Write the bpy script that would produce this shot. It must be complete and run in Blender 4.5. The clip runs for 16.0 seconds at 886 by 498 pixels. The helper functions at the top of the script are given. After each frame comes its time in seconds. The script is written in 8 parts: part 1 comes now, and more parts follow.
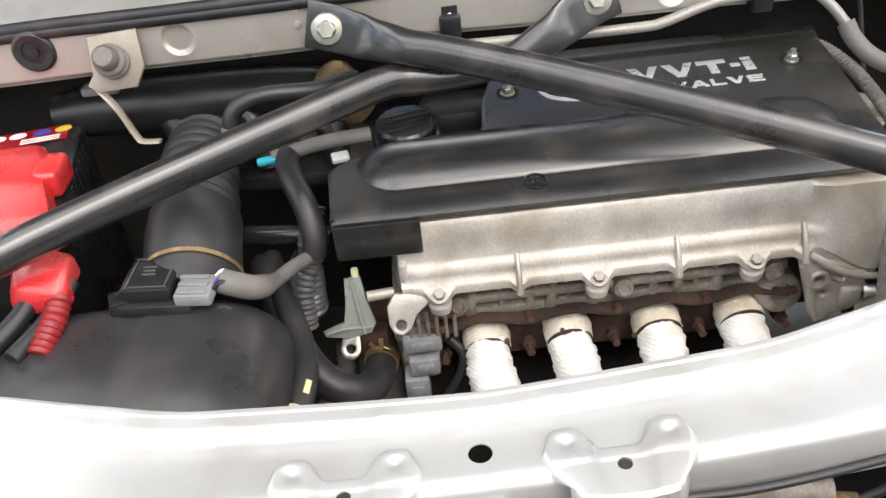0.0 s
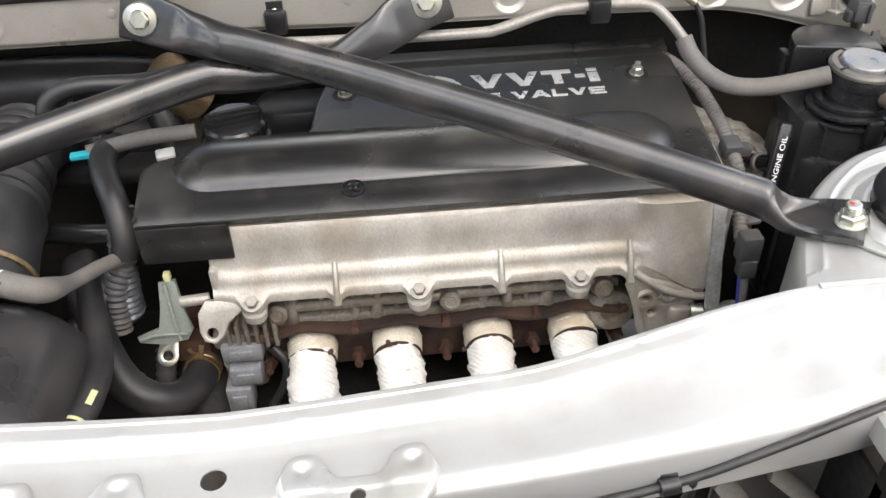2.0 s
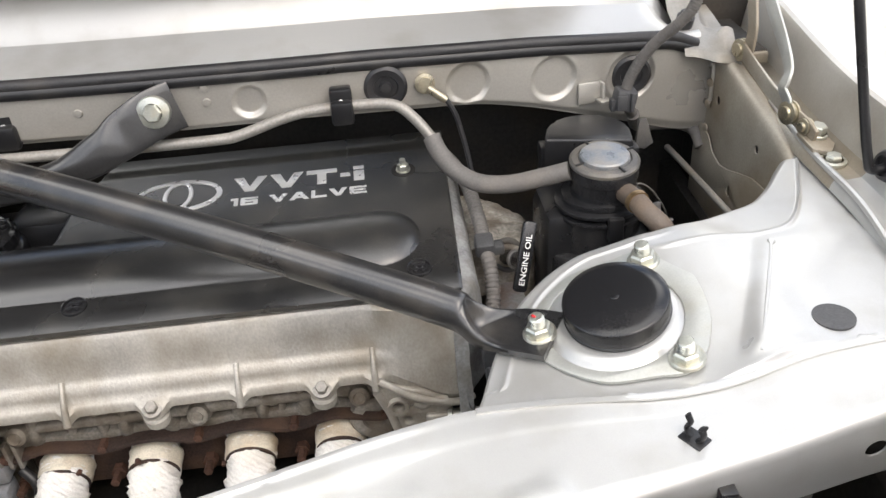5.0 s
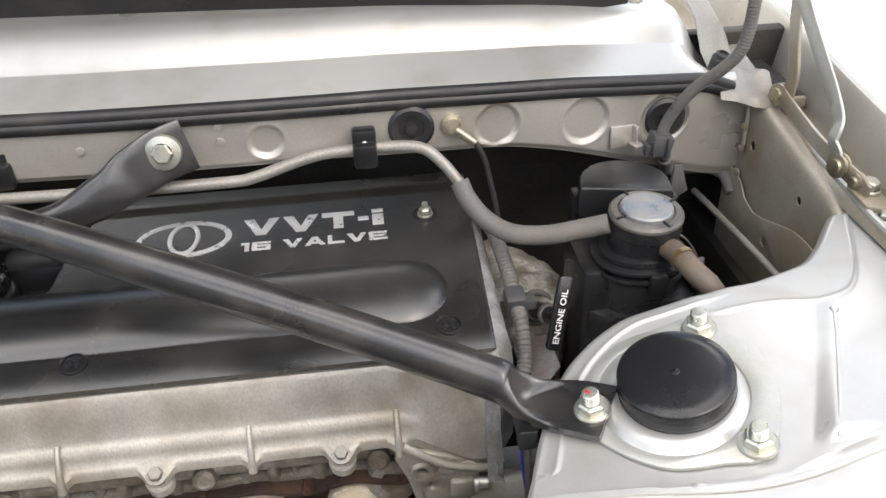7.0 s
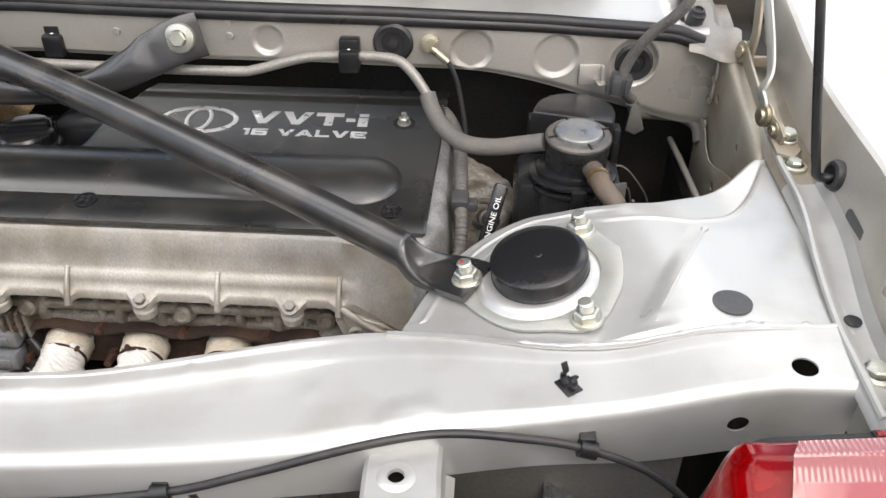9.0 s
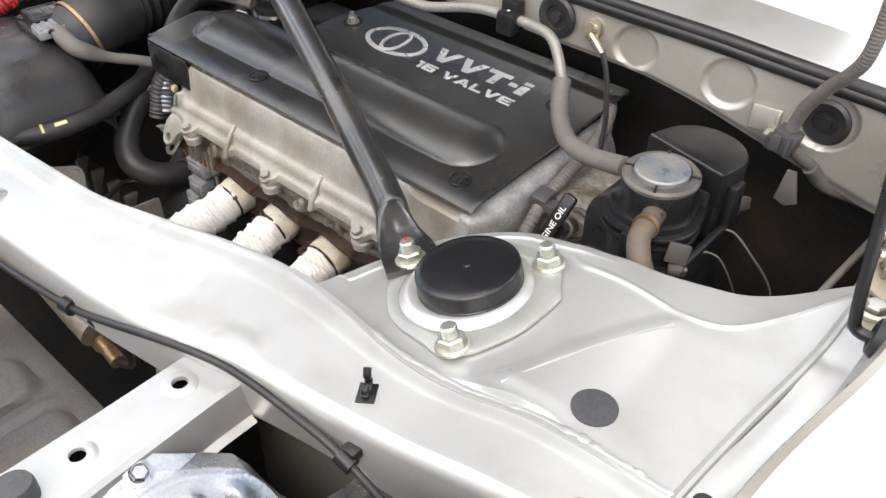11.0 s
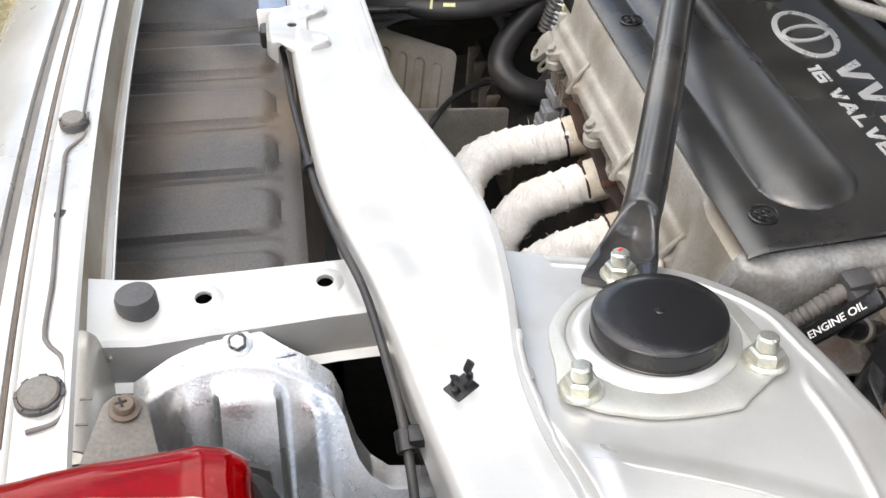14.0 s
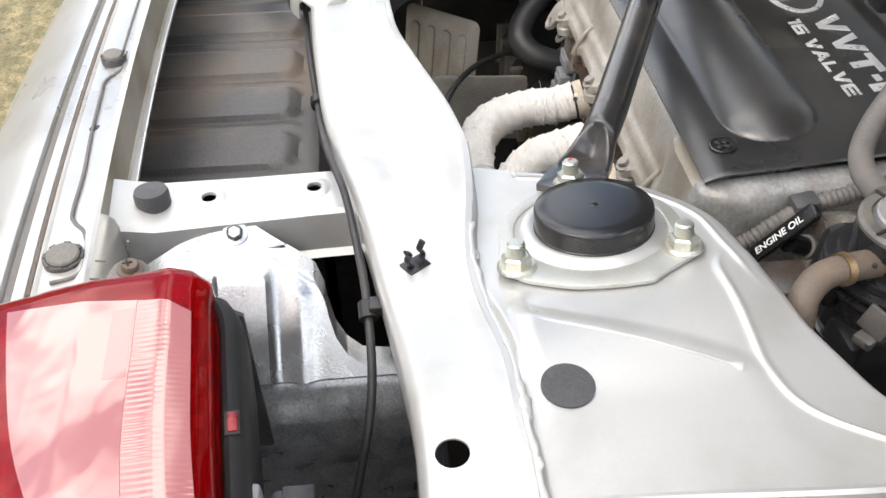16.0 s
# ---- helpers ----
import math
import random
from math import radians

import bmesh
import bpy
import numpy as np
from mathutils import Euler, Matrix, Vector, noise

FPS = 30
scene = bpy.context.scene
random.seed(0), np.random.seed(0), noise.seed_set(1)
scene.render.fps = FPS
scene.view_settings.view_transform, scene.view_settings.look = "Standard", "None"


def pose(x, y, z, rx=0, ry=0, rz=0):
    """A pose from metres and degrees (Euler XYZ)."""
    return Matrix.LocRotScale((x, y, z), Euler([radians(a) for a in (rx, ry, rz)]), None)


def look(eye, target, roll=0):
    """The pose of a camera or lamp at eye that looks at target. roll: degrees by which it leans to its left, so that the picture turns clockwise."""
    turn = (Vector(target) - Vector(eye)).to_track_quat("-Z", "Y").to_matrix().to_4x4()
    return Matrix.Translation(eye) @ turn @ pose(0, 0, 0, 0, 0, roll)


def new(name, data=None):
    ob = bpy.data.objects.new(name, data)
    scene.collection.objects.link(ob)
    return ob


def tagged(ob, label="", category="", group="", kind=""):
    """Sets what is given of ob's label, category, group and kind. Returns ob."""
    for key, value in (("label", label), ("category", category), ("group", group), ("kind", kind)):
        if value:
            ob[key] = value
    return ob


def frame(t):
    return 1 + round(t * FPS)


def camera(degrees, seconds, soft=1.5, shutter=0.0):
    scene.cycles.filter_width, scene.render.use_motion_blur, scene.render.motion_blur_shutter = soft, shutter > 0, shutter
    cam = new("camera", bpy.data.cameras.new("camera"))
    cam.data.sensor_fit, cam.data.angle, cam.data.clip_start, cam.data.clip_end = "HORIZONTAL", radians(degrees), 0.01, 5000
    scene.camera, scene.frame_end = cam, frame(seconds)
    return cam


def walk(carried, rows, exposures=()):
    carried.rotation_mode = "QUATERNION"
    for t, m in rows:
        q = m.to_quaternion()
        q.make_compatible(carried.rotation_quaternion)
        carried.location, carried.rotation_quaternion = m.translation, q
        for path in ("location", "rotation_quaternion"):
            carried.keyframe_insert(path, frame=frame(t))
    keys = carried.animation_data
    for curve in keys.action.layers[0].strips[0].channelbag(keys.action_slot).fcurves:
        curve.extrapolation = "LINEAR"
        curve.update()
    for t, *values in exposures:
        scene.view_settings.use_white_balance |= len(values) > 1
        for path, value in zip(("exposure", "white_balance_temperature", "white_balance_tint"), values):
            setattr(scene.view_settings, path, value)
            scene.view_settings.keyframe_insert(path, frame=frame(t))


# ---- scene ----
cam = camera(55.7, 16.0)
SKY, SUN = 0.215, 0.35
EXPOSURES = [(0, 0.80), (1.6, 0.79), (3, 0.62), (7, 0.54), (9, 0.51), (12, 0.69), (16, 0.62)]
PATH = [
    (0, (-0.01, 0.059, 1.236), (-0.007, 1.65, 0.025), -6.2),
    (0.5, (-0.01, 0.076, 1.227), (0.21, 1.628, -0.015), -4.2),
    (1, (-0.012, 0.086, 1.223), (0.338, 1.596, -0.041), -2.2),
    (1.5, (0.01, 0.086, 1.227), (0.301, 1.612, -0.032), -2.0),
    (2, (0.117, 0.08, 1.221), (0.228, 1.656, -0.005), -1.9),
    (2.5, (0.21, 0.07, 1.23), (0.206, 1.668, 0.027), -2.2),
    (3, (0.265, 0.064, 1.234), (0.245, 1.702, 0.086), -3.1),
    (3.5, (0.318, 0.069, 1.234), (0.345, 1.708, 0.087), -4.2),
    (4, (0.351, 0.057, 1.239), (0.443, 1.718, 0.128), -4.7),
    (4.2, (0.368, 0.062, 1.235), (0.459, 1.730, 0.135), -4.9),
    (6.3, (0.337, 0.153, 1.238), (0.507, 1.776, 0.081), -1.6),
    (6.5, (0.329, 0.152, 1.242), (0.51, 1.795, 0.116), -1.5),
    (7, (0.323, 0.171, 1.241), (0.499, 1.831, 0.14), -2.0),
    (7.5, (0.308, 0.174, 1.238), (0.518, 1.819, 0.12), -2.0),
    (8, (0.292, 0.167, 1.23), (0.511, 1.799, 0.095), -2.2),
    (8.5, (0.358, 0.116, 1.232), (0.471, 1.754, 0.09), -1.6),
    (9, (0.474, 0.036, 1.244), (0.374, 1.665, 0.088), 0.3),
    (9.2, (0.507, 0.019, 1.244), (0.299, 1.627, 0.073), 0.2),
    (11.3, (0.848, 0.278, 1.241), (-0.248, 1.350, -0.043), 0.6),
    (11.5, (0.865, 0.321, 1.236), (-0.249, 1.334, -0.08), 0.1),
    (12, (0.821, 0.366, 1.228), (-0.352, 1.272, -0.116), 1.0),
    (12.5, (0.76, 0.381, 1.218), (-0.514, 1.133, -0.128), -0.3),
    (13, (0.752, 0.387, 1.209), (-0.608, 0.974, -0.135), 0.6),
    (13.5, (0.784, 0.389, 1.215), (-0.617, 0.815, -0.147), 2.4),
    (14, (0.808, 0.378, 1.211), (-0.618, 0.673, -0.159), 3.0),
    (14.5, (0.838, 0.377, 1.207), (-0.61, 0.555, -0.161), 2.9),
    (15, (0.88, 0.39, 1.21), (-0.582, 0.488, -0.152), 1.9),
    (15.5, (0.909, 0.409, 1.211), (-0.557, 0.494, -0.146), 0.8),
    (16, (0.918, 0.432, 1.209), (-0.547, 0.564, -0.146), -0.2),
]
walk(cam, [(t, look(eye, target, roll)) for t, eye, target, roll in PATH], EXPOSURES)

# ---- world and light ----
world = bpy.data.worlds.new("sky")
scene.world = world
world.use_nodes = True
wn, wl = world.node_tree.nodes, world.node_tree.links
sky = wn.new("ShaderNodeTexSky")
sky.sky_type, sky.sun_disc = "NISHITA", False
sky.sun_elevation, sky.sun_rotation = radians(52), radians(150)
sky.air_density, sky.dust_density = 1.0, 4.0
cloud_map = wn.new("ShaderNodeTexNoise")
cloud_map.inputs["Scale"].default_value, cloud_map.inputs["Detail"].default_value = 3.4, 7.0
cloud_ramp = wn.new("ShaderNodeValToRGB")
cloud_ramp.color_ramp.elements[0].position, cloud_ramp.color_ramp.elements[1].position = 0.45, 0.57
cloud_mix = wn.new("ShaderNodeMixRGB")
cloud_mix.inputs[2].default_value = (13.1, 12.85, 12.5, 1)
coords = wn.new("ShaderNodeTexCoord")
wl.new(coords.outputs["Generated"], cloud_map.inputs["Vector"])
wl.new(cloud_map.outputs["Fac"], cloud_ramp.inputs["Fac"])
wl.new(cloud_ramp.outputs["Color"], cloud_mix.inputs[0])
wl.new(sky.outputs["Color"], cloud_mix.inputs[1])
wl.new(cloud_mix.outputs["Color"], wn["Background"].inputs["Color"])
wn["Background"].inputs["Strength"].default_value = SKY

sun_data = bpy.data.lights.new("sun", "SUN")
sun_data.energy, sun_data.angle, sun_data.color = SUN, radians(25), (1.0, 0.95, 0.88)
sun = new("sun", sun_data)
sun.matrix_world = look((0.9, -1.6, 3.2), (0.1, 0.5, 0.8))


# ---- small geometry helpers ----
ORIGIN = {}


def vec(*a):
    return Vector(a)


def smooth_path(points, steps=8):
    """A smooth curve through the points."""
    p = [Vector(q) for q in points]
    if len(p) < 3:
        return [p[0].lerp(p[-1], i / steps) for i in range(steps + 1)]
    p = [2 * p[0] - p[1]] + p + [2 * p[-1] - p[-2]]
    out = []
    for a, b, c, d in zip(p, p[1:], p[2:], p[3:]):
        for i in range(steps):
            t = i / steps
            out.append(0.5 * (2 * b + (c - a) * t + (2 * a - 5 * b + 4 * c - d) * t * t + (3 * b - a - 3 * c + d) * t ** 3))
    return out + [p[-2]]


def lerp_table(x, table):
    """Piecewise linear value at x from rows (x, value)."""
    if x <= table[0][0]:
        return table[0][1]
    for (a, va), (b, vb) in zip(table, table[1:]):
        if x <= b:
            return va + (vb - va) * (x - a) / (b - a)
    return table[-1][1]


def soft_table(x, table, w=0.02):
    return sum(lerp_table(x + w * k, table) for k in (-1, -0.5, 0, 0.5, 1)) / 5


def sstep(a, b, x):
    t = min(1.0, max(0.0, (x - a) / (b - a)))
    return t * t * (3 - 2 * t)


def merge(bm, other):
    me = bpy.data.meshes.new("tmp")
    other.to_mesh(me)
    other.free()
    bm.from_mesh(me)
    bpy.data.meshes.remove(me)
    return bm


def box(bm, centre, size, bevel=0.0, m=None, segments=2):
    b = bmesh.new()
    bmesh.ops.create_cube(b, size=1.0, matrix=Matrix.Diagonal((*size, 1)))
    if bevel:
        bmesh.ops.bevel(b, geom=b.edges[:], offset=bevel, segments=segments, profile=0.5, affect="EDGES")
    bmesh.ops.transform(b, matrix=Matrix.Translation(centre) @ (m or Matrix()), verts=b.verts)
    return merge(bm, b)


def lathe(bm, profile, m=None, segments=32):
    """A turned body: profile rows (radius, height) about the z axis."""
    b = bmesh.new()
    rings = []
    for r, z in profile:
        if r < 1e-6:
            rings.append([b.verts.new((0, 0, z))])
        else:
            rings.append([b.verts.new((r * math.cos(2 * math.pi * i / segments), r * math.sin(2 * math.pi * i / segments), z)) for i in range(segments)])
    for lo, hi in zip(rings, rings[1:]):
        for i in range(segments):
            j = (i + 1) % segments
            if len(lo) == 1 and len(hi) > 1:
                b.faces.new((lo[0], hi[j], hi[i]))
            elif len(hi) == 1 and len(lo) > 1:
                b.faces.new((lo[i], lo[j], hi[0]))
            elif len(lo) > 1:
                b.faces.new((lo[i], lo[j], hi[j], hi[i]))
    bmesh.ops.recalc_face_normals(b, faces=b.faces)
    bmesh.ops.transform(b, matrix=m or Matrix(), verts=b.verts)
    return merge(bm, b)


def aim(base, direction, up=(0, 0, 1)):
    """A pose at base whose z axis points along direction."""
    return Matrix.Translation(base) @ Vector(direction).to_track_quat("Z", "Y").to_matrix().to_4x4()


def tube(bm, points, radius, segments=14, steps=8, ripple=0.0, pitch=0.005, flat=None, fuzz=0.0):
    """A pipe along a smooth path. ripple: height of the rings of a corrugated hose; flat: function of 0..1 that gives (width, height) factors."""
    path = smooth_path(points, steps)
    if ripple:
        fine, total = [path[0]], 0.0
        for a, b in zip(path, path[1:]):
            n = max(1, int((b - a).length / (pitch / 4)))
            fine += [a.lerp(b, (i + 1) / n) for i in range(n)]
        path = fine
    rings, total, side = [], 0.0, None
    length = sum((b - a).length for a, b in zip(path, path[1:]))
    for i, p in enumerate(path):
        d = (path[min(i + 1, len(path) - 1)] - path[max(i - 1, 0)]).normalized()
        if side is None:
            side = d.cross(Vector((0, 0, 1)))
            side = side.normalized() if side.length > 0.05 else d.orthogonal().normalized()
        side = (side - d * side.dot(d)).normalized()
        up = side.cross(d)
        if i:
            total += (p - path[i - 1]).length
        r = radius(total / length) if callable(radius) else radius
        if ripple:
            r += ripple * (math.sin(2 * math.pi * total / pitch))
        fw, fh = flat(total / length) if flat else (1, 1)
        ring = []
        for k in range(segments):
            a = 2 * math.pi * k / segments
            rr = r * (1 + fuzz * (random.random() - 0.5))
            ring.append(bm.verts.new(p + side * (rr * fw * math.cos(a)) + up * (rr * fh * math.sin(a))))
        rings.append(ring)
    for lo, hi in zip(rings, rings[1:]):
        for k in range(segments):
            j = (k + 1) % segments
            bm.faces.new((lo[k], hi[k], hi[j], lo[j]))
    bm.faces.new(rings[0])
    bm.faces.new(rings[-1][::-1])
    return bm


def sheet(bm, rows, thick, down=None):
    """A panel through a grid of points; its thickness lies along its own normals, on the side of the vector down."""
    down = Vector(down or (0, 0, -1))
    rows = [[Vector(p) for p in row] for row in rows]
    n, m = len(rows), len(rows[0])
    total, inward = 0.0, []
    for i in range(n):
        line = []
        for j in range(m):
            u = rows[min(i + 1, n - 1)][j] - rows[max(i - 1, 0)][j]
            v = rows[i][min(j + 1, m - 1)] - rows[i][max(j - 1, 0)]
            w = u.cross(v)
            w = w.normalized() if w.length > 1e-12 else down.normalized()
            total += w.dot(down)
            line.append(w)
        inward.append(line)
    sign = 1 if total > 0 else -1
    top = [[bm.verts.new(p) for p in row] for row in rows]
    low = [[bm.verts.new(p + w * (sign * thick)) for p, w in zip(row, line)] for row, line in zip(rows, inward)]
    for i in range(n - 1):
        for j in range(m - 1):
            bm.faces.new((top[i][j], top[i + 1][j], top[i + 1][j + 1], top[i][j + 1]))
            bm.faces.new((low[i][j], low[i][j + 1], low[i + 1][j + 1], low[i + 1][j]))
    for i in range(n - 1):
        bm.faces.new((top[i][0], low[i][0], low[i + 1][0], top[i + 1][0]))
        bm.faces.new((top[i][-1], top[i + 1][-1], low[i + 1][-1], low[i][-1]))
    for j in range(m - 1):
        bm.faces.new((top[0][j], top[0][j + 1], low[0][j + 1], low[0][j]))
        bm.faces.new((top[-1][j], low[-1][j], low[-1][j + 1], top[-1][j + 1]))
    bmesh.ops.recalc_face_normals(bm, faces=bm.faces)
    return bm


def from_curve(data):
    ob = new("tmp_curve", data)
    me = bpy.data.meshes.new_from_object(ob)
    bpy.data.objects.remove(ob)
    bpy.data.curves.remove(data)
    b = bmesh.new()
    b.from_mesh(me)
    bpy.data.meshes.remove(me)
    bmesh.ops.remove_doubles(b, verts=b.verts, dist=1e-6)
    return b


def plate(bm, outline, depth, bevel=0.0, m=None, holes=()):
    """A flat plate in xy with its middle at z 0: outline and holes are rows (x, y); a hole may be (x, y, radius)."""
    cu = bpy.data.curves.new("tmp", "CURVE")
    cu.dimensions, cu.fill_mode, cu.extrude, cu.bevel_depth, cu.bevel_resolution = "2D", "BOTH", max(depth / 2 - bevel, 1e-5), bevel, 1
    cu.offset = -bevel
    loops = [outline]
    for h in holes:
        if len(h) == 3 and not hasattr(h[0], "__len__"):
            loops.append([(h[0] + h[2] * math.cos(a * math.pi / 10), h[1] + h[2] * math.sin(a * math.pi / 10)) for a in range(20)])
        else:
            loops.append(h)
    for loop in loops:
        sp = cu.splines.new("POLY")
        sp.points.add(len(loop) - 1)
        for pt, (x, y) in zip(sp.points, loop):
            pt.co = (x, y, 0, 1)
        sp.use_cyclic_u = True
    b = from_curve(cu)
    bmesh.ops.transform(b, matrix=m or Matrix(), verts=b.verts)
    return merge(bm, b)


def rounded(w, h, r, n=5):
    """The outline of a rounded rectangle about the origin."""
    out = []
    for cx, cy, a in ((w / 2 - r, h / 2 - r, 0), (-w / 2 + r, h / 2 - r, 90), (-w / 2 + r, -h / 2 + r, 180), (w / 2 - r, -h / 2 + r, 270)):
        out += [(cx + r * math.cos(radians(a + 90 * i / n)), cy + r * math.sin(radians(a + 90 * i / n))) for i in range(n + 1)]
    return out


def hull(circles, n=40):
    """The outline round a set of circles (x, y, r), seen from their middle."""
    out = []
    cx = sum(c[0] for c in circles) / len(circles)
    cy = sum(c[1] for c in circles) / len(circles)
    pts = [(x + r * math.cos(2 * math.pi * k / n), y + r * math.sin(2 * math.pi * k / n)) for x, y, r in circles for k in range(n)]
    pts = sorted(set(pts))

    def half(seq):
        h = []
        for p in seq:
            while len(h) > 1 and (h[-1][0] - h[-2][0]) * (p[1] - h[-2][1]) - (h[-1][1] - h[-2][1]) * (p[0] - h[-2][0]) <= 1e-12:
                h.pop()
            h.append(p)
        return h[:-1]

    return half(pts) + half(pts[::-1])


def lettering(bm, words, m, width, height, depth=0.001, bold=0.0, spacing=1.0):
    """Words in the built-in font, stretched to a width and cap height, left edge and base line at the pose's origin."""
    cu = bpy.data.curves.new("tmp", "FONT")
    cu.body, cu.size, cu.extrude, cu.offset, cu.resolution_u = words, 1.0, 0.05, bold, 3
    cu.space_character = spacing
    b = from_curve(cu)
    xs, ys = [v.co.x for v in b.verts], [v.co.y for v in b.verts]
    sx, sy = width / (max(xs) - min(xs)), height / (max(ys) - min(ys))
    for v in b.verts:
        v.co = ((v.co.x - min(xs)) * sx, (v.co.y - min(ys)) * sy, v.co.z * depth / 0.05)
    bmesh.ops.transform(b, matrix=m, verts=b.verts)
    return merge(bm, b)


def cut(bm, holes):
    """Round holes through a closed mesh: rows (centre, direction, radius, depth)."""
    me = bpy.data.meshes.new("tmp")
    bm.to_mesh(me)
    bm.free()
    ob = new("tmp_body", me)
    b = bmesh.new()
    for centre, direction, radius, depth in holes:
        lathe(b, [(0, -depth), (radius, -depth), (radius, depth), (0, depth)], aim(centre, direction), 24)
    cm = bpy.data.meshes.new("tmp")
    b.to_mesh(cm)
    b.free()
    cutter = new("tmp_cutter", cm)
    mod = ob.modifiers.new("cut", "BOOLEAN")
    mod.operation, mod.object, mod.solver = "DIFFERENCE", cutter, "EXACT"
    dg = bpy.context.evaluated_depsgraph_get()
    res = bpy.data.meshes.new_from_object(ob.evaluated_get(dg))
    out = bmesh.new()
    out.from_mesh(res)
    for o in (ob, cutter):
        bpy.data.objects.remove(o)
    for d in (me, cm, res):
        bpy.data.meshes.remove(d)
    return out


def finish(name, bm, material, sharp=38, smooth=True):
    for f in bm.faces:
        f.smooth = smooth
    bm.normal_update()
    for e in bm.edges:
        if len(e.link_faces) == 2 and e.calc_face_angle(0) > radians(sharp):
            e.smooth = False
    me = bpy.data.meshes.new(name)
    bm.to_mesh(me)
    bm.free()
    me.materials.append(material)
    return me


def thing(name, at, label, category, group="", kind=""):
    ob = new(name)
    ob.location = at
    ob.empty_display_size = 0.02
    ORIGIN[ob.name] = Vector(at)
    return tagged(ob, label, category, group, kind)


def part(name, bm, material, parent, label="", sharp=38, smooth=True):
    """Links a bmesh in world places as one mesh under a thing or a part."""
    o = ORIGIN[parent.name]
    bmesh.ops.translate(bm, vec=-o, verts=bm.verts)
    ob = new(name, finish(name, bm, material, sharp, smooth))
    ob.parent = parent
    ORIGIN[ob.name] = o
    return tagged(ob, label)


def single(name, bm, material, label, category, group="", kind="", sharp=38):
    """A thing that is one mesh, with its origin at the middle of its base."""
    lo = Vector([min(v.co[i] for v in bm.verts) for i in range(3)])
    hi = Vector([max(v.co[i] for v in bm.verts) for i in range(3)])
    at = vec((lo.x + hi.x) / 2, (lo.y + hi.y) / 2, lo.z)
    bmesh.ops.translate(bm, vec=-at, verts=bm.verts)
    ob = new(name, finish(name, bm, material, sharp))
    ob.location = at
    ORIGIN[ob.name] = at
    return tagged(ob, label, category, group, kind)


# ---- materials ----
def material(name, colour, rough=0.5, metal=0.0, dark=0.8, light=1.15, scale=18.0, fine=220.0, bump=0.05, dirt=None, dirt_amount=0.0, dirt_scale=9.0, coat=0.0, rough_var=0.12, stretch=(1, 1, 1), spec=0.5, specks=0.0):
    """A painted, cast or moulded surface: two scales of grain, dirt in patches, specks of dust, uneven gloss and fine relief."""
    mt = bpy.data.materials.new(name)
    mt.use_nodes = True
    nt, ln = mt.node_tree.nodes, mt.node_tree.links
    bsdf = nt["Principled BSDF"]
    tc = nt.new("ShaderNodeTexCoord")
    mp = nt.new("ShaderNodeMapping")
    mp.inputs["Scale"].default_value = stretch
    ln.new(tc.outputs["Object"], mp.inputs["Vector"])

    def nz(s, detail=5.0):
        n = nt.new("ShaderNodeTexNoise")
        n.inputs["Scale"].default_value, n.inputs["Detail"].default_value = s, detail
        ln.new(mp.outputs["Vector"], n.inputs["Vector"])
        return n

    big, small = nz(scale), nz(fine, 3.0)
    add = nt.new("ShaderNodeMath")
    add.operation = "ADD"
    half = nt.new("ShaderNodeMath")
    half.operation, half.inputs[1].default_value = "MULTIPLY", 0.5
    ln.new(big.outputs["Fac"], add.inputs[0])
    ln.new(small.outputs["Fac"], add.inputs[1])
    ln.new(add.outputs[0], half.inputs[0])
    ramp = nt.new("ShaderNodeValToRGB")
    e0, e1 = ramp.color_ramp.elements
    e0.position, e1.position = 0.36, 0.64
    e0.color = (*[c * dark for c in colour], 1)
    e1.color = (*[min(1, c * light) for c in colour], 1)
    ln.new(half.outputs[0], ramp.inputs["Fac"])
    out = ramp.outputs["Color"]
    if dirt:
        spots = nz(dirt_scale, 8.0)
        dr = nt.new("ShaderNodeValToRGB")
        dr.color_ramp.elements[0].position = 0.62 - 0.3 * dirt_amount
        dr.color_ramp.elements[1].position = 0.82 - 0.3 * dirt_amount
        dr.color_ramp.elements[1].color = (dirt_amount, dirt_amount, dirt_amount, 1)
        mix = nt.new("ShaderNodeMixRGB")
        mix.inputs[2].default_value = (*dirt, 1)
        ln.new(spots.outputs["Fac"], dr.inputs["Fac"])
        ln.new(dr.outputs["Color"], mix.inputs[0])
        ln.new(out, mix.inputs[1])
        out = mix.outputs["Color"]
    if specks:
        dots, patches, sr, amount = nz(1300, 2.0), nz(7, 4.0), nt.new("ShaderNodeMapRange"), nt.new("ShaderNodeMath")
        sr.inputs["From Min"].default_value, sr.inputs["From Max"].default_value = 0.60, 0.72
        amount.operation = "MULTIPLY"
        pr = nt.new("ShaderNodeMapRange")
        pr.inputs["From Min"].default_value, pr.inputs["From Max"].default_value = 0.38, 0.62
        pr.inputs["To Min"].default_value, pr.inputs["To Max"].default_value = 0.15 * specks, specks
        mix = nt.new("ShaderNodeMixRGB")
        mix.inputs[2].default_value = (0.30, 0.27, 0.235, 1)
        ln.new(dots.outputs["Fac"], sr.inputs["Value"])
        ln.new(patches.outputs["Fac"], pr.inputs["Value"])
        ln.new(sr.outputs["Result"], amount.inputs[0])
        ln.new(pr.outputs["Result"], amount.inputs[1])
        ln.new(amount.outputs[0], mix.inputs[0])
        ln.new(out, mix.inputs[1])
        out = mix.outputs["Color"]
    ln.new(out, bsdf.inputs["Base Color"])
    rr = nt.new("ShaderNodeMapRange")
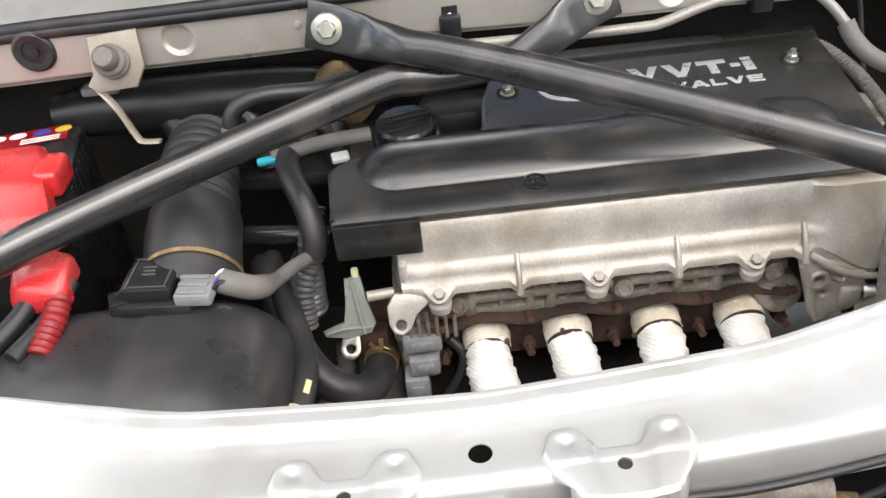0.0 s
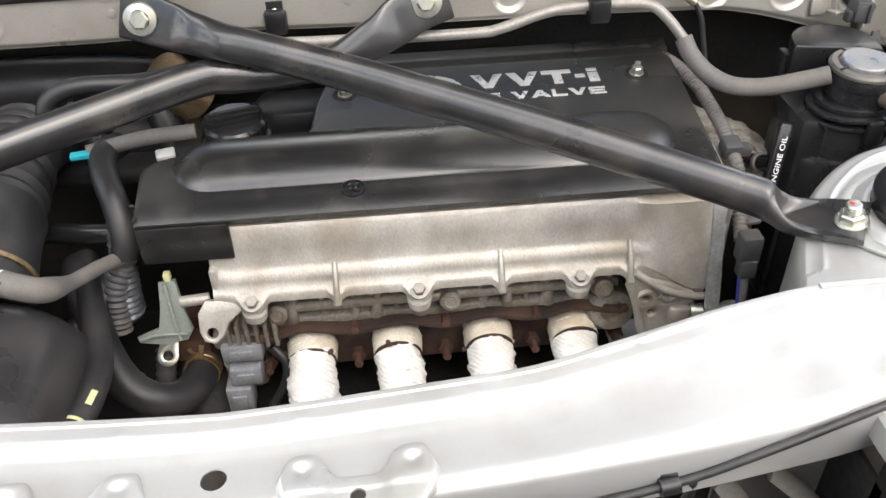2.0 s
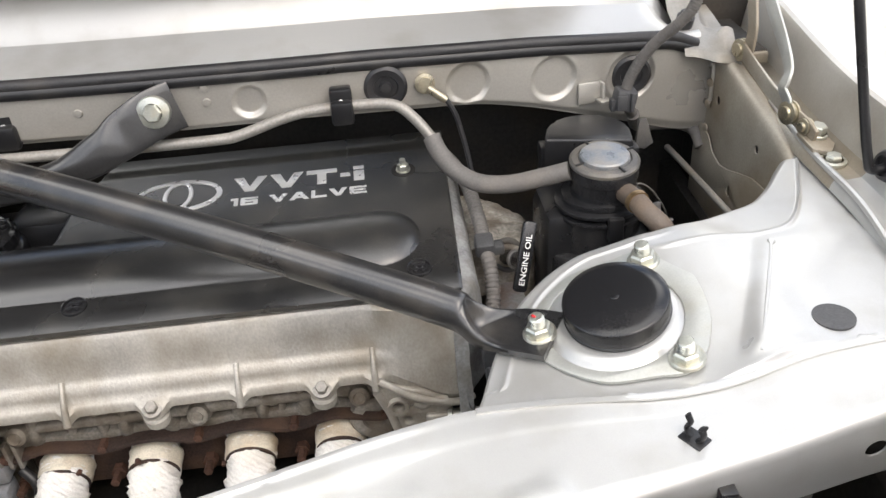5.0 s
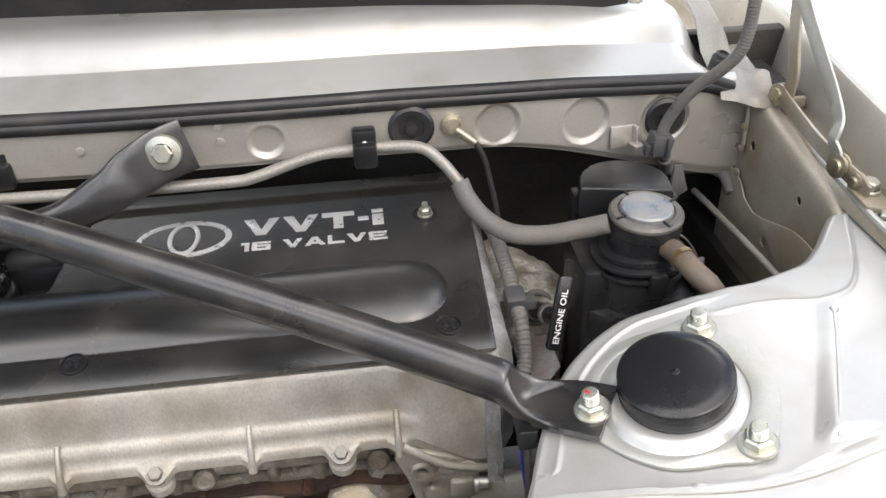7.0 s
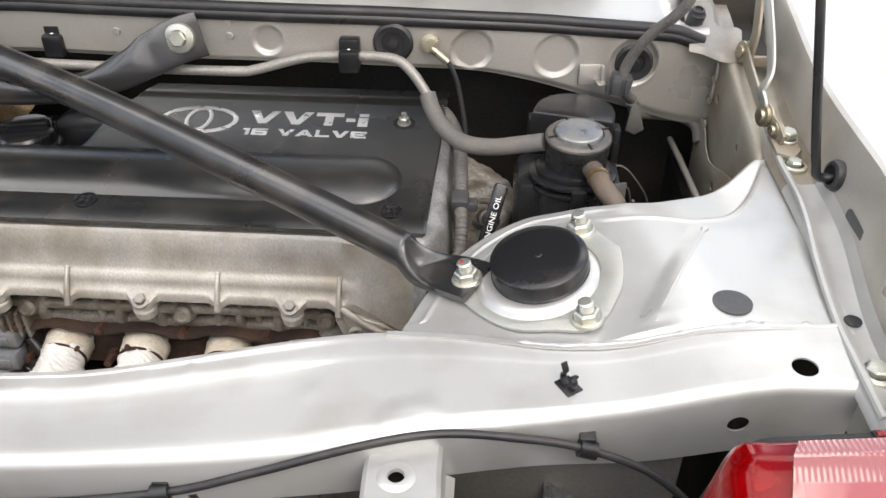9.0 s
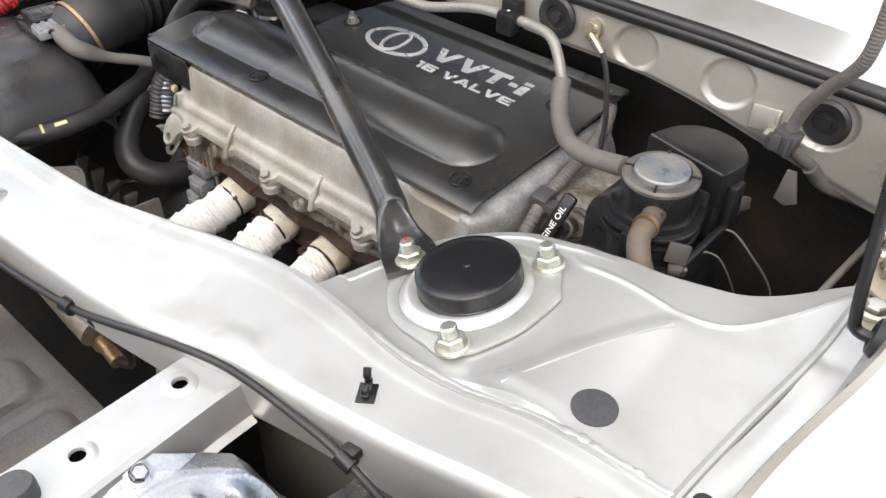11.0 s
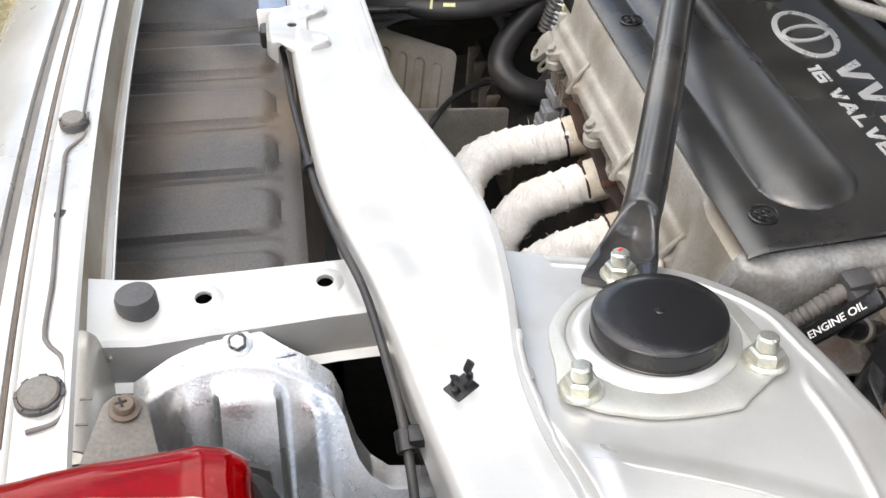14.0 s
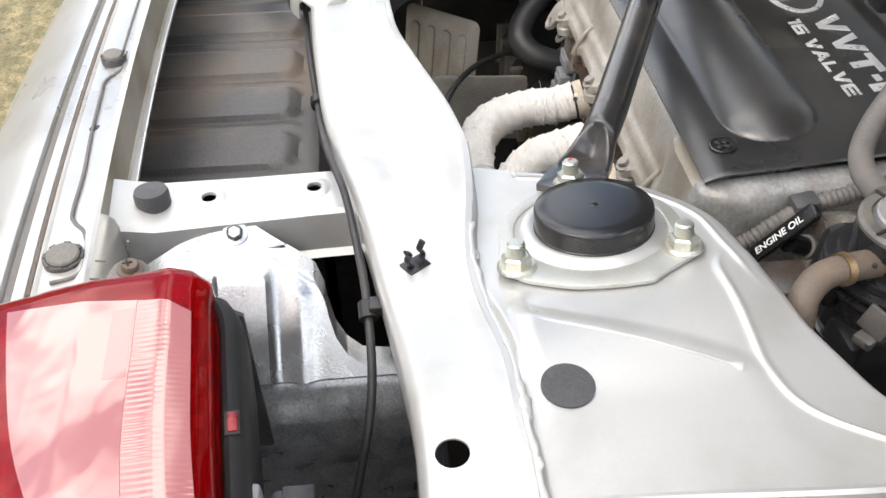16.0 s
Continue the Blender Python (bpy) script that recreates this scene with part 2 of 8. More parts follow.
    rr.inputs["To Min"].default_value, rr.inputs["To Max"].default_value = max(0.02, rough - rough_var), min(1, rough + rough_var)
    rr.inputs["From Min"].default_value, rr.inputs["From Max"].default_value = 0.3, 0.7
    ln.new(big.outputs["Fac"], rr.inputs["Value"])
    ln.new(rr.outputs["Result"], bsdf.inputs["Roughness"])
    bsdf.inputs["Metallic"].default_value = metal
    bsdf.inputs["Coat Weight"].default_value = coat
    bsdf.inputs["Specular IOR Level"].default_value = spec
    bsdf.inputs["Coat Roughness"].default_value = 0.08
    if bump:
        bp = nt.new("ShaderNodeBump")
        bp.inputs["Strength"].default_value, bp.inputs["Distance"].default_value = min(1, bump * 4), 0.001
        ln.new(half.outputs[0], bp.inputs["Height"])
        ln.new(bp.outputs["Normal"], bsdf.inputs["Normal"])
    return mt


SILVER = material("silver_paint", (0.505, 0.505, 0.49), 0.36, 0.48, 0.94, 1.04, 5, 1500, 0.012, (0.34, 0.32, 0.28), 0.42, 17, coat=0.25)
# Silver toned down; paints shade on the wing's inner wall and rail web.
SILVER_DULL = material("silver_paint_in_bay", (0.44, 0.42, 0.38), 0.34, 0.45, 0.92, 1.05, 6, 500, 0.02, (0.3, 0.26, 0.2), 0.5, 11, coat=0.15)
SIDE_DIRT = material("dirty_silver_paint", (0.40, 0.37, 0.31), 0.42, 0.3, 0.85, 1.08, 9, 400, 0.03, (0.17, 0.125, 0.075), 0.62, 9)
# Silver made darker: the cowl corner's shade is put into the colour.
SILVER_SHADED = material("shaded_silver_paint", (0.27, 0.26, 0.24), 0.45, 0.3, 0.88, 1.08, 9, 400, 0.03, (0.15, 0.12, 0.08), 0.5, 14)
AIRBOX = material("dusty_grey_black_plastic", (0.027, 0.026, 0.027), 0.34, 0, 0.75, 1.3, 12, 500, 0.02, (0.085, 0.078, 0.068), 0.4, 14, spec=0.55, specks=0.14)
SHEET_STEEL = material("bright_sheet_steel", (0.42, 0.435, 0.45), 0.29, 0.9, 0.8, 1.12, 30, 500, 0.05, (0.34, 0.33, 0.31), 0.5, 26)
CAST = material("cast_aluminium", (0.46, 0.435, 0.39), 0.50, 0.45, 0.84, 1.10, 30, 420, 0.16, (0.235, 0.195, 0.14), 0.62, 16, stretch=(1, 1, 0.7))
ALU = material("blue_grey_cast_aluminium", (0.36, 0.365, 0.365), 0.52, 0.4, 0.65, 1.2, 45, 300, 0.20, (0.19, 0.17, 0.14), 0.62, 28)
CORRODED = material("corroded_aluminium", (0.40, 0.375, 0.33), 0.7, 0.25, 0.55, 1.25, 55, 300, 0.35, (0.13, 0.10, 0.07), 0.75, 45)
DUST = material("dusty_tan_plastic", (0.075, 0.073, 0.070), 0.42, 0, 0.7, 1.2, 30, 500, 0.06, (0.24, 0.21, 0.165), 0.5, 22)
CAST_DARK = material("stained_cast_aluminium", (0.40, 0.375, 0.335), 0.55, 0.4, 0.6, 1.2, 22, 350, 0.2, (0.12, 0.09, 0.06), 0.8, 22)
PLASTIC = material("black_plastic", (0.012, 0.012, 0.013), 0.34, 0, 0.8, 1.3, 14, 900, 0.06, (0.06, 0.055, 0.047), 0.3, 22, spec=0.45, specks=0.1)
COVER_PLASTIC = material("satin_black_plastic", (0.0115, 0.0112, 0.011), 0.28, 0, 0.7, 1.4, 8, 700, 0.06, (0.060, 0.055, 0.047), 0.36, 26, rough_var=0.07, spec=1.0, specks=0.15)
PLASTIC_GLOSS = material("glossy_black_plastic", (0.012, 0.012, 0.013), 0.22, 0, 0.8, 1.3, 10, 500, 0.01, (0.06, 0.055, 0.05), 0.3, 12, rough_var=0.06, specks=0.08)
LAMP_BACK = material("weathered_black_plastic", (0.012, 0.012, 0.0125), 0.5, 0, 0.8, 1.25, 20, 600, 0.06, (0.07, 0.065, 0.06), 0.3, 20, spec=0.25)
RIVET = material("scuffed_brown_grey_plastic", (0.15, 0.14, 0.125), 0.55, 0, 0.75, 1.2, 60, 500, 0.1, (0.08, 0.07, 0.06), 0.5, 60)
PLASTIC_GREY = material("weathered_grey_plastic", (0.065, 0.065, 0.067), 0.5, 0, 0.8, 1.2, 15, 600, 0.08, (0.16, 0.14, 0.11), 0.5, 14, spec=0.35)
BAR_PAINT = material("black_gloss_paint", (0.018, 0.0178, 0.0182), 0.30, 0, 0.7, 1.4, 12, 500, 0.02, (0.11, 0.095, 0.078), 0.36, 18, spec=0.6, coat=0.55, rough_var=0.08, specks=0.1)
RUBBER = material("black_rubber", (0.019, 0.0187, 0.020), 0.46, 0, 0.8, 1.3, 20, 500, 0.08, (0.08, 0.07, 0.06), 0.35, 25, spec=0.50)
MOUNT_RUSTY = material("grey_plate_with_rust", (0.27, 0.27, 0.27), 0.5, 0.3, 0.75, 1.15, 25, 300, 0.1, (0.20, 0.10, 0.065), 0.6, 40)
HOSE_GREY = material("grey_faded_rubber_hose", (0.125, 0.117, 0.108), 0.65, 0, 0.85, 1.15, 25, 500, 0.08, (0.22, 0.19, 0.16), 0.4, 30)
HOSE_BROWN = material("brown_stained_rubber", (0.11, 0.085, 0.065), 0.6, 0, 0.8, 1.2, 25, 500, 0.08, (0.2, 0.13, 0.07), 0.4, 30)
PIPE = material("dull_steel_pipe", (0.29, 0.275, 0.25), 0.5, 0.35, 0.8, 1.2, 20, 400, 0.05, (0.2, 0.15, 0.1), 0.4, 30)
STEEL_DARK = material("dark_bluish_steel", (0.20, 0.21, 0.23), 0.35, 0.7, 0.8, 1.2, 40, 400, 0.04)
# Sheet steel darkened: the lower step's shade is put into the colour.
STEEL_SHADE = material("shaded_sheet_steel", (0.27, 0.28, 0.295), 0.34, 0.6, 0.7, 1.6, 40, 500, 0.06, (0.10, 0.11, 0.12), 0.4, 60)
ZINC = material("zinc_plated_steel", (0.53, 0.535, 0.475), 0.36, 0.8, 0.85, 1.1, 60, 500, 0.05, (0.45, 0.36, 0.2), 0.4, 60)
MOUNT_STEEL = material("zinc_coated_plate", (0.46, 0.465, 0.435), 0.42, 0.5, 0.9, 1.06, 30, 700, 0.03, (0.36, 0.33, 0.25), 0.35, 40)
PLUG_GREY = material("blue_grey_plug_plastic", (0.27, 0.28, 0.30), 0.45, 0.1, 0.75, 1.15, 60, 400, 0.06, (0.15, 0.13, 0.11), 0.5, 50)
CAP_DISC = material("scuffed_grey_blue_disc", (0.20, 0.215, 0.235), 0.34, 0.3, 0.75, 1.2, 60, 500, 0.05, (0.34, 0.30, 0.24), 0.5, 60)
BRASS = material("yellow_passivated_steel", (0.46, 0.415, 0.31), 0.34, 0.85, 0.8, 1.15, 50, 400, 0.06, (0.22, 0.16, 0.09), 0.4, 50)
RUST = material("rusted_steel", (0.062, 0.030, 0.020), 0.8, 0.1, 0.5, 1.6, 45, 600, 0.4, (0.12, 0.058, 0.032), 0.55, 40)
RUST_DARK = material("burnt_rusted_plate", (0.036, 0.022, 0.017), 0.72, 0.15, 0.5, 1.6, 40, 500, 0.35, (0.10, 0.055, 0.032), 0.5, 30)
WRAP = material("white_heat_wrap", (0.82, 0.80, 0.76), 0.8, 0, 0.86, 1.06, 60, 520, 0.25, (0.56, 0.42, 0.25), 0.40, 13)
wrap_nodes, wrap_links = WRAP.node_tree.nodes, WRAP.node_tree.links
weave, weave_bump, wrap_coord = wrap_nodes.new("ShaderNodeTexWave"), wrap_nodes.new("ShaderNodeBump"), wrap_nodes.new("ShaderNodeTexCoord")
weave.bands_direction = "DIAGONAL"
weave.inputs["Scale"].default_value, weave.inputs["Distortion"].default_value, weave.inputs["Detail"].default_value = 90.0, 6.0, 3.0
weave_bump.inputs["Strength"].default_value, weave_bump.inputs["Distance"].default_value = 0.5, 0.0012
wrap_links.new(wrap_coord.outputs["Object"], weave.inputs["Vector"])
wrap_links.new(weave.outputs["Fac"], weave_bump.inputs["Height"])
wrap_links.new(WRAP.node_tree.nodes["Bump"].outputs["Normal"], weave_bump.inputs["Normal"])
wrap_links.new(weave_bump.outputs["Normal"], wrap_nodes["Principled BSDF"].inputs["Normal"])
WRAP_STAINED = material("scorched_heat_wrap", (0.74, 0.68, 0.56), 0.85, 0, 0.75, 1.1, 60, 700, 0.3, (0.42, 0.27, 0.13), 0.55, 26)
WHITE_MARK = material("white_lettering", (0.78, 0.78, 0.76), 0.5, 0, 0.9, 1.05, 60, 500, 0.02)
METAL_MARK = material("silver_lettering", (0.72, 0.72, 0.72), 0.35, 0.6, 0.9, 1.05, 80, 600, 0.05)
RED_PLASTIC = material("red_plastic", (0.56, 0.030, 0.032), 0.30, 0, 0.8, 1.12, 24, 400, 0.03, (0.50, 0.12, 0.10), 0.35, 20, spec=0.8)
RED_SLEEVE = material("dark_red_sleeve", (0.22, 0.010, 0.012), 0.45, 0, 0.8, 1.15, 40, 400, 0.03)
RED_CHROME = material("red_mirrored_plastic", (0.55, 0.02, 0.025), 0.22, 0.6, 0.8, 1.15, 20, 400, 0.02)
RED_DARK = material("red_printed_label", (0.20, 0.004, 0.008), 0.35, 0, 0.8, 1.15, 30, 300, 0.02)
TRAY = material("black_bumper_tray", (0.082, 0.078, 0.076), 0.40, 0, 0.7, 1.35, 9, 500, 0.1, (0.24, 0.18, 0.125), 0.62, 5, spec=0.40, specks=0.3)
COPPER = material("heat_tinted_brass", (0.38, 0.27, 0.15), 0.42, 0.85, 0.7, 1.3, 50, 400, 0.1)
GREEN_WHITE = material("pale_green_plastic", (0.25, 0.275, 0.25), 0.35, 0, 0.85, 1.1, 30, 300, 0.03)
PALE_GREY = material("pale_grey_plastic", (0.20, 0.20, 0.205), 0.45, 0, 0.85, 1.1, 40, 300, 0.03)
BLUE_GREY = material("blue_grey_plastic", (0.16, 0.21, 0.30), 0.45, 0, 0.9, 1.1, 30, 300, 0.03)
CYAN = material("cyan_plastic", (0.03, 0.42, 0.50), 0.4, 0, 0.9, 1.1, 30, 300, 0.02)
YELLOW = material("yellow_plastic", (0.55, 0.42, 0.05), 0.5, 0, 0.8, 1.1, 40, 300, 0.03)
BLUE = material("blue_plastic", (0.04, 0.05, 0.32), 0.4, 0, 0.9, 1.1, 40, 300, 0.02)
TAPE = material("pale_yellow_paint_mark", (0.62, 0.60, 0.32), 0.6, 0, 0.85, 1.1, 40, 300, 0.02)
CONCRETE = material("pale_concrete", (0.44, 0.42, 0.37), 0.85, 0, 0.8, 1.15, 2.0, 60, 0.3, (0.36, 0.33, 0.28), 0.5, 1.2)
UNSEEN_WALL = material("unseen_wall_grey", (0.20, 0.19, 0.175), 0.9, 0, 0.8, 1.15, 1.5, 40, 0.2, (0.12, 0.11, 0.10), 0.5, 0.8)
GRAVEL = material("dry_gravel_and_grass", (0.21, 0.175, 0.095), 0.95, 0, 0.45, 1.6, 30, 140, 0.8, (0.10, 0.095, 0.045), 0.7, 22)
WELL_SHADE = material("shaded_well_sheet", (0.12, 0.118, 0.118), 0.5, 0, 0.6, 1.5, 14, 200, 0.1, (0.09, 0.08, 0.07), 0.5, 12)
# Oily dark for casings; elsewhere it paints shade in holes, gaps and depths.
OIL_AND_SHADE = material("oil_and_shade_dark", (0.02, 0.019, 0.018), 0.6, 0, 0.6, 1.5, 12, 200, 0.2, (0.06, 0.045, 0.03), 0.5, 10, spec=0.30)
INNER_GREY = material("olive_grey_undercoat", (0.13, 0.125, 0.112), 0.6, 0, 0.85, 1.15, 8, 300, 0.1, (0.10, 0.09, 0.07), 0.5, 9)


def lens_material(name, colour, rough, trans, ior):
    mt = bpy.data.materials.new(name)
    mt.use_nodes = True
    nt, ln = mt.node_tree.nodes, mt.node_tree.links
    b = nt["Principled BSDF"]
    b.inputs["Base Color"].default_value = (*colour, 1)
    b.inputs["Roughness"].default_value, b.inputs["Transmission Weight"].default_value, b.inputs["IOR"].default_value = rough, trans, ior
    tc, n, bp = nt.new("ShaderNodeTexCoord"), nt.new("ShaderNodeTexNoise"), nt.new("ShaderNodeBump")
    n.inputs["Scale"].default_value = 22.0
    bp.inputs["Strength"].default_value, bp.inputs["Distance"].default_value = 0.25, 0.002
    ln.new(tc.outputs["Object"], n.inputs["Vector"])
    ln.new(n.outputs["Fac"], bp.inputs["Height"])
    ln.new(bp.outputs["Normal"], b.inputs["Normal"])
    return mt


RED_LENS = lens_material("red_lamp_lens", (0.40, 0.003, 0.005), 0.03, 0.8, 1.34)
PINK_LENS = lens_material("clear_lamp_lens_over_red", (0.35, 0.112, 0.092), 0.012, 0.15, 2.2)
PINK_LENS.node_tree.nodes["Bump"].inputs["Strength"].default_value = 0.6
PINK_DEEP = lens_material("pink_lamp_moulding", (0.36, 0.085, 0.075), 0.02, 0.15, 2.1)
RED_LENS.node_tree.nodes["Principled BSDF"].inputs["Specular IOR Level"].default_value = 0.3

# ---- ground ----
bm = bmesh.new()
box(bm, (0, 0, -0.1), (400, 400, 0.2))
single("ground", bm, CONCRETE, "pale sunlit concrete yard under the car", "ground", kind="structure")
bm = bmesh.new()
sheet(bm, [[vec(-9, y, 0.004), vec(-0.62 - 0.04 * math.sin(3 * y), y, 0.004)] for y in np.linspace(-7, 7, 60)], 0.01)
single("gravel_verge", bm, GRAVEL, "dry yellowish gravel with sparse grass beside the car", "gravel", kind="structure")

# ---- body panels ----
FRONT_EDGE = [(0, 0.443), (0.06, 0.445), (0.2, 0.453), (0.29, 0.475), (0.335, 0.487), (0.4, 0.497), (0.46, 0.494), (0.53, 0.484), (0.58, 0.488), (0.62, 0.496), (0.66, 0.494), (0.72, 0.496)]
REAR_EDGE = [(0, 0.370), (0.1, 0.369), (0.2, 0.374), (0.3, 0.382), (0.4, 0.395), (0.46, 0.411), (0.53, 0.422), (0.58, 0.430), (0.64, 0.437), (0.69, 0.440), (0.72, 0.438)]


def beam_front(x):
    return soft_table(abs(x), FRONT_EDGE)


def beam_rear(x):
    return soft_table(abs(x), REAR_EDGE)


def beam_z(x, y):
    return 0.7944 + 0.03564 * max(x, 0.0) + 0.06436 * y + 0.014 * sstep(0.56, 0.68, abs(x))


def press(x, y):
    """Shallow pressings and weld dimples in the crossmember."""
    z = 0.0
    for cx, cy, r in ((0.44, 0.43, 0.012), (0.36, 0.44, 0.006), (-0.26, 0.45, 0.005), (0.27, 0.457, 0.004), (0.16, 0.437, 0.004), (0.05, 0.434, 0.004), (-0.06, 0.432, 0.004), (-0.17, 0.440, 0.004)):
        z += 0.0016 * math.exp(-(((x - cx) ** 2 + (y - cy) ** 2) / (0.6 * r * r)))
    d = (abs((x - 0.432) / 0.021) ** 4 + abs((y - 0.410) / 0.020) ** 4) ** 0.25
    z += 0.0016 * sstep(1.07, 0.93, d)
    return z + 0.0004 * noise.noise(vec(x * 9, y * 9, 0.3))


SECTION = ((0.0, -0.001), (0.015, 0.0), (0.05, 0.0), (0.065, -0.0011), (0.10, -0.0012), (0.16, -0.0012), (0.215, -0.0013), (0.235, -0.0021), (0.255, -0.0034), (0.275, -0.0040), (0.36, -0.0042), (0.42, -0.0044), (0.48, -0.0045), (0.54, -0.0042), (0.6, -0.004), (0.66, -0.0036), (0.72, -0.0031), (0.78, -0.0027), (0.83, -0.0022), (0.88, -0.002), (0.93, -0.0025), (0.975, -0.005), (0.995, -0.009))


def beam_top(x, y):
    """Height of the crossmember's pressed upper face."""
    f, r = beam_front(x), beam_rear(x)
    k = (f - y) / (f - r)
    return beam_z(x, y) + lerp_table(k, SECTION) * (1 - 0.85 * sstep(0.33, 0.39, abs(x))) + press(x, y)


rows = []
for x in np.linspace(-0.72, 0.72, 361):
    f, r = beam_front(x), beam_rear(x)
    w = f - r
    drop = 0.05 + 0.012 * sstep(0.5, 0.64, abs(x))
    groove = 1 - 0.85 * sstep(0.33, 0.39, abs(x))
    row = [vec(x, f + 0.001, beam_z(x, f) - 0.022)]
    for k, dz in SECTION:
        y = f - w * k
        row.append(vec(x, y, beam_z(x, y) + dz * (groove if k < 0.9 else 1) + press(x, y)))
    row.append(vec(x, r + 0.001, beam_z(x, r) - 0.5 * drop))
    row.append(vec(x, r + 0.004, beam_z(x, r) - drop))
    row.append(vec(x, r + 0.012, beam_z(x, r) - drop - 0.002))
    rows.append(row)
bm = sheet(bmesh.new(), [r[1:] for r in rows], 0.0014, (0, 0.3, -1))
bm = cut(bm, [((0, 0.397, 0.82), (0, 0, 1), 0.0078, 0.03), ((0.688, 0.457, 0.86), (0, 0, 1), 0.0086, 0.03), ((0.648, 0.432, 0.8235), (0, 1, 0.1), 0.0074, 0.03)])
beam = thing("rear_crossmember", (0, 0.42, 0.77), "silver painted steel rear crossmember with holes and weld dimples", "car panel")
part("crossmember_panel", bm, SILVER, beam)
part("front_flange", sheet(bmesh.new(), [[r[0], r[1] + vec(0, 0.0004, 0)] for r in rows], 0.0014, (0, -1, 0)), SILVER, beam)
TOWER = vec(0.516, 0.565, 0.8435)
TOWER_UP = vec(-0.19, -0.08, 1).normalized()
LIP = [(0.405, 0.508), (0.418, 0.546), (0.43, 0.574), (0.445, 0.603), (0.456, 0.618), (0.469, 0.630), (0.487, 0.6435), (0.51, 0.654), (0.55, 0.657), (0.61, 0.667), (0.67, 0.691), (0.695, 0.716), (0.712, 0.74), (0.73, 0.758), (0.75, 0.77)]


FOLD = [(0.55, 0.640), (0.57, 0.629), (0.65, 0.628), (0.668, 0.632), (0.682, 0.641), (0.696, 0.662), (0.71, 0.69), (0.722, 0.72), (0.75, 0.78)]


def tower_z(x, y):
    return TOWER.z + 0.195 * (x - TOWER.x) + 0.08 * (y - TOWER.y)


LIP_LINE = np.array([(x, soft_table(x, LIP, 0.008)) for x in np.linspace(0.405, 0.63, 120)])


def apron_z(x, y):
    d = math.hypot(x - TOWER.x, y - TOWER.y)
    plate_z = tower_z(x, y)
    z = plate_z + (0.862 - plate_z) * sstep(0.075, 0.15, d) * sstep(0.50, 0.62, x)
    z += (beam_z(x, 0.5) + 0.001 - z) * sstep(0.0045, 0.0008, y - beam_front(x)) * sstep(0.74, 0.66, x)
    across = ((x - 0.5975) * 0.114 - (y - 0.503) * 0.0555) / 0.1268
    z += 0.0026 * sstep(-0.015, -0.001, across) * math.exp(-max(0.0, across) / 0.035) * sstep(0.498, 0.512, y) * sstep(0.640, 0.612, y)
    fold = soft_table(x, FOLD, 0.006)
    z -= 0.13 * max(0.0, y - fold) * sstep(0.55, 0.58, x)
    z += 0.0016 * math.exp(-(((y - fold) / 0.0027) ** 2)) * sstep(0.55, 0.58, x)
    if x < 0.60 and y > 0.53:
        lip = float(np.min(np.hypot(LIP_LINE[:, 0] - x, LIP_LINE[:, 1] - y)))
        near = sstep(0.60, 0.55, x)
        z += near * (0.0012 * math.exp(-(((lip - 0.0150) / 0.0020) ** 2)) - 0.0015 * sstep(0.0150, 0.006, lip))
    return z


def apron(side):
    rows = []
    for x in np.linspace(0.405, 0.745, 230):
        lip = soft_table(x, LIP, 0.008)
        lo = beam_front(x) - 0.004
        row = []
        for k in np.linspace(0, 1, 180):
            y = lo + (lip - lo) * k
            z = apron_z(x, y)
            edge = (lip - y) / 0.010
            if edge < 1:
                z += -0.0062 * (1 - edge) ** 2
            row.append(vec(side * x, y, z))
        row.append(vec(side * x, lip + 0.002, row[-1].z - 0.012))
        row.append(vec(side * x, lip + 0.004, row[-1].z - 0.16))
        rows.append(row)
    first = [vec(side * 0.400, p.y - 0.002, p.z - 0.15) for p in rows[0]]
    mid = [vec(side * 0.4035, p.y, p.z - 0.006) for p in rows[0]]
    return sheet(bmesh.new(), [first, mid] + rows, 0.0014, (-0.3 * side, -0.3, -1))


tower = thing("strut_tower", (0.56, 0.6, 0.68), "silver painted strut tower and inner wing panel of the car", "car panel", "strut towers")
part("tower_panel", apron(1), SILVER, tower)
TOWER_X = vec(1, 0, 0.195).normalized()
rim = [(0.034, 0.006), (0.0385, 0.0078), (0.0415, 0.0082), (0.0440, 0.0074), (0.0468, 0.0052), (0.0490, 0.0030), (0.0510, 0.0020), (0.0530, 0.0016)]
part("tower_rim", lathe(bmesh.new(), rim, aim(TOWER, TOWER_UP), 72), SILVER, tower, "bright raised rim round the strut top")
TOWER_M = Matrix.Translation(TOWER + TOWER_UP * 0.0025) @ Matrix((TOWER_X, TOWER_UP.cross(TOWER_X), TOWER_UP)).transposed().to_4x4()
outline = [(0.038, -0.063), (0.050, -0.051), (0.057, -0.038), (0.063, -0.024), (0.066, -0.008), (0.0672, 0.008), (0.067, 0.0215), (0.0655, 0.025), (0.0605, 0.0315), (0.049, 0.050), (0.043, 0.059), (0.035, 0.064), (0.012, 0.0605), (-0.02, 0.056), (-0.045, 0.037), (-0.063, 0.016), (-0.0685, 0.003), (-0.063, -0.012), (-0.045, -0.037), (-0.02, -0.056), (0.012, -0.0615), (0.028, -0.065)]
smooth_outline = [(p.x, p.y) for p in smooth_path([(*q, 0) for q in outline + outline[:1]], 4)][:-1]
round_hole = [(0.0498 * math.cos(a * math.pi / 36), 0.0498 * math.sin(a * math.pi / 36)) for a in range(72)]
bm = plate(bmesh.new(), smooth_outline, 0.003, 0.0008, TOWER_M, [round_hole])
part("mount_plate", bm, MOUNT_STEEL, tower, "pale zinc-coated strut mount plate")
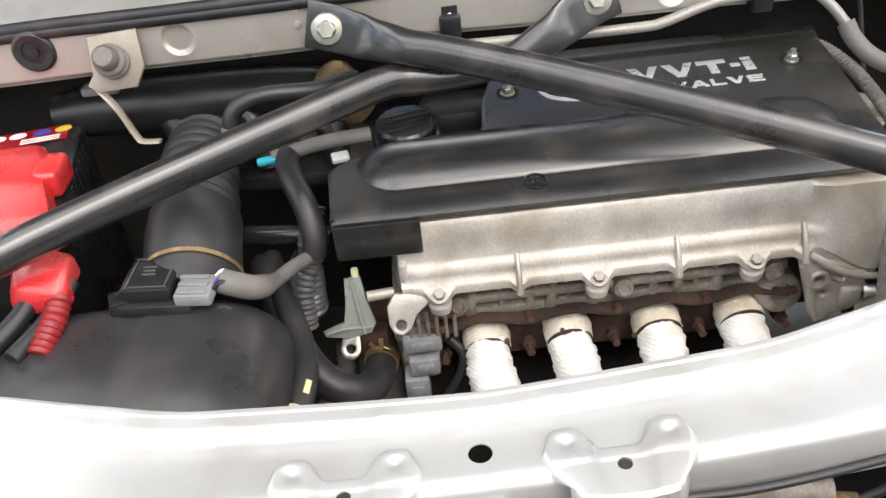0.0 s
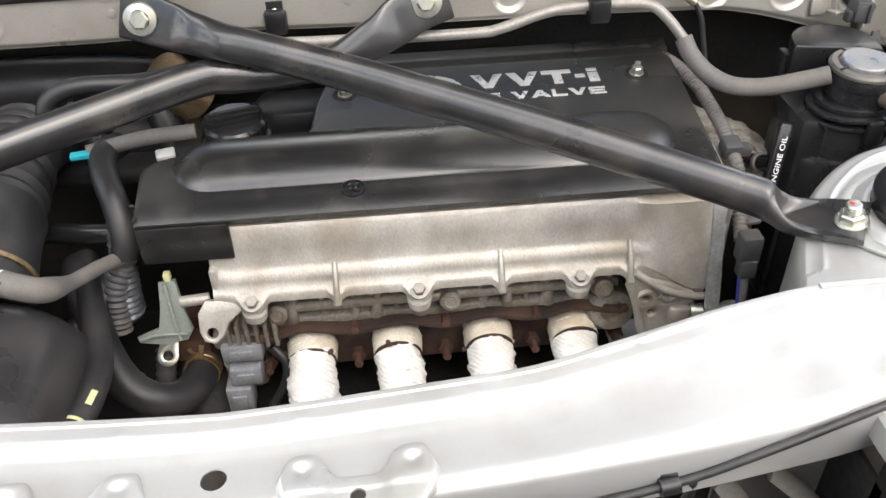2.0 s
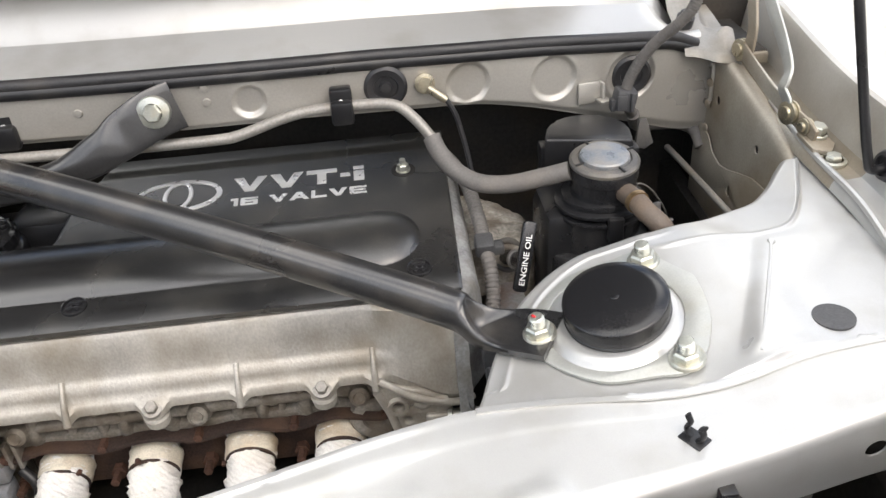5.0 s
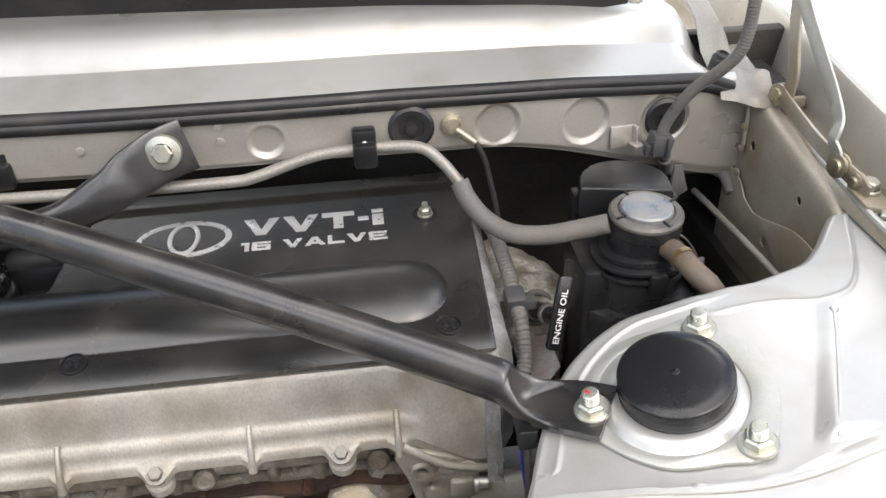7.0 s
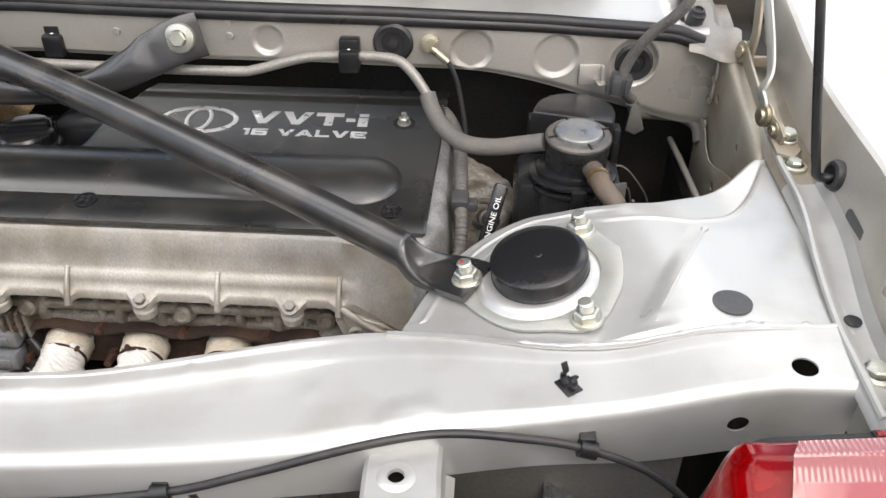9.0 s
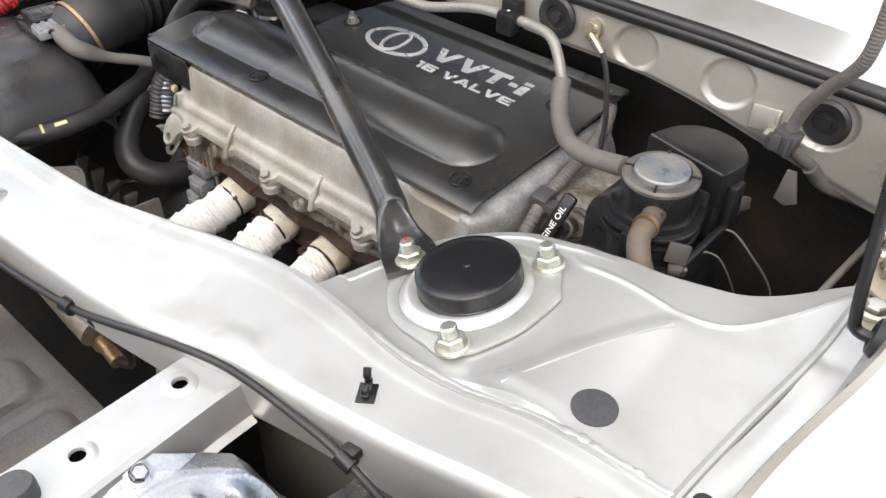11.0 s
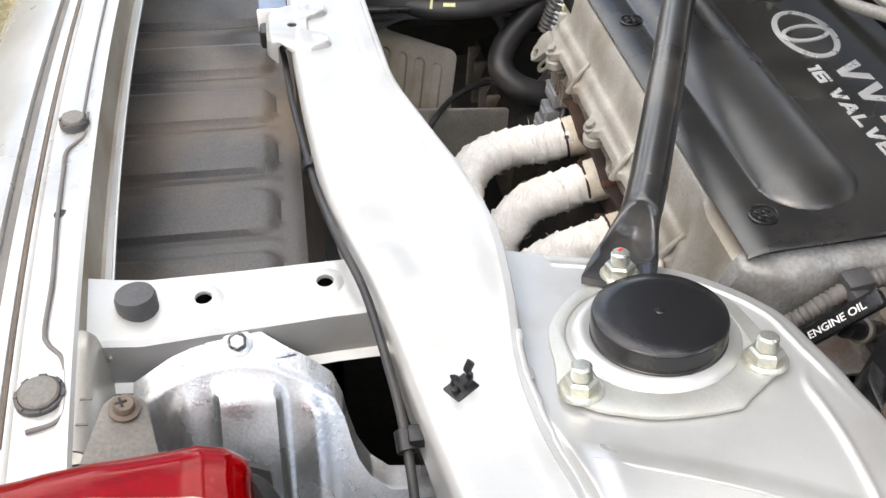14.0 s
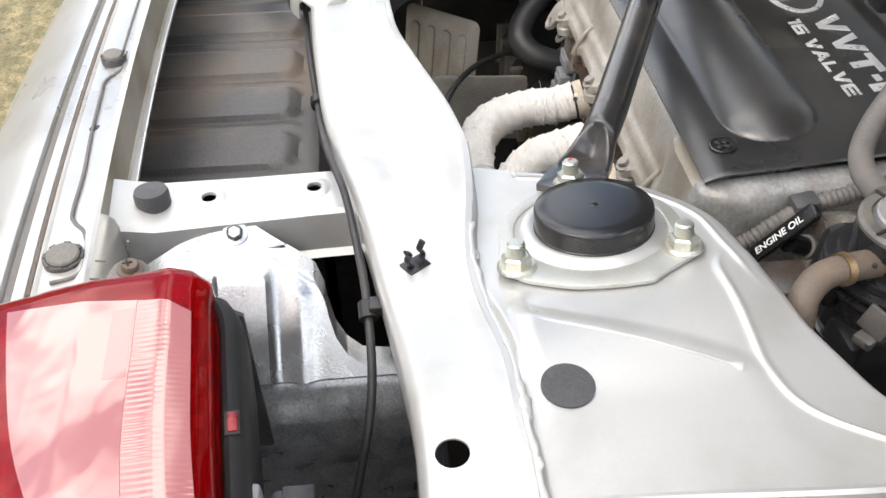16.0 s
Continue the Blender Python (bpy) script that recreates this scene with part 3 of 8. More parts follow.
bm = lathe(bmesh.new(), [(0.0142, -0.002), (0.0142, 0.0006), (0, 0.0008)], aim((0.654, 0.5205, apron_z(0.654, 0.5205) + 0.0006), (0.0, 0.02, 1)), 40)
part("sealing_disc", bm, PLASTIC_GREY, tower, "black felt sealing disc stuck on the panel")
bead = []
for i, x in enumerate(np.linspace(0.50, 0.722, 130)):
    wob = 0.0024 * noise.noise(vec(x * 60, 0.4, 0)) + 0.003 * math.exp(-(((x - 0.664) / 0.006) ** 2))
    y = beam_front(x) + 0.0010 + 0.6 * wob
    bead.append(vec(x, y, max(apron_z(x, y), beam_z(x, y)) - 0.0002))
bm = bmesh.new()
tube(bm, bead, lambda k: 0.0013 + 0.0016 * max(0.0, noise.noise(vec(k * 24, 0, 3))), 8, 2, flat=lambda k: (1.4, 0.8))
for x, r in ((0.531, 0.0040), (0.545, 0.0030), (0.598, 0.0042), (0.609, 0.0034), (0.641, 0.0030), (0.664, 0.0052), (0.671, 0.0040), (0.700, 0.0032)):
    y = beam_front(x) + 0.0018
    blob = bmesh.ops.create_icosphere(bm, subdivisions=3, radius=r, matrix=pose(x, y, beam_z(x, y) + 0.0002) @ Matrix.Diagonal((1.25, 0.75, 0.32, 1)))
    for v in blob["verts"]:
        v.co += vec(0.5, 1, 0.2) * 0.0016 * noise.noise(v.co * 240)
part("seam_sealant", bm, SILVER, tower, "uneven painted bead of seam sealant")
ridge = [vec(x, y, apron_z(x, y)) for x, y in ((0.5975, 0.503), (0.612, 0.5325), (0.627, 0.5635), (0.640, 0.590), (0.6515, 0.614))]
part("panel_joint", tube(bmesh.new(), ridge, lambda k: 0.0012 + 0.0003 * noise.noise(vec(k * 12, 2, 0)) + 0.0018 * sstep(0.955, 0.985, k), 8, 10, flat=lambda k: (1.1, 0.7)), SILVER, tower, "thin painted panel joint")
left_tower = thing("strut_tower", (-0.56, 0.6, 0.68), "silver painted strut tower and inner wing panel of the car", "car panel", "strut towers")
part("tower_panel", apron(-1), SILVER, left_tower)


def strut_nut(at, up, height=0.0):
    ob = thing("strut_nut", (0, 0, 0), "zinc-plated flange nut on a threaded stud", "nut", "strut top nuts")
    b = lathe(bmesh.new(), [(0, 0), (0.0125, 0), (0.0125, 0.0022), (0.0108, 0.0045), (0.007, 0.0045)], None, 28)
    part("flange", b, ZINC, ob)
    b = lathe(bmesh.new(), [(0, 0.004), (0.0095, 0.004), (0.0095, 0.0125), (0.0078, 0.0145), (0.0062, 0.0145)], None, 6)
    part("hexagon", b, ZINC, ob, sharp=20)
    prof = [(0.0058, 0.01)]
    for i in range(12):
        prof += [(0.0058, 0.0145 + i * 0.001), (0.0052, 0.015 + i * 0.001)]
    b = lathe(bmesh.new(), prof + [(0.0045, 0.0275), (0, 0.028)], None, 18)
    part("stud", b, ZINC, ob)
    ob.matrix_basis = aim(at, up) @ pose(0, 0, 0, 0, 0, 14)
    ob.scale = (1, 1, 0.66)
    return ob


strut_nut(vec(0.5515, 0.6140, tower_z(0.5515, 0.6140) + 0.004), TOWER_UP)
strut_nut(vec(0.5505, 0.5110, tower_z(0.5505, 0.5110) + 0.004), TOWER_UP)
marked = strut_nut(vec(0.4610, 0.5640, tower_z(0.4610, 0.5640) + 0.0085), TOWER_UP)
bm = box(bmesh.new(), (0, 0, 0), (0.0036, 0.002, 0.0008), 0.0002)
bmesh.ops.translate(bm, vec=(-0.001, -0.001, 0.0282), verts=bm.verts)
mark = new("paint_mark", finish("paint_mark", bm, RED_PLASTIC))
mark.parent = marked
tagged(mark, "small red paint mark")

CAP_AT = TOWER + TOWER_UP * 0.0070 + vec(0.0035, 0.0018, 0)
bm = lathe(bmesh.new(), [(0, 0), (0.0378, 0), (0.0388, 0.0008), (0.0388, 0.0030), (0.0384, 0.0034), (0.0384, 0.0138), (0.0379, 0.0155), (0.0368, 0.0164), (0.028, 0.0168), (0.003, 0.0169), (0.0025, 0.0175), (0, 0.0177)], aim(CAP_AT, TOWER_UP), 64)
dust_cap = thing("dust_cap", CAP_AT, "round black plastic dust cap on the strut top", "cap")
part("cap_shell", bm, PLASTIC_GLOSS, dust_cap)
part("centre_nib", lathe(bmesh.new(), [(0.0017, 0.0166), (0.0016, 0.0180), (0, 0.0183)], aim(CAP_AT, TOWER_UP), 16), PLASTIC_GLOSS, dust_cap)

# Bulkhead behind the engine


def wall_y(x):
    return 0.838 + 0.17 * x * x


WALL_TOP = [(0, 0.956), (0.19, 0.95), (0.36, 0.943), (0.52, 0.931), (0.66, 0.914), (0.69, 0.908), (0.71, 0.893), (0.724, 0.879), (0.76, 0.872)]
WALL_LOW = [(0, 0.905), (0.22, 0.898), (0.3, 0.895), (0.46, 0.883), (0.52, 0.868), (0.6, 0.840), (0.66, 0.818), (0.69, 0.806), (0.76, 0.800)]
bulkhead = thing("bulkhead", (0, 0.86, 0.8), "silver bulkhead panel with pressed round dimples behind the engine", "car panel")


def dimple(x, z, cx, cz, r):
    """Depth of a round pressing with a rounded edge."""
    d = math.hypot(x - cx, z - cz)
    return 0.0040 * sstep(r + 0.001, r - 0.0035, d) - 0.0006 * math.exp(-(((d - r - 0.0015) / 0.0018) ** 2))


DIMPLES = [(0.243, 0.921, 0.0155), (0.452, 0.907, 0.0215), (0.541, 0.897, 0.0235), (0.6265, 0.8846, 0.0265), (-0.243, 0.925, 0.0155)]
rows = []
for x in np.linspace(-0.725, 0.725, 900):
    top, low = soft_table(abs(x), WALL_TOP), soft_table(abs(x), WALL_LOW)
    row = []
    for k in np.linspace(0, 1, 44):
        z = low + (top - low) * k
        y = wall_y(x) + 0.004 * sstep(0.12, 0.0, k)
        for cx, cz, r in DIMPLES:
            if abs(x - cx) < 0.04:
                y += dimple(x, z, cx, cz, r)
        row.append(vec(x, y, z))
    rows.append(row)
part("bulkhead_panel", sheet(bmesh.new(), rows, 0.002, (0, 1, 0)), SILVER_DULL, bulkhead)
for cx, cz in ((0.371, 0.918), (-0.388, 0.924), (0.6265, 0.8846)):
    m = aim((cx, wall_y(cx) + (0.002 if cx > 0.5 else -0.002), cz), (0, -1, 0))
    bm = lathe(bmesh.new(), [(0.021, 0), (0.021, 0.002), (0.018, 0.0045), (0.012, 0.0035), (0.011, 0.001), (0.006, 0.001), (0.005, 0.005), (0, 0.0055)], m, 36)
    part("grommet", bm, RUBBER, bulkhead, "round black rubber grommet")
for cx, cz in ((0.205, 0.94), (0.205, 0.926), (-0.125, 0.945), (-0.125, 0.93), (0.09, 0.93)):
    bm = lathe(bmesh.new(), [(0.004, 0), (0.0035, 0.0015), (0, 0.002)], aim((cx, wall_y(cx) - 0.0005, cz), (0, -1, 0)), 14)
    part("weld_button", bm, SILVER_DULL, bulkhead)
seal = thing("bonnet_seal", (0, 0.84, 0.955), "long black rubber weatherstrip along the bulkhead", "seal")
part("bulb", tube(bmesh.new(), [vec(x, wall_y(x) + 0.003, soft_table(abs(x), WALL_TOP) + 0.0055) for x in np.linspace(-0.70, 0.70, 50)], 0.0062, 14, 3), RUBBER, seal)
part("clip_lip", tube(bmesh.new(), [vec(x, wall_y(x) - 0.0015, soft_table(abs(x), WALL_TOP) - 0.0015) for x in np.linspace(-0.70, 0.70, 50)], 0.0042, 10, 3, flat=lambda k: (0.8, 1.2)), PLASTIC, seal, "stiff black clip-on lip under the bulb")

# lower bulkhead, floor and sides below the engine: dark sheets painting in shade
bm = bmesh.new()
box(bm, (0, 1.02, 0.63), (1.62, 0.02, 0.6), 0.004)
single("lower_bulkhead", bm, OIL_AND_SHADE, "dark sheet closing the lower bulkhead, where the bay lies unlit", "car panel", kind="structure")
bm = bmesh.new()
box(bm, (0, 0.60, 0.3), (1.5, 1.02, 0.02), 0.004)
single("bay_floor_sheet", bm, OIL_AND_SHADE, "dark sheet closing the bay below the engine, black for its shade", "car panel", kind="structure")
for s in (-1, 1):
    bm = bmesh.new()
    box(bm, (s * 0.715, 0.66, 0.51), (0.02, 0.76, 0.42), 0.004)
    # Corner piece added to stop outside light showing through.
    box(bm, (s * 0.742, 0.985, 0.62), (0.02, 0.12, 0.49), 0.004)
    single("wheel_arch_wall", bm, OIL_AND_SHADE, "dark sheet closing the wheel arch side, where the bay lies in shade", "car panel", kind="structure")

# Unseen sheet added to stop ground light, so the panel's hole stays dark.
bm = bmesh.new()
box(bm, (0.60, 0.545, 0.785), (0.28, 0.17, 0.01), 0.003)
single("ground_light_block", bm, OIL_AND_SHADE, "dark sheet added unseen under the inner wing panel to block ground light", "car panel", kind="structure")
# Unseen wall added behind the camera; its reflection darkens the beam's rear face.
bm = bmesh.new()
box(bm, (0, -3.6, 1.15), (14, 0.2, 2.3), 0.01)
single("reflection_wall", bm, UNSEEN_WALL, "plain grey wall added unseen behind the camera to darken reflections", "wall", kind="structure")

# rear deck in front of the engine lid
rows = []
for x in np.linspace(-0.708, 0.708, 130):
    t, wy = soft_table(min(abs(x), 0.69), WALL_TOP), wall_y(x)
    dip = 0.055 * sstep(0.655, 0.712, abs(x))
    row = []
    for dy, dz in ((0.008, 0.004), (0.010, 0.0075), (0.012, 0.0087), (0.016, 0.0102), (0.026, 0.0138), (0.036, 0.0175), (0.046, 0.0212), (0.052, 0.0232), (0.055, 0.0245), (0.0565, 0.0258), (0.062, 0.0315), (0.070, 0.0395), (0.076, 0.0450), (0.080, 0.0478), (0.085, 0.0500), (0.092, 0.0518), (0.098, 0.0523), (0.104, 0.0520), (0.14, 0.049), (0.2, 0.045)):
        row.append(vec(x, wy + dy, t + dz - dip * sstep(0.012, 0.06, dy)))
    rows.append(row)
deck = thing("rear_deck", (0, 0.93, 0.93), "silver rear deck panel with creases above the bulkhead", "car panel")
part("deck_face", sheet(bmesh.new(), [r[:9] for r in rows], 0.0015, (0, 0.4, -1)), SILVER, deck)
part("deck_top", sheet(bmesh.new(), [[p - vec(0, 0, 0.0008) for p in r[8:]] for r in rows], 0.0015, (0, 0.4, -1)), SILVER, deck)

# raised engine lid
LID_UP, LID_N = vec(0, -0.40, 0.9165), vec(0, 0.9165, 0.40)


def lid_foot(x):
    return vec(x, 0.985, 0.9970 + -0.2013 * x ** 2 + 0.3950 * x ** 4)


lid = thing("bonnet", (0, 0.99, 1.0), "raised silver engine bonnet with a black lined underside", "bonnet")
rows = [[lid_foot(x) + LID_UP * (0.66 * k) + LID_N * (0.028 - 0.10 * (k - 0.5) ** 2) for k in np.linspace(0, 1, 12)] for x in np.linspace(-0.612, 0.612, 30)]
part("lid_skin", sheet(bmesh.new(), rows, 0.004, LID_N), SILVER, lid)
rows = [[lid_foot(x) + LID_UP * (0.64 * k) - LID_N * (0.004 * math.sin(9 * k) ** 2) for k in np.linspace(0, 1, 30)] for x in np.linspace(-0.605, 0.605, 30)]
part("lid_liner", sheet(bmesh.new(), rows, 0.012, LID_N), PLASTIC, lid, "black underside liner")

# right side wall, wing and gutter
side_wall = thing("bay_side_wall", (0.716, 0.82, 0.8), "dirty silver side wall of the engine bay with small holes", "car panel")
SIDE_TOP = [(0.715, 0.832), (0.722, 0.842), (0.730, 0.853), (0.738, 0.860), (0.756, 0.8685), (0.79, 0.8745), (0.84, 0.8825), (0.89, 0.8905), (0.95, 0.896)]
rows = []
for y in np.concatenate([np.linspace(0.716, 0.745, 14)[:-1], np.linspace(0.745, 0.945, 40)]):
    top = soft_table(y, SIDE_TOP, 0.005)
    x = 0.722 + 0.002 * sstep(0.74, 0.90, y)
    prof = [(0.020, -0.0065), (0.0125, -0.0015), (0.0085, 0.0), (0.0045, -0.0004), (0.0015, -0.0026), (0.0, -0.0062), (-0.0010, -0.012), (-0.002, -0.04)]
    rows.append([vec(x + dx, y, top + dz) for dx, dz in prof] + [vec(x - 0.003, y, 0.79), vec(x - 0.003, y, 0.71)])
bm = sheet(bmesh.new(), rows, 0.0016, (1, 0, 0))
bm = cut(bm, [((0.72, 0.900, 0.848), (1, 0, 0), 0.0052, 0.02), ((0.72, 0.833, 0.775), (1, 0, 0), 0.0052, 0.02), ((0.72, 0.797, 0.842), (1, 0, 0), 0.0042, 0.02)])
part("wall_panel", bm, SIDE_DIRT, side_wall)
wave = [(0.938, 0.72), (0.938, 0.815), (0.900, 0.8075), (0.886, 0.795), (0.865, 0.7905), (0.844, 0.7955), (0.812, 0.8074), (0.787, 0.816), (0.765, 0.8185), (0.740, 0.818), (0.728, 0.80), (0.728, 0.72)]
bm = plate(bmesh.new(), wave, 0.002, 0.0006, Matrix(((0, 0, 1, 0.7165), (1, 0, 0, 0), (0, 1, 0, 0), (0, 0, 0, 1))), [(0.833, 0.775, 0.0052)])
part("lower_panel", bm, SIDE_DIRT, side_wall, "overlapping lower panel with a wavy edge")
bm = bmesh.new()
for p in ((0.7185, 0.917, 0.862), (0.7185, 0.916, 0.838), (0.7165, 0.912, 0.812)):
    lathe(bm, [(0.0048, 0), (0.0045, 0.0016), (0.003, 0.0022), (0, 0.0023)], aim(p, (-1, -0.3, 0)), 14)
# Solid dark box added as backing: light outside showed through the holes.
part("cavity", box(bmesh.new(), (0.735, 0.835, 0.785), (0.006, 0.19, 0.13), 0.001), OIL_AND_SHADE, side_wall, "dark box added behind the holes so no daylight shows")
part("spot_weld", bm, SIDE_DIRT, side_wall, "row of weld dimples in the corner")
bm = tube(bmesh.new(), [(0.7195, 0.9305, 0.873), (0.7215, 0.922, 0.880), (0.7205, 0.917, 0.862), (0.7195, 0.915, 0.842)], 0.0022, 8, 6)
part("corner_seam", bm, SILVER_DULL, side_wall, "pale folded seam in the corner")


def wing(side):
    rows = []
    for y in np.linspace(0.40, 1.35, 90):
        g = 0.735 - 0.013 * sstep(0.62, 0.48, y) + 0.02 * sstep(0.76, 0.9, y)
        crest = 0.772 - 0.016 * sstep(0.62, 0.46, y) + 0.03 * sstep(0.7, 1.1, y)
        top = 0.930 + 0.012 * sstep(0.7, 1.1, y) - 0.012 * sstep(0.55, 0.42, y)
        foot = min(crest - 0.014, g + 0.026 + 0.01 * sstep(0.7, 0.9, y))
        prof = [(g - 0.006, 0.8645), (g - 0.005, 0.869), (g - 0.0035, 0.872), (g, 0.8745), (g + 0.004, 0.8735), (g + 0.008, 0.872), (foot - 0.003, 0.873), (foot, 0.876), (foot + 0.002, 0.882), (crest - 0.004, top - 0.006), (crest - 0.002, top - 0.001), (crest + 0.003, top), (crest + 0.03, top - 0.002), (crest + 0.07, top - 0.016), (crest + 0.11, top - 0.055), (crest + 0.135, top - 0.13), (crest + 0.14, 0.6), (crest + 0.12, 0.3)]
        drop = 0.010 * sstep(0.66, 0.52, y)
        rows.append([vec(side * px, y, pz - (drop if i < 9 else 0)) for i, (px, pz) in enumerate(prof)])
    flange = [sheet(bmesh.new(), [r[:9] for r in rows[i:j]], 0.0012, (side * 0.5, 0, -1)) for i, j in ((0, 27), (26, 90))]
    flange.append(sheet(bmesh.new(), [r[8:12] for r in rows], 0.0012, (side, 0, 0)))
    skin = sheet(bmesh.new(), [r[11:] for r in rows], 0.0012, (-side * 0.5, 0, -1))
    return flange, skin


for s in (1, -1):
    wg = thing("rear_wing", (s * 0.82, 0.8, 0.3), "silver rear wing panel with a folded gutter flange", "car wing", "rear wings")
    gutter, skin = wing(s)
    part("gutter_flange", gutter[0], SILVER, wg, "folded gutter flange")
    part("gutter_flange", gutter[1], SIDE_DIRT, wg, "dirt-stained front length of the gutter flange")
    part("inner_wall", gutter[2], SILVER_DULL, wg, "inner face of the wing, its shadow side painted greyer")
    part("wing_skin", skin, SILVER, wg)
bm = bmesh.new()
tube(bm, [(0.745, 0.83, 0.876), (0.735, 0.72, 0.875), (0.734, 0.64, 0.8745), (0.726, 0.56, 0.868), (0.722, 0.50, 0.8645), (0.722, 0.45, 0.8645), (0.722, 0.41, 0.8645)], 0.0032, 8)
single("gutter_sealant", bm, SILVER, "painted bead of seam sealant along the wing gutter", "sealant bead")

# rear panel, tray and bracket behind the crossmember
rear_panel = thing("rear_bodywork", (0, 0.2, 0.5), "white-bright silver rear body panel with a folded rail", "car panel")
rows = []
for x in np.linspace(-0.62, 0.62, 90):
    c = 0.02 * (x / 0.5) ** 2
    e = 0.207 + 0.028 * (abs(x) / 0.5) ** 2
    z0 = 0.836 + 0.012 * (abs(x) / 0.5) ** 2
    prof = [(-0.16, 0.45), (-0.165, 0.62), (-0.155, 0.70), (-0.13, 0.765), (-0.10, 0.80), (-0.062, 0.822), (-0.050, 0.8255), (-0.0475, 0.8255), (-0.0450, 0.817), (-0.0400, 0.817), (-0.0375, 0.828), (-0.032, 0.8295), (-0.0297, 0.8295), (-0.0288, 0.8278), (-0.0262, 0.8278), (-0.0253, 0.8305), (-0.022, 0.8315), (-0.0205, 0.833), (0.001, 0.8345), (0.0035, 0.836), (0.0075, 0.836), (0.0095, 0.834), (0.0105, 0.806), (0.0115, 0.802), (0.014, 0.801), (0.018, 0.801), (0.0195, 0.803), (0.02, 0.807)]
    rows.append([vec(x, e + py, pz + z0 - 0.836) for py, pz in prof])
part("rear_skin", sheet(bmesh.new(), [r[:22] for r in rows], 0.0014, (0, 0.4, -1)), SILVER, rear_panel)
part("rail_channel", sheet(bmesh.new(), [r[21:25] for r in rows if r[0].x < 0.47], 0.0014, (0, -1, -0.2)), SIDE_DIRT, rear_panel, "dusty inner channel of the rail")
part("rail_lip", sheet(bmesh.new(), [r[24:] for r in rows if r[0].x < 0.47], 0.0014, (0, 0, -1)), SILVER, rear_panel, "bright folded lip of the rail")
web = []
for r in rows:
    if 0.465 < r[0].x < 0.56:
        p = r[21]
        web.append([p, p + vec(0, 0.0035, -0.0015), p + vec(0, 0.0065, -0.006), p + vec(0, 0.0080, -0.016), p + vec(0, 0.0085, -0.060)])
web.insert(0, [p + vec(-0.004, 0, -0.004) for p in web[0]])
# Duller silver puts this downturned face's shade into its colour.
part("corner_web", sheet(bmesh.new(), web, 0.0014, (0, -1, -0.3)), SILVER_DULL, rear_panel, "silver web folded down at the end of the rail")
bm = bmesh.new()


def rail_line(a, b, shift, height, n=30):
    """Points along the rear rail, shifted across it; shift may depend on x."""
    return [vec(x, 0.207 + 0.028 * (abs(x) / 0.5) ** 2 + (shift(x) if callable(shift) else shift), height + 0.012 * (abs(x) / 0.5) ** 2) for x in np.linspace(a, b, n)]


tube(bm, rail_line(-0.6, 0.54, -0.0425, 0.8205), 0.0034, 8, 2, flat=lambda k: (1.25, 0.8))
part("gap_seal", bm, HOSE_GREY, rear_panel, "grey rubber seal in the panel gap")
part("brown_seal", tube(bmesh.new(), rail_line(-0.6, 0.54, -0.0275, 0.8284), 0.0014, 8, 2), HOSE_BROWN, rear_panel, "brown stained sealant in the rail groove")
part("rail_crease", tube(bmesh.new(), [(0.2354, 0.2151, 0.8374), (0.2640, 0.2165, 0.8380), (0.2849, 0.2066, 0.8386), (0.3088, 0.2078, 0.8393), (0.3655, 0.2129, 0.8411), (0.4208, 0.2193, 0.8432), (0.4641, 0.2223, 0.8450), (0.4761, 0.2265, 0.8456), (0.4902, 0.2366, 0.8462), (0.5223, 0.2423, 0.8478), (0.5321, 0.2391, 0.8483), (0.5362, 0.2259, 0.8485)], 0.0014, 8, 8), HOSE_GREY, rear_panel, "dirt-filled crease curving round the fixings")
part("rail_crease", tube(bmesh.new(), rail_line(-0.20, 0.235, -0.002, 0.8345), 0.0012, 8, 2), HOSE_GREY, rear_panel, "dirt-filled crease along the rail")


def pan_z(x, y):
    """Pressed ribs that run along the car's length across the tray."""
    z = 0.708
    for cx in (-0.28, -0.16, -0.05, 0.045, 0.128, 0.215, 0.30):
        r = 0.030
        d = (abs((x - cx) / r) ** 4 + max(0.0, (y - 0.315) / 0.03) ** 4) ** 0.25
        z += 0.007 * sstep(1.10, 0.88, d)
        z += 0.003 * math.exp(-(((x - cx - 0.042) / 0.003) ** 2)) * sstep(0.35, 0.34, y)
    return z


rows = []
for x in np.linspace(-0.48, 0.39, 220):
    row = []
    for y in np.linspace(0.08, 0.385, 60):
        row.append(vec(x, y, pan_z(x, y) - 0.06 * sstep(0.368, 0.385, y)))
    row.append(vec(x, 0.386, 0.58))
    rows.append(row)
tray = thing("bumper_tray", (0, 0.25, 0.58), "dusty black ribbed tray between rear panel and crossmember", "tray")
part("ribbed_floor", sheet(bmesh.new(), rows, 0.003), TRAY, tray)
# Dark sheets added to hide the stays and keep the gap black.
part("gap_shade_sheet", box(box(bmesh.new(), (0.415, 0.29, 0.69), (0.004, 0.2, 0.2), 0.001), (0.415, 0.41, 0.665), (0.004, 0.06, 0.2), 0.001), OIL_AND_SHADE, tray, "dark sheets added to keep the gap beside the tray black")

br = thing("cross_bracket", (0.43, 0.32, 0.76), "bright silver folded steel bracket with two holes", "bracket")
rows = []
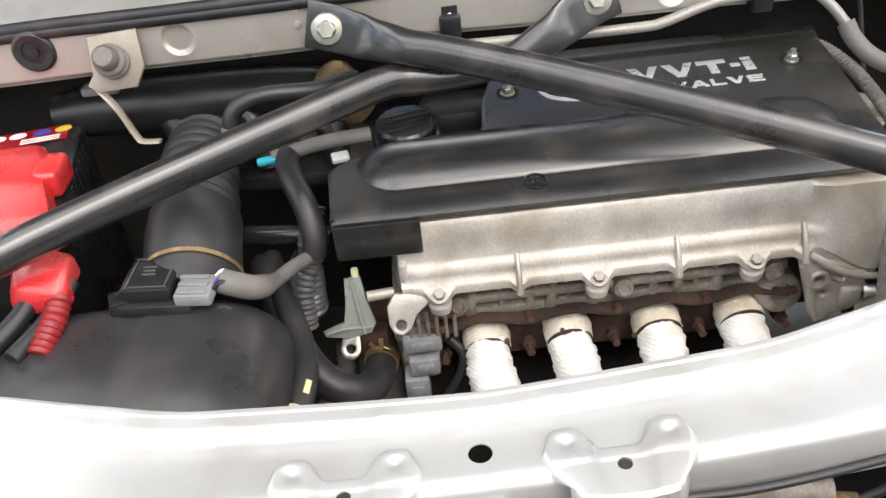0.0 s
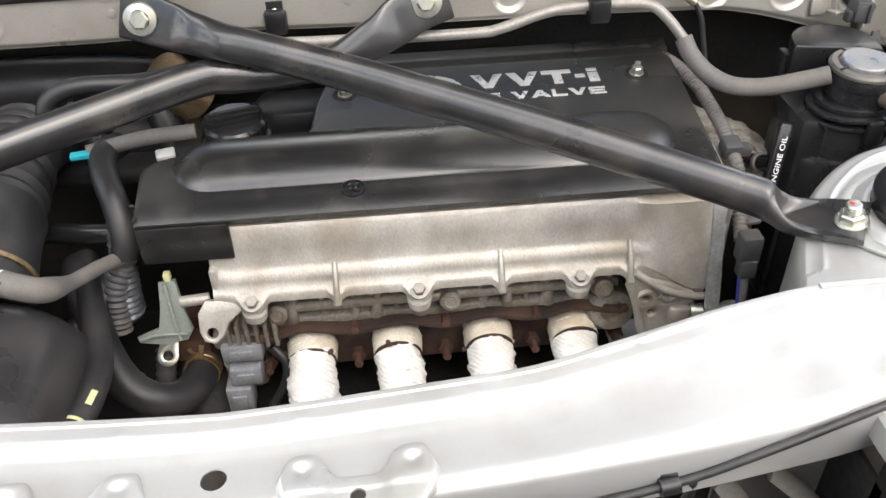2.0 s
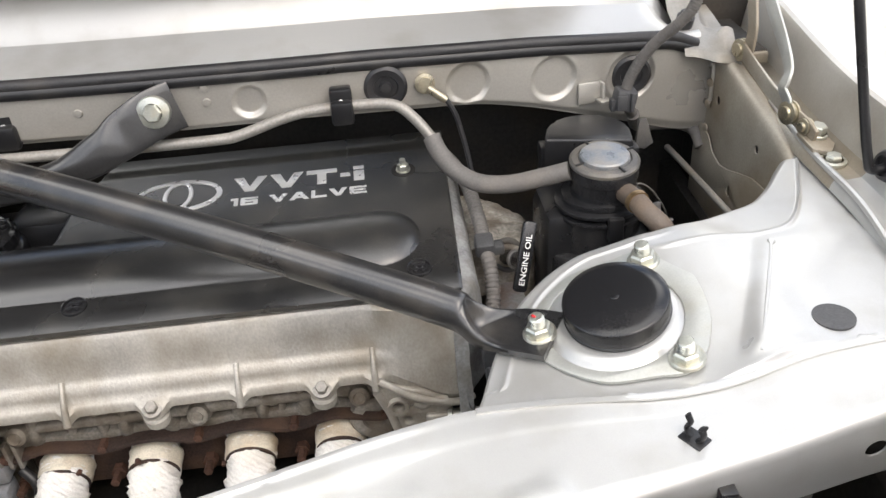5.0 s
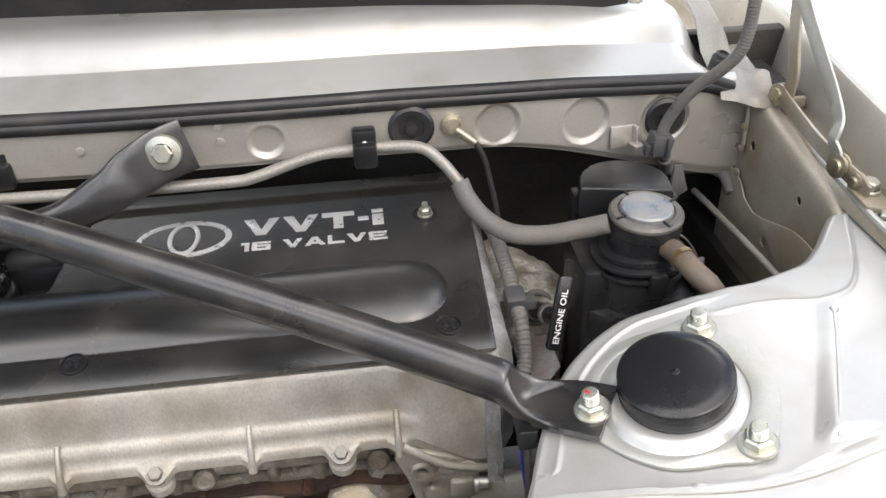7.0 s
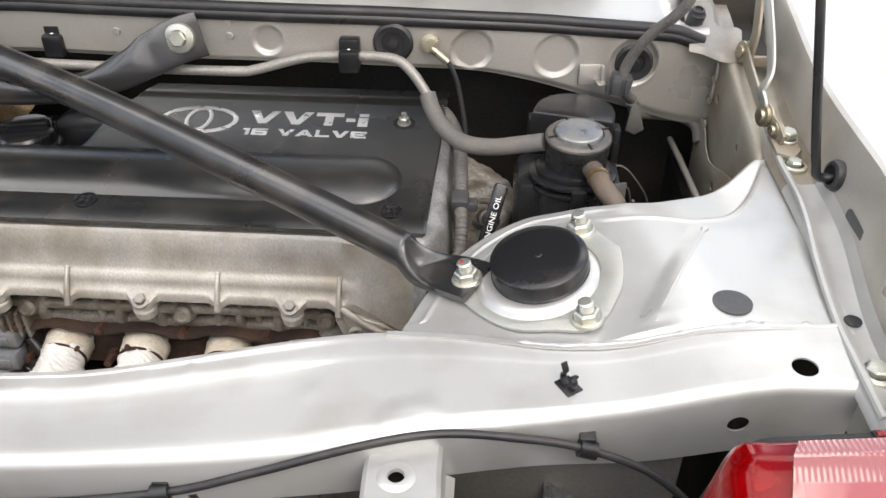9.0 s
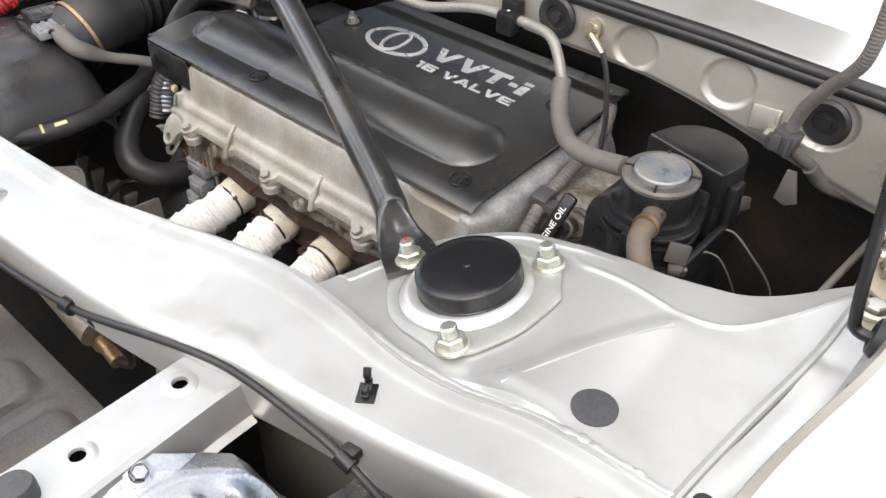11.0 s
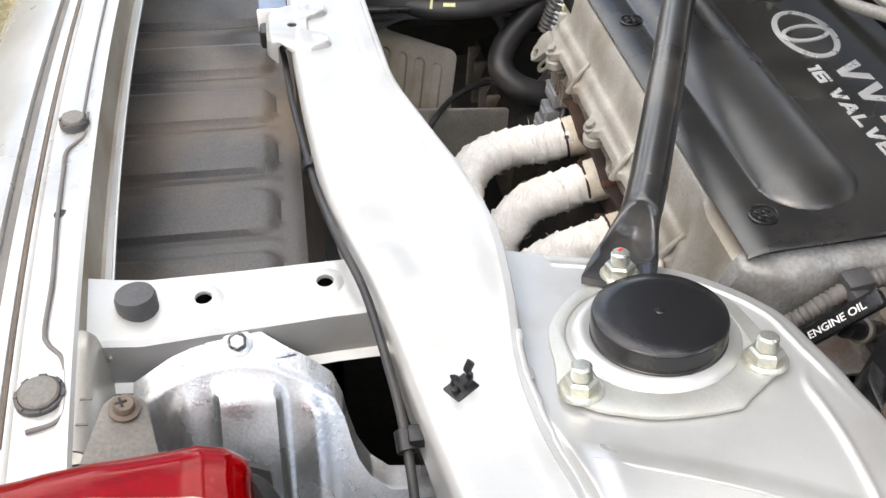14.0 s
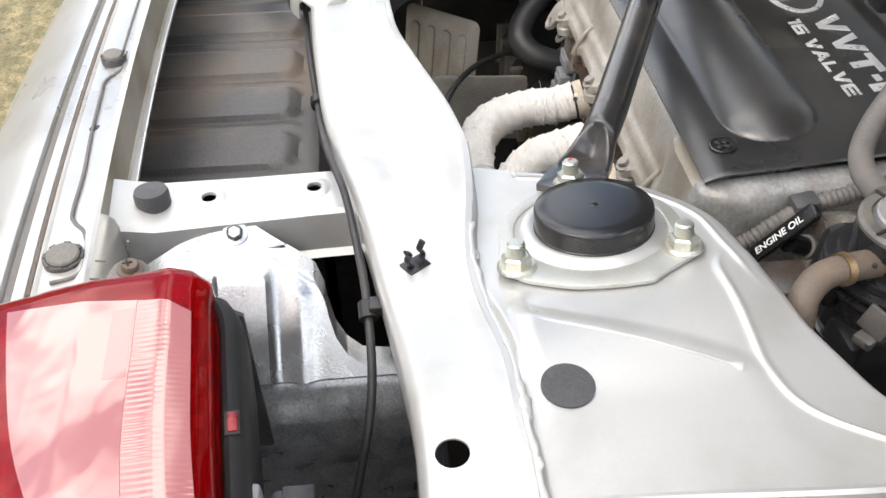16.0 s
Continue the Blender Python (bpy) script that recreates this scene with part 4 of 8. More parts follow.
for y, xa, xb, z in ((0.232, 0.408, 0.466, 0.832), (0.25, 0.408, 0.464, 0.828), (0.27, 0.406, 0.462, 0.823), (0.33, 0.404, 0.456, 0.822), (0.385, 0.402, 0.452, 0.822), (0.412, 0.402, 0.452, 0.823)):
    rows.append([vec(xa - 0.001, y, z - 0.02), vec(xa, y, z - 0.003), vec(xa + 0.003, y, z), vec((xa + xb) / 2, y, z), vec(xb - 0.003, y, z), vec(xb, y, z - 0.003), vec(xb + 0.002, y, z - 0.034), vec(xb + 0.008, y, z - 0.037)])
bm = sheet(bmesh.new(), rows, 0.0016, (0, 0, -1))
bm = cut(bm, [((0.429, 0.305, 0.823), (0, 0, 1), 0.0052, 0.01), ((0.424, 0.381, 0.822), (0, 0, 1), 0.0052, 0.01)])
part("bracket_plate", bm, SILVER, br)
# Added dark plate: stands in for the shade seen through the holes.
part("hole_backing", box(bmesh.new(), (0.428, 0.335, 0.806), (0.046, 0.15, 0.004), 0.001), OIL_AND_SHADE, br, "dark plate added so the bracket's holes look black")
for x, y in ((0.429, 0.305), (0.424, 0.381)):
    part("boss_ring", lathe(bmesh.new(), [(0.0053, 0), (0.0056, 0.0012), (0.0095, 0.0012), (0.0125, 0)], Matrix.Translation((x, y, 0.8222)), 28), SILVER, br)
bm = lathe(bmesh.new(), [(0.0125, 0), (0.0125, 0.010), (0.0115, 0.013), (0.002, 0.0135), (0, 0.0142)], aim((0.433, 0.266, 0.822), (-0.1, 0, 1)), 32)
single("rubber_stop", bm, PLASTIC_GREY, "round grey rubber lid stop on the bracket", "rubber stop")

# ---- engine ----
def cover_z(x, y):
    z = 0.7313 + 0.10836 * y
    z -= 0.0045 * (max(0.0, 0.706 - y) / 0.022) ** 2
    cx = min(0.348, max(-0.042, x))
    d = math.hypot(x - cx, (y - 0.7575))
    r = 0.0395
    if d < r:
        t = 1 - (d / r) ** 2
        z += 0.0125 * t ** 0.75
    z += 0.003 * sstep(0.902, 0.906, y)
    return z


COVER_LEFT = [(0.684, -0.107), (0.757, -0.112), (0.772, -0.095), (0.785, -0.02), (0.793, 0.035), (0.80, 0.043), (0.85, 0.048), (0.89, 0.06), (0.925, 0.085)]
COVER_STEPS = np.concatenate([np.linspace(0, 0.06, 12)[:-1], np.linspace(0.06, 0.16, 40)[:-1], np.linspace(0.16, 0.84, 60)[:-1], np.linspace(0.84, 0.96, 60)[:-1], np.linspace(0.96, 1, 12)])
rows = []
for y in np.concatenate([np.linspace(0.684, 0.717, 14)[:-1], np.linspace(0.717, 0.80, 70)[:-1], np.linspace(0.80, 0.925, 26)]):
    xl, xr = soft_table(y, COVER_LEFT, 0.006), 0.418 + 0.008 * (y - 0.684) / 0.24
    row = []
    for k in COVER_STEPS:
        x = xl + (xr - xl) * k
        e = min(x - xl, xr - x)
        row.append(vec(x, y, cover_z(x, y) - 0.0015 * max(0, 1 - e / 0.002) ** 2))
    rows.append(row)
cover = thing("engine_cover", (0.16, 0.8, 0.79), "matt black plastic engine cover with raised ridge and silver lettering", "engine cover")
bm = sheet(bmesh.new(), rows, 0.008)
box(bm, (-0.0675, 0.6855, 0.7775), (0.081, 0.004, 0.038), 0.0015)
box(bm, (-0.1065, 0.722, 0.788), (0.004, 0.07, 0.034), 0.0015)
part("cover_shell", bm, COVER_PLASTIC, cover)
COVER_TILT = Matrix.Rotation(math.atan(0.10836), 4, "X")


def on_cover(x, y, lift=0.0):
    return Matrix.Translation((x, y, cover_z(x, y) + lift)) @ COVER_TILT


GLYPHS = {
    "V": (1.0, [[(0, 1), (0.30, 1), (0.51, 0.32), (0.72, 1), (1, 1), (0.64, 0), (0.37, 0)]]),
    "T": (0.92, [[(0, 1), (1, 1), (1, 0.74), (0.65, 0.74), (0.65, 0), (0.35, 0), (0.35, 0.74), (0, 0.74)]]),
    "-": (0.30, [[(0, 0.36), (1, 0.36), (1, 0.60), (0, 0.60)]]),
    "i": (0.32, [[(0, 0), (1, 0), (1, 0.68), (0, 0.68)], [(0, 0.80), (1, 0.80), (1, 1), (0, 1)]]),
    "1": (0.42, [[(0, 1), (1, 1), (1, 0), (0.45, 0), (0.45, 0.76), (0, 0.76)]]),
    "6": (0.95, [[(0.08, 1), (1, 1), (1, 0.80), (0.26, 0.80), (0.26, 0.64), (0.94, 0.64), (1, 0.56), (1, 0.08), (0.94, 0), (0.06, 0), (0, 0.08), (0, 0.92)]]),
    "A": (1.05, [[(0, 0), (0.36, 1), (0.63, 1), (1, 0), (0.75, 0), (0.68, 0.2), (0.32, 0.2), (0.25, 0)]]),
    "L": (0.85, [[(0, 1), (0.26, 1), (0.26, 0.24), (1, 0.24), (1, 0), (0, 0)]]),
    "E": (0.95, [[(0.08, 1), (1, 1), (1, 0.80), (0.26, 0.80), (0.26, 0.61), (0.95, 0.61), (0.95, 0.41), (0.26, 0.41), (0.26, 0.21), (1, 0.21), (1, 0), (0.08, 0), (0, 0.1), (0, 0.9)]]),
}
HOLES = {"6": [(0.26, 0.42), (0.75, 0.42), (0.75, 0.21), (0.26, 0.21)], "A": [(0.40, 0.40), (0.60, 0.40), (0.495, 0.70)]}


def wide_letters(words, m, width, height, gap=0.13, space=0.35):
    """Square, wide-set raised letters with their left edge and base line at the pose's origin."""
    total = sum(GLYPHS[c][0] if c in GLYPHS else space for c in words) + gap * (len(words) - 1)
    bm, x, unit = bmesh.new(), 0.0, width / total
    for c in words:
        w = GLYPHS[c][0] if c in GLYPHS else space
        for outline in GLYPHS[c][1] if c in GLYPHS else ():
            fit = lambda loop: [((x + px * w) * unit, py * height) for px, py in loop]
            plate(bm, fit(outline), 0.0016, 0.0003, m, [fit(HOLES[c])] if c in HOLES else ())
        x += w + gap
    return bm


part("model_lettering", wide_letters("VVT-i", on_cover(0.207, 0.8525), 0.133, 0.0245, 0.10), METAL_MARK, cover, "raised silver VVT-i lettering")
part("valve_lettering", wide_letters("16 VALVE", on_cover(0.2065, 0.8300), 0.135, 0.0120), METAL_MARK, cover, "raised silver 16 VALVE lettering")
bm = bmesh.new()
for (ex, ey, ew, eh, t) in ((0.153, 0.856, 0.0440, 0.0270, 0.0058), (0.153, 0.856, 0.0150, 0.0236, 0.0044)):
    oo = [(ew * math.cos(a * math.pi / 30), eh * math.sin(a * math.pi / 30)) for a in range(60)]
    ii = [((ew - t) * math.cos(a * math.pi / 30), (eh - t) * math.sin(a * math.pi / 30)) for a in range(60)]
    plate(bm, oo, 0.002, 0.0004, on_cover(ex, ey, 0.0 if ew > 0.02 else 0.0006), [ii])
part("oval_emblem", bm, METAL_MARK, cover, "plain silver oval emblem")
for x, y in ((0.083, 0.708), (0.383, 0.709)):
    bm = lathe(bmesh.new(), [(0.0112, -0.001), (0.0112, 0.0016), (0.0098, 0.0020), (0.0092, 0.0003), (0, 0.0004)], on_cover(x, y), 28)
    for a in range(4):
        box(bm, (0, 0, 0), (0.0056, 0.0040, 0.0036), 0.0008, on_cover(x, y) @ pose(0, 0, 0, 0, 0, 45 + 90 * a) @ pose(0.0042, 0, 0.0005))
    part("cover_clip", bm, PLASTIC_GLOSS, cover, "recessed black clip with a cross slot")
for x, y in ((0.38, 0.862), (0.077, 0.858)):
    m = on_cover(x, y)
    # Flat dark disc paints the recess's shade round the nut.
    part("nut_recess_shade", lathe(bmesh.new(), [(0.0125, -0.0005), (0.0122, 0.0004), (0.0095, 0.0003), (0, 0.0003)], m, 28), OIL_AND_SHADE, cover, "dark disc painting the recess's shade round the nut")
    bm = lathe(bmesh.new(), [(0.0075, 0), (0.0075, 0.0014), (0.006, 0.0018)], m, 24)
    lathe(bm, [(0.006, 0.001), (0.006, 0.007), (0.005, 0.008), (0, 0.008)], m, 6)
    lathe(bm, [(0.003, 0.008), (0.003, 0.013), (0, 0.0135)], m, 14)
    part("cover_nut", bm, ZINC, cover, "small zinc-plated nut")

engine = thing("engine", (0.17, 0.78, 0.45), "cast aluminium four-cylinder engine with stained rocker cover", "engine")
VC = [(0.74, 0.785), (0.70, 0.79), (0.690, 0.789), (0.6868, 0.785), (0.6850, 0.765), (0.6838, 0.7475), (0.681, 0.7435), (0.6775, 0.7405), (0.6762, 0.7345), (0.6748, 0.7293), (0.672, 0.7268), (0.6695, 0.7235), (0.6695, 0.7165), (0.672, 0.7145), (0.70, 0.7135)]


def flange_lobe(x):
    return sum(0.0085 * math.exp(-(((x - c) / 0.0115) ** 4)) for c in (-0.017, 0.135, 0.285)) + sum(0.005 * math.exp(-(((x - c) / 0.0055) ** 2)) for c in (0.060, 0.212, 0.333))


rows = []
for x in np.linspace(-0.052, 0.4085, 250):
    wide = sstep(0.33, 0.36, x)
    edge = sstep(-0.03, -0.052, x)
    row = []
    for y, z in VC:
        if x < -0.028 and z > 0.757:
            z = 0.757 + (z - 0.757) * sstep(-0.030, -0.026, x)
        yy = y + (0.005 - 0.002) * edge - (flange_lobe(x) if z < 0.7285 and y < 0.69 else 0)
        if z < 0.7285 and y < 0.69:
            z -= 0.9 * (flange_lobe(x))
        if wide:
            yy = yy + wide * (0.683 - 0.02 * (0.79 - z) / 0.08 - yy) * (1 if 0.725 < z < 0.787 and y < 0.7 else 0)
            z = z - 0.034 * sstep(0.336, 0.405, x) * (1 if z < 0.73 else 0)
        row.append(vec(x, yy, z))
    rows.append(row)
bm = sheet(bmesh.new(), rows, 0.006, (0, 1, -0.2))
box(bm, (-0.049, 0.72, 0.73), (0.008, 0.085, 0.04), 0.003)
tube(bm, [(0.336, 0.6645, 0.7215), (0.347, 0.6625, 0.7140), (0.358, 0.6615, 0.7055), (0.375, 0.6610, 0.6960), (0.395, 0.6620, 0.6890), (0.412, 0.6660, 0.6845), (0.421, 0.6720, 0.6840)], 0.0036, 10)
tube(bm, [(0.4165, 0.6690, 0.6845), (0.4160, 0.6720, 0.705), (0.4150, 0.6780, 0.735)], lambda k: 0.0042 - 0.0026 * k, 10)
rocker = part("rocker_cover", bm, CAST, engine, "grey cast aluminium rocker cover with scalloped flange")
for x in (-0.017, 0.135, 0.285):
    bm = lathe(bmesh.new(), [(0.0105, -0.010), (0.0118, -0.001), (0.0105, 0.0012), (0, 0.0012)], aim((x, 0.6705, 0.7085), (0, -0.08, 1)), 24)
    part("bolt_boss", bm, CAST, rocker)
    bm = lathe(bmesh.new(), [(0.0088, -0.004), (0.0088, 0.0008), (0.0062, 0.0014)], aim((x, 0.6655, 0.7200), (0, -0.5, 0.87)), 20)
    lathe(bm, [(0.0058, 0.001), (0.0058, 0.0050), (0.005, 0.0058), (0, 0.0058)], aim((x, 0.6655, 0.7200), (0, -0.5, 0.87)), 6)
    part("flange_bolt", bm, PIPE, rocker)
for x in (0.060, 0.212, 0.333):
    bm = bmesh.new()
    tube(bm, [(x, 0.682, 0.747), (x, 0.6745, 0.7375), (x, 0.668, 0.726), (x, 0.6635, 0.712)], lambda k: 0.0024 + 0.0014 * k * k, 10, 6)
    part("rib", bm, CAST, rocker)
bm = plate(bmesh.new(), [(-0.068, 0.004), (-0.068, -0.014), (-0.064, -0.023), (-0.055, -0.026), (-0.047, -0.020), (-0.040, -0.006), (-0.030, 0.002), (-0.02, 0.012), (-0.06, 0.016)], 0.008, 0.002, pose(0, 0.668, 0.706, 62, 0, 0), [(-0.0565, -0.0155, 0.0052)])
part("lifting_lug", bm, CAST, engine, "cast lug with a round hole")

bm = bmesh.new()
box(bm, (0.14, 0.802, 0.688), (0.40, 0.17, 0.040), 0.004)
box(bm, (0.14, 0.735, 0.667), (0.40, 0.082, 0.011), 0.003)
box(bm, (0.14, 0.81, 0.63), (0.40, 0.15, 0.10), 0.006)
box(bm, (-0.054, 0.76, 0.63), (0.022, 0.13, 0.12), 0.006)
for i, x in enumerate(np.linspace(-0.035, 0.318, 15)):
    x += 0.006 * math.sin(5.1 * i)
    r = 0.0052 + 0.0022 * math.sin(3.7 * i + 1)
    tube(bm, [(x, 0.700, 0.667), (x + 0.001, 0.6955 + 0.003 * math.sin(2.3 * i), 0.680), (x + 0.003 * math.sin(4 * i), 0.697, 0.696), (x, 0.704, 0.712)], lambda k, r=r: r * (1.35 - 1.2 * k * (1 - k) * 2), 10, 5)
    if i % 3 == 1:
        lathe(bm, [(0.011, -0.02), (0.0105, -0.002), (0.009, 0), (0.0055, 0.0004), (0.005, -0.004), (0, -0.004)], aim((x + 0.012, 0.694, 0.690), (0, -1, 0.2)), 18)
tube(bm, [(-0.05, 0.698, 0.7075), (0.05, 0.697, 0.7085), (0.18, 0.697, 0.7080), (0.32, 0.698, 0.7085)], lambda k: 0.0045 + 0.0015 * math.sin(40 * k), 8, 20)
for x in (0.0, 0.165, 0.315):
    lathe(bm, [(0.012, -0.014), (0.0095, -0.001), (0.006, 0.002), (0.0045, 0.000), (0, 0.000)], aim((x, 0.682, 0.688), (0, -1, 0.35)), 18)
tube(bm, [(-0.055, 0.696, 0.690), (0.0, 0.695, 0.687), (0.1, 0.695, 0.687), (0.2, 0.695, 0.688), (0.33, 0.695, 0.688)], 0.006, 10)
part("cylinder_head", bm, CAST_DARK, engine, "oil-stained cast aluminium cylinder head")
bm = bmesh.new()
box(bm, (0.14, 0.80, 0.42), (0.44, 0.24, 0.24), 0.02)
part("engine_block", bm, OIL_AND_SHADE, engine)
TIMING = ((0.4065, 0.002), (0.411, 0.0012), (0.416, 0.0005), (0.421, -0.0005), (0.426, -0.002), (0.4305, -0.0050), (0.4335, -0.010), (0.4355, -0.018), (0.4370, -0.03), (0.4380, -0.05), (0.4385, -0.07), (0.439, -0.09), (0.439, -0.11))
rows = []
for z in np.linspace(0.678, 0.789, 26):
    rows.append((0.6815 - 0.02 * (0.79 - z) / 0.08, z))
rows += [(0.6826, 0.7908), (0.6845, 0.7922), (0.6875, 0.7930)] + [(y, 0.9) for y in np.linspace(0.69, 0.885, 64)] + [(0.889, 0.795), (0.893, 0.785), (0.90, 0.765)]
surface = []
for y, z in rows:
    top = 0.7313 + 0.10836 * max(y, 0.69) - 0.0125
    pull = 0.020 * sstep(0.715, 0.672, y) ** 1.5
    surface.append([vec(x - pull * (x - 0.4065) / 0.033 + 0.0010 * noise.noise(vec(y * 60, dz * 300, 2)), y + 0.0008 * noise.noise(vec(x * 70, z * 60, 8)), min(top + dz, z) + 0.0009 * noise.noise(vec(x * 90, y * 70, 5))) for x, dz in TIMING])
part("rocker_end", sheet(bmesh.new(), surface[:34], 0.005, (-1, 0.6, -0.6)), ALU, rocker, "rounded cast end of the rocker cover")
timing = part("timing_cover", sheet(bmesh.new(), surface[33:], 0.005, (-1, 0.6, -0.6)), ALU, engine, "blue-grey cast aluminium timing cover beside the plastic cover")
m = aim((0.4245, 0.886, 0.808), (0.05, 0, 1))
bm = lathe(bmesh.new(), [(0.0085, -0.02), (0.0085, 0), (0.0075, 0.001), (0.0072, 0.0018)], m, 22)
lathe(bm, [(0.0058, 0.001), (0.0058, 0.0055), (0.0048, 0.0066), (0, 0.0066)], m, 6)
part("cover_bolt", bm, ZINC, timing, "greenish zinc-plated bolt")
rows = []
for y in np.linspace(0.772, 0.880, 34):
    right = lerp_table(y, ((0.772, 0.492), (0.785, 0.502), (0.80, 0.508), (0.83, 0.501), (0.855, 0.487), (0.88, 0.465)))
    row = []
    for k in np.linspace(0, 1, 26):
        x = 0.436 + (right - 0.436) * k
        z = 0.7785 - 0.010 * k * k + 0.005 * noise.noise(vec(x * 45, y * 45, 1.0)) + 0.0025 * noise.noise(vec(x * 120, y * 120, 4.0))
        row.append(vec(x, y, z))
    row.append(row[-1] + vec(0.003, 0, -0.010))
    row.append(row[-1] + vec(0.002, 0, -0.06))
    rows.append(row)
rows.insert(0, [p + vec(0, -0.004, -0.055) for p in rows[0]])
part("mount_casting", sheet(bmesh.new(), rows, 0.004), CORRODED, engine, "mottled corroded aluminium mounting casting")
bm = plate(bmesh.new(), [(0.446, 0.705), (0.470, 0.708), (0.484, 0.725), (0.483, 0.765), (0.478, 0.775), (0.448, 0.772)], 0.004, 0.001, pose(0, 0, 0.735))
part("mount_plate", bm, MOUNT_RUSTY, engine, "grey mounting plate with a rust patch")
acc_m = pose(0, 0.672, 0, 90, 0, 0)
ACC = [(0.330, 0.712), (0.345, 0.712), (0.372, 0.704), (0.397, 0.690), (0.400, 0.676), (0.398, 0.652), (0.392, 0.643), (0.372, 0.640), (0.366, 0.632), (0.355, 0.632), (0.350, 0.645), (0.342, 0.672)]
bm = plate(bmesh.new(), ACC, 0.014, 0.003, acc_m, [(0.3505, 0.688, 0.0058), (0.3585, 0.668, 0.0035)])
lathe(bm, [(0.0062, -0.006), (0.0066, 0.004), (0.0095, 0.0045), (0.0108, 0.002), (0.0115, -0.004)], acc_m @ pose(0.3505, 0.688, 0.006), 24)
tube(bm, [acc_m @ vec(x, y, 0.006) for x, y in ((0.333, 0.708), (0.343, 0.680), (0.350, 0.650), (0.357, 0.636))], 0.0045, 10)
tube(bm, [acc_m @ vec(x, y, 0.006) for x, y in ((0.364, 0.690), (0.374, 0.684), (0.384, 0.690), (0.396, 0.688))], 0.0040, 10)
box(bm, (0.386, 0.668, 0.664), (0.022, 0.016, 0.022), 0.003)
bracket = part("accessory_bracket", bm, CAST, engine, "cast bracket with a bolt hole at the end of the head", sharp=50)
bm = lathe(bmesh.new(), [(0.0088, 0), (0.0088, 0.004), (0.0068, 0.0045), (0.0066, 0.012), (0.0055, 0.013), (0, 0.013)], aim((0.396, 0.664, 0.668), (1, -0.15, 0.05)), 20)
part("bracket_bolt", bm, ZINC, bracket)
bm = lathe(bmesh.new(), [(0.017, 0), (0.017, 0.030), (0.0155, 0.033), (0.0155, 0.048), (0.0175, 0.050), (0.0175, 0.058), (0.014, 0.060), (0.012, 0.057), (0, 0.057)], aim((0.393, 0.678, 0.640), (1, 0, 0.02)), 30)
part("pump_body", bm, CAST, engine, "pale cast cylindrical pump body")
bm = lathe(bmesh.new(), [(0.024, -0.02), (0.024, 0.006), (0.021, 0.010), (0.012, 0.011), (0.010, 0.006), (0, 0.006)], aim((0.326, 0.694, 0.655), (0, -1, 0.25)), 28)
part("core_plug", bm, CAST_DARK, engine, "round oily plug in a recess of the head")
bm = lathe(bmesh.new(), [(0.036, -0.03), (0.036, 0), (0.034, 0.003), (0.031, 0.004), (0.031, 0.016), (0.028, 0.019), (0, 0.0195)], Matrix.Translation((-0.033, 0.830, 0.802)) @ COVER_TILT, 40)
for a in range(20):
    box(bm, (0, 0, 0), (0.003, 0.003, 0.012), 0.001, Matrix.Translation((-0.033, 0.830, 0.802)) @ COVER_TILT @ pose(0, 0, 0.011, 0, 0, a * 18) @ pose(0.031, 0, 0))
box(bm, (0, 0, 0), (0.056, 0.013, 0.014), 0.005, Matrix.Translation((-0.033, 0.830, 0.802)) @ COVER_TILT @ pose(0, 0, 0.022, 0, 0, 14))
part("oil_filler_cap", bm, PLASTIC_GLOSS, engine, "round black oil filler cap with a grip bar")
bm = bmesh.new()
box(bm, (-0.02, 0.85, 0.765), (0.16, 0.16, 0.05), 0.01)
box(bm, (0.03, 0.875, 0.79), (0.10, 0.06, 0.05), 0.012)
part("rear_rocker_part", bm, PLASTIC, engine, "black plastic cover behind the filler cap")

# exhaust header with heat wrap
def wrapped(bm, points, radius, pitch=0.016, segments=40):
    """A pipe wound with overlapping tape: a spiral step, soft lumps and a frayed edge."""
    path = smooth_path(points, 8)
    fine = [path[0]]
    for p, q in zip(path, path[1:]):
        n = max(1, int((q - p).length / 0.0016))
        fine += [p.lerp(q, (i + 1) / n) for i in range(n)]
    rings, total, side = [], 0.0, None
    for i, p in enumerate(fine):
        d = (fine[min(i + 3, len(fine) - 1)] - fine[max(i - 3, 0)]).normalized()
        side = side or d.cross(vec(0, 0, 1)).normalized()
        side = (side - d * side.dot(d)).normalized()
        up = side.cross(d)
        if i:
            total += (p - fine[i - 1]).length
        ring = []
        for k in range(segments):
            a = 2 * math.pi * k / segments
            turn = (total / pitch + k / segments + 0.06 * math.sin(3 * a)) % 1.0
            fray = 0.0022 * random.random() if turn < 0.14 else 0.0006 * random.random()
            r = radius + 0.0014 * (1 - turn) + fray + 0.0030 * noise.noise(p * 38 + vec(1.3 * math.cos(a), 1.3 * math.sin(a), 0)) + 0.0010 * noise.noise(p * 130 + vec(a, 0, 0))
            ring.append(bm.verts.new(p + side * (r * math.cos(a)) + up * (r * math.sin(a))))
        rings.append(ring)
    for lo, hi in zip(rings, rings[1:]):
        for k in range(segments):
            j = (k + 1) % segments
            bm.faces.new((lo[k], hi[k], hi[j], lo[j]))
    bm.faces.new(rings[0])
    bm.faces.new(rings[-1][::-1])
    return bm


PORTS = (0.026, 0.111, 0.203, 0.290)
header = thing("exhaust_header", (0.16, 0.6, 0.5), "wrapped exhaust header on a rusted flange", "exhaust header")
bm = plate(bmesh.new(), hull([(x, 0, 0.033) for x in PORTS]), 0.011, 0.002, pose(0, 0.712, 0.632, 78, 0, 0))
flange = part("flange", bm, RUST_DARK, header, "rusted steel exhaust flange")
rows = []
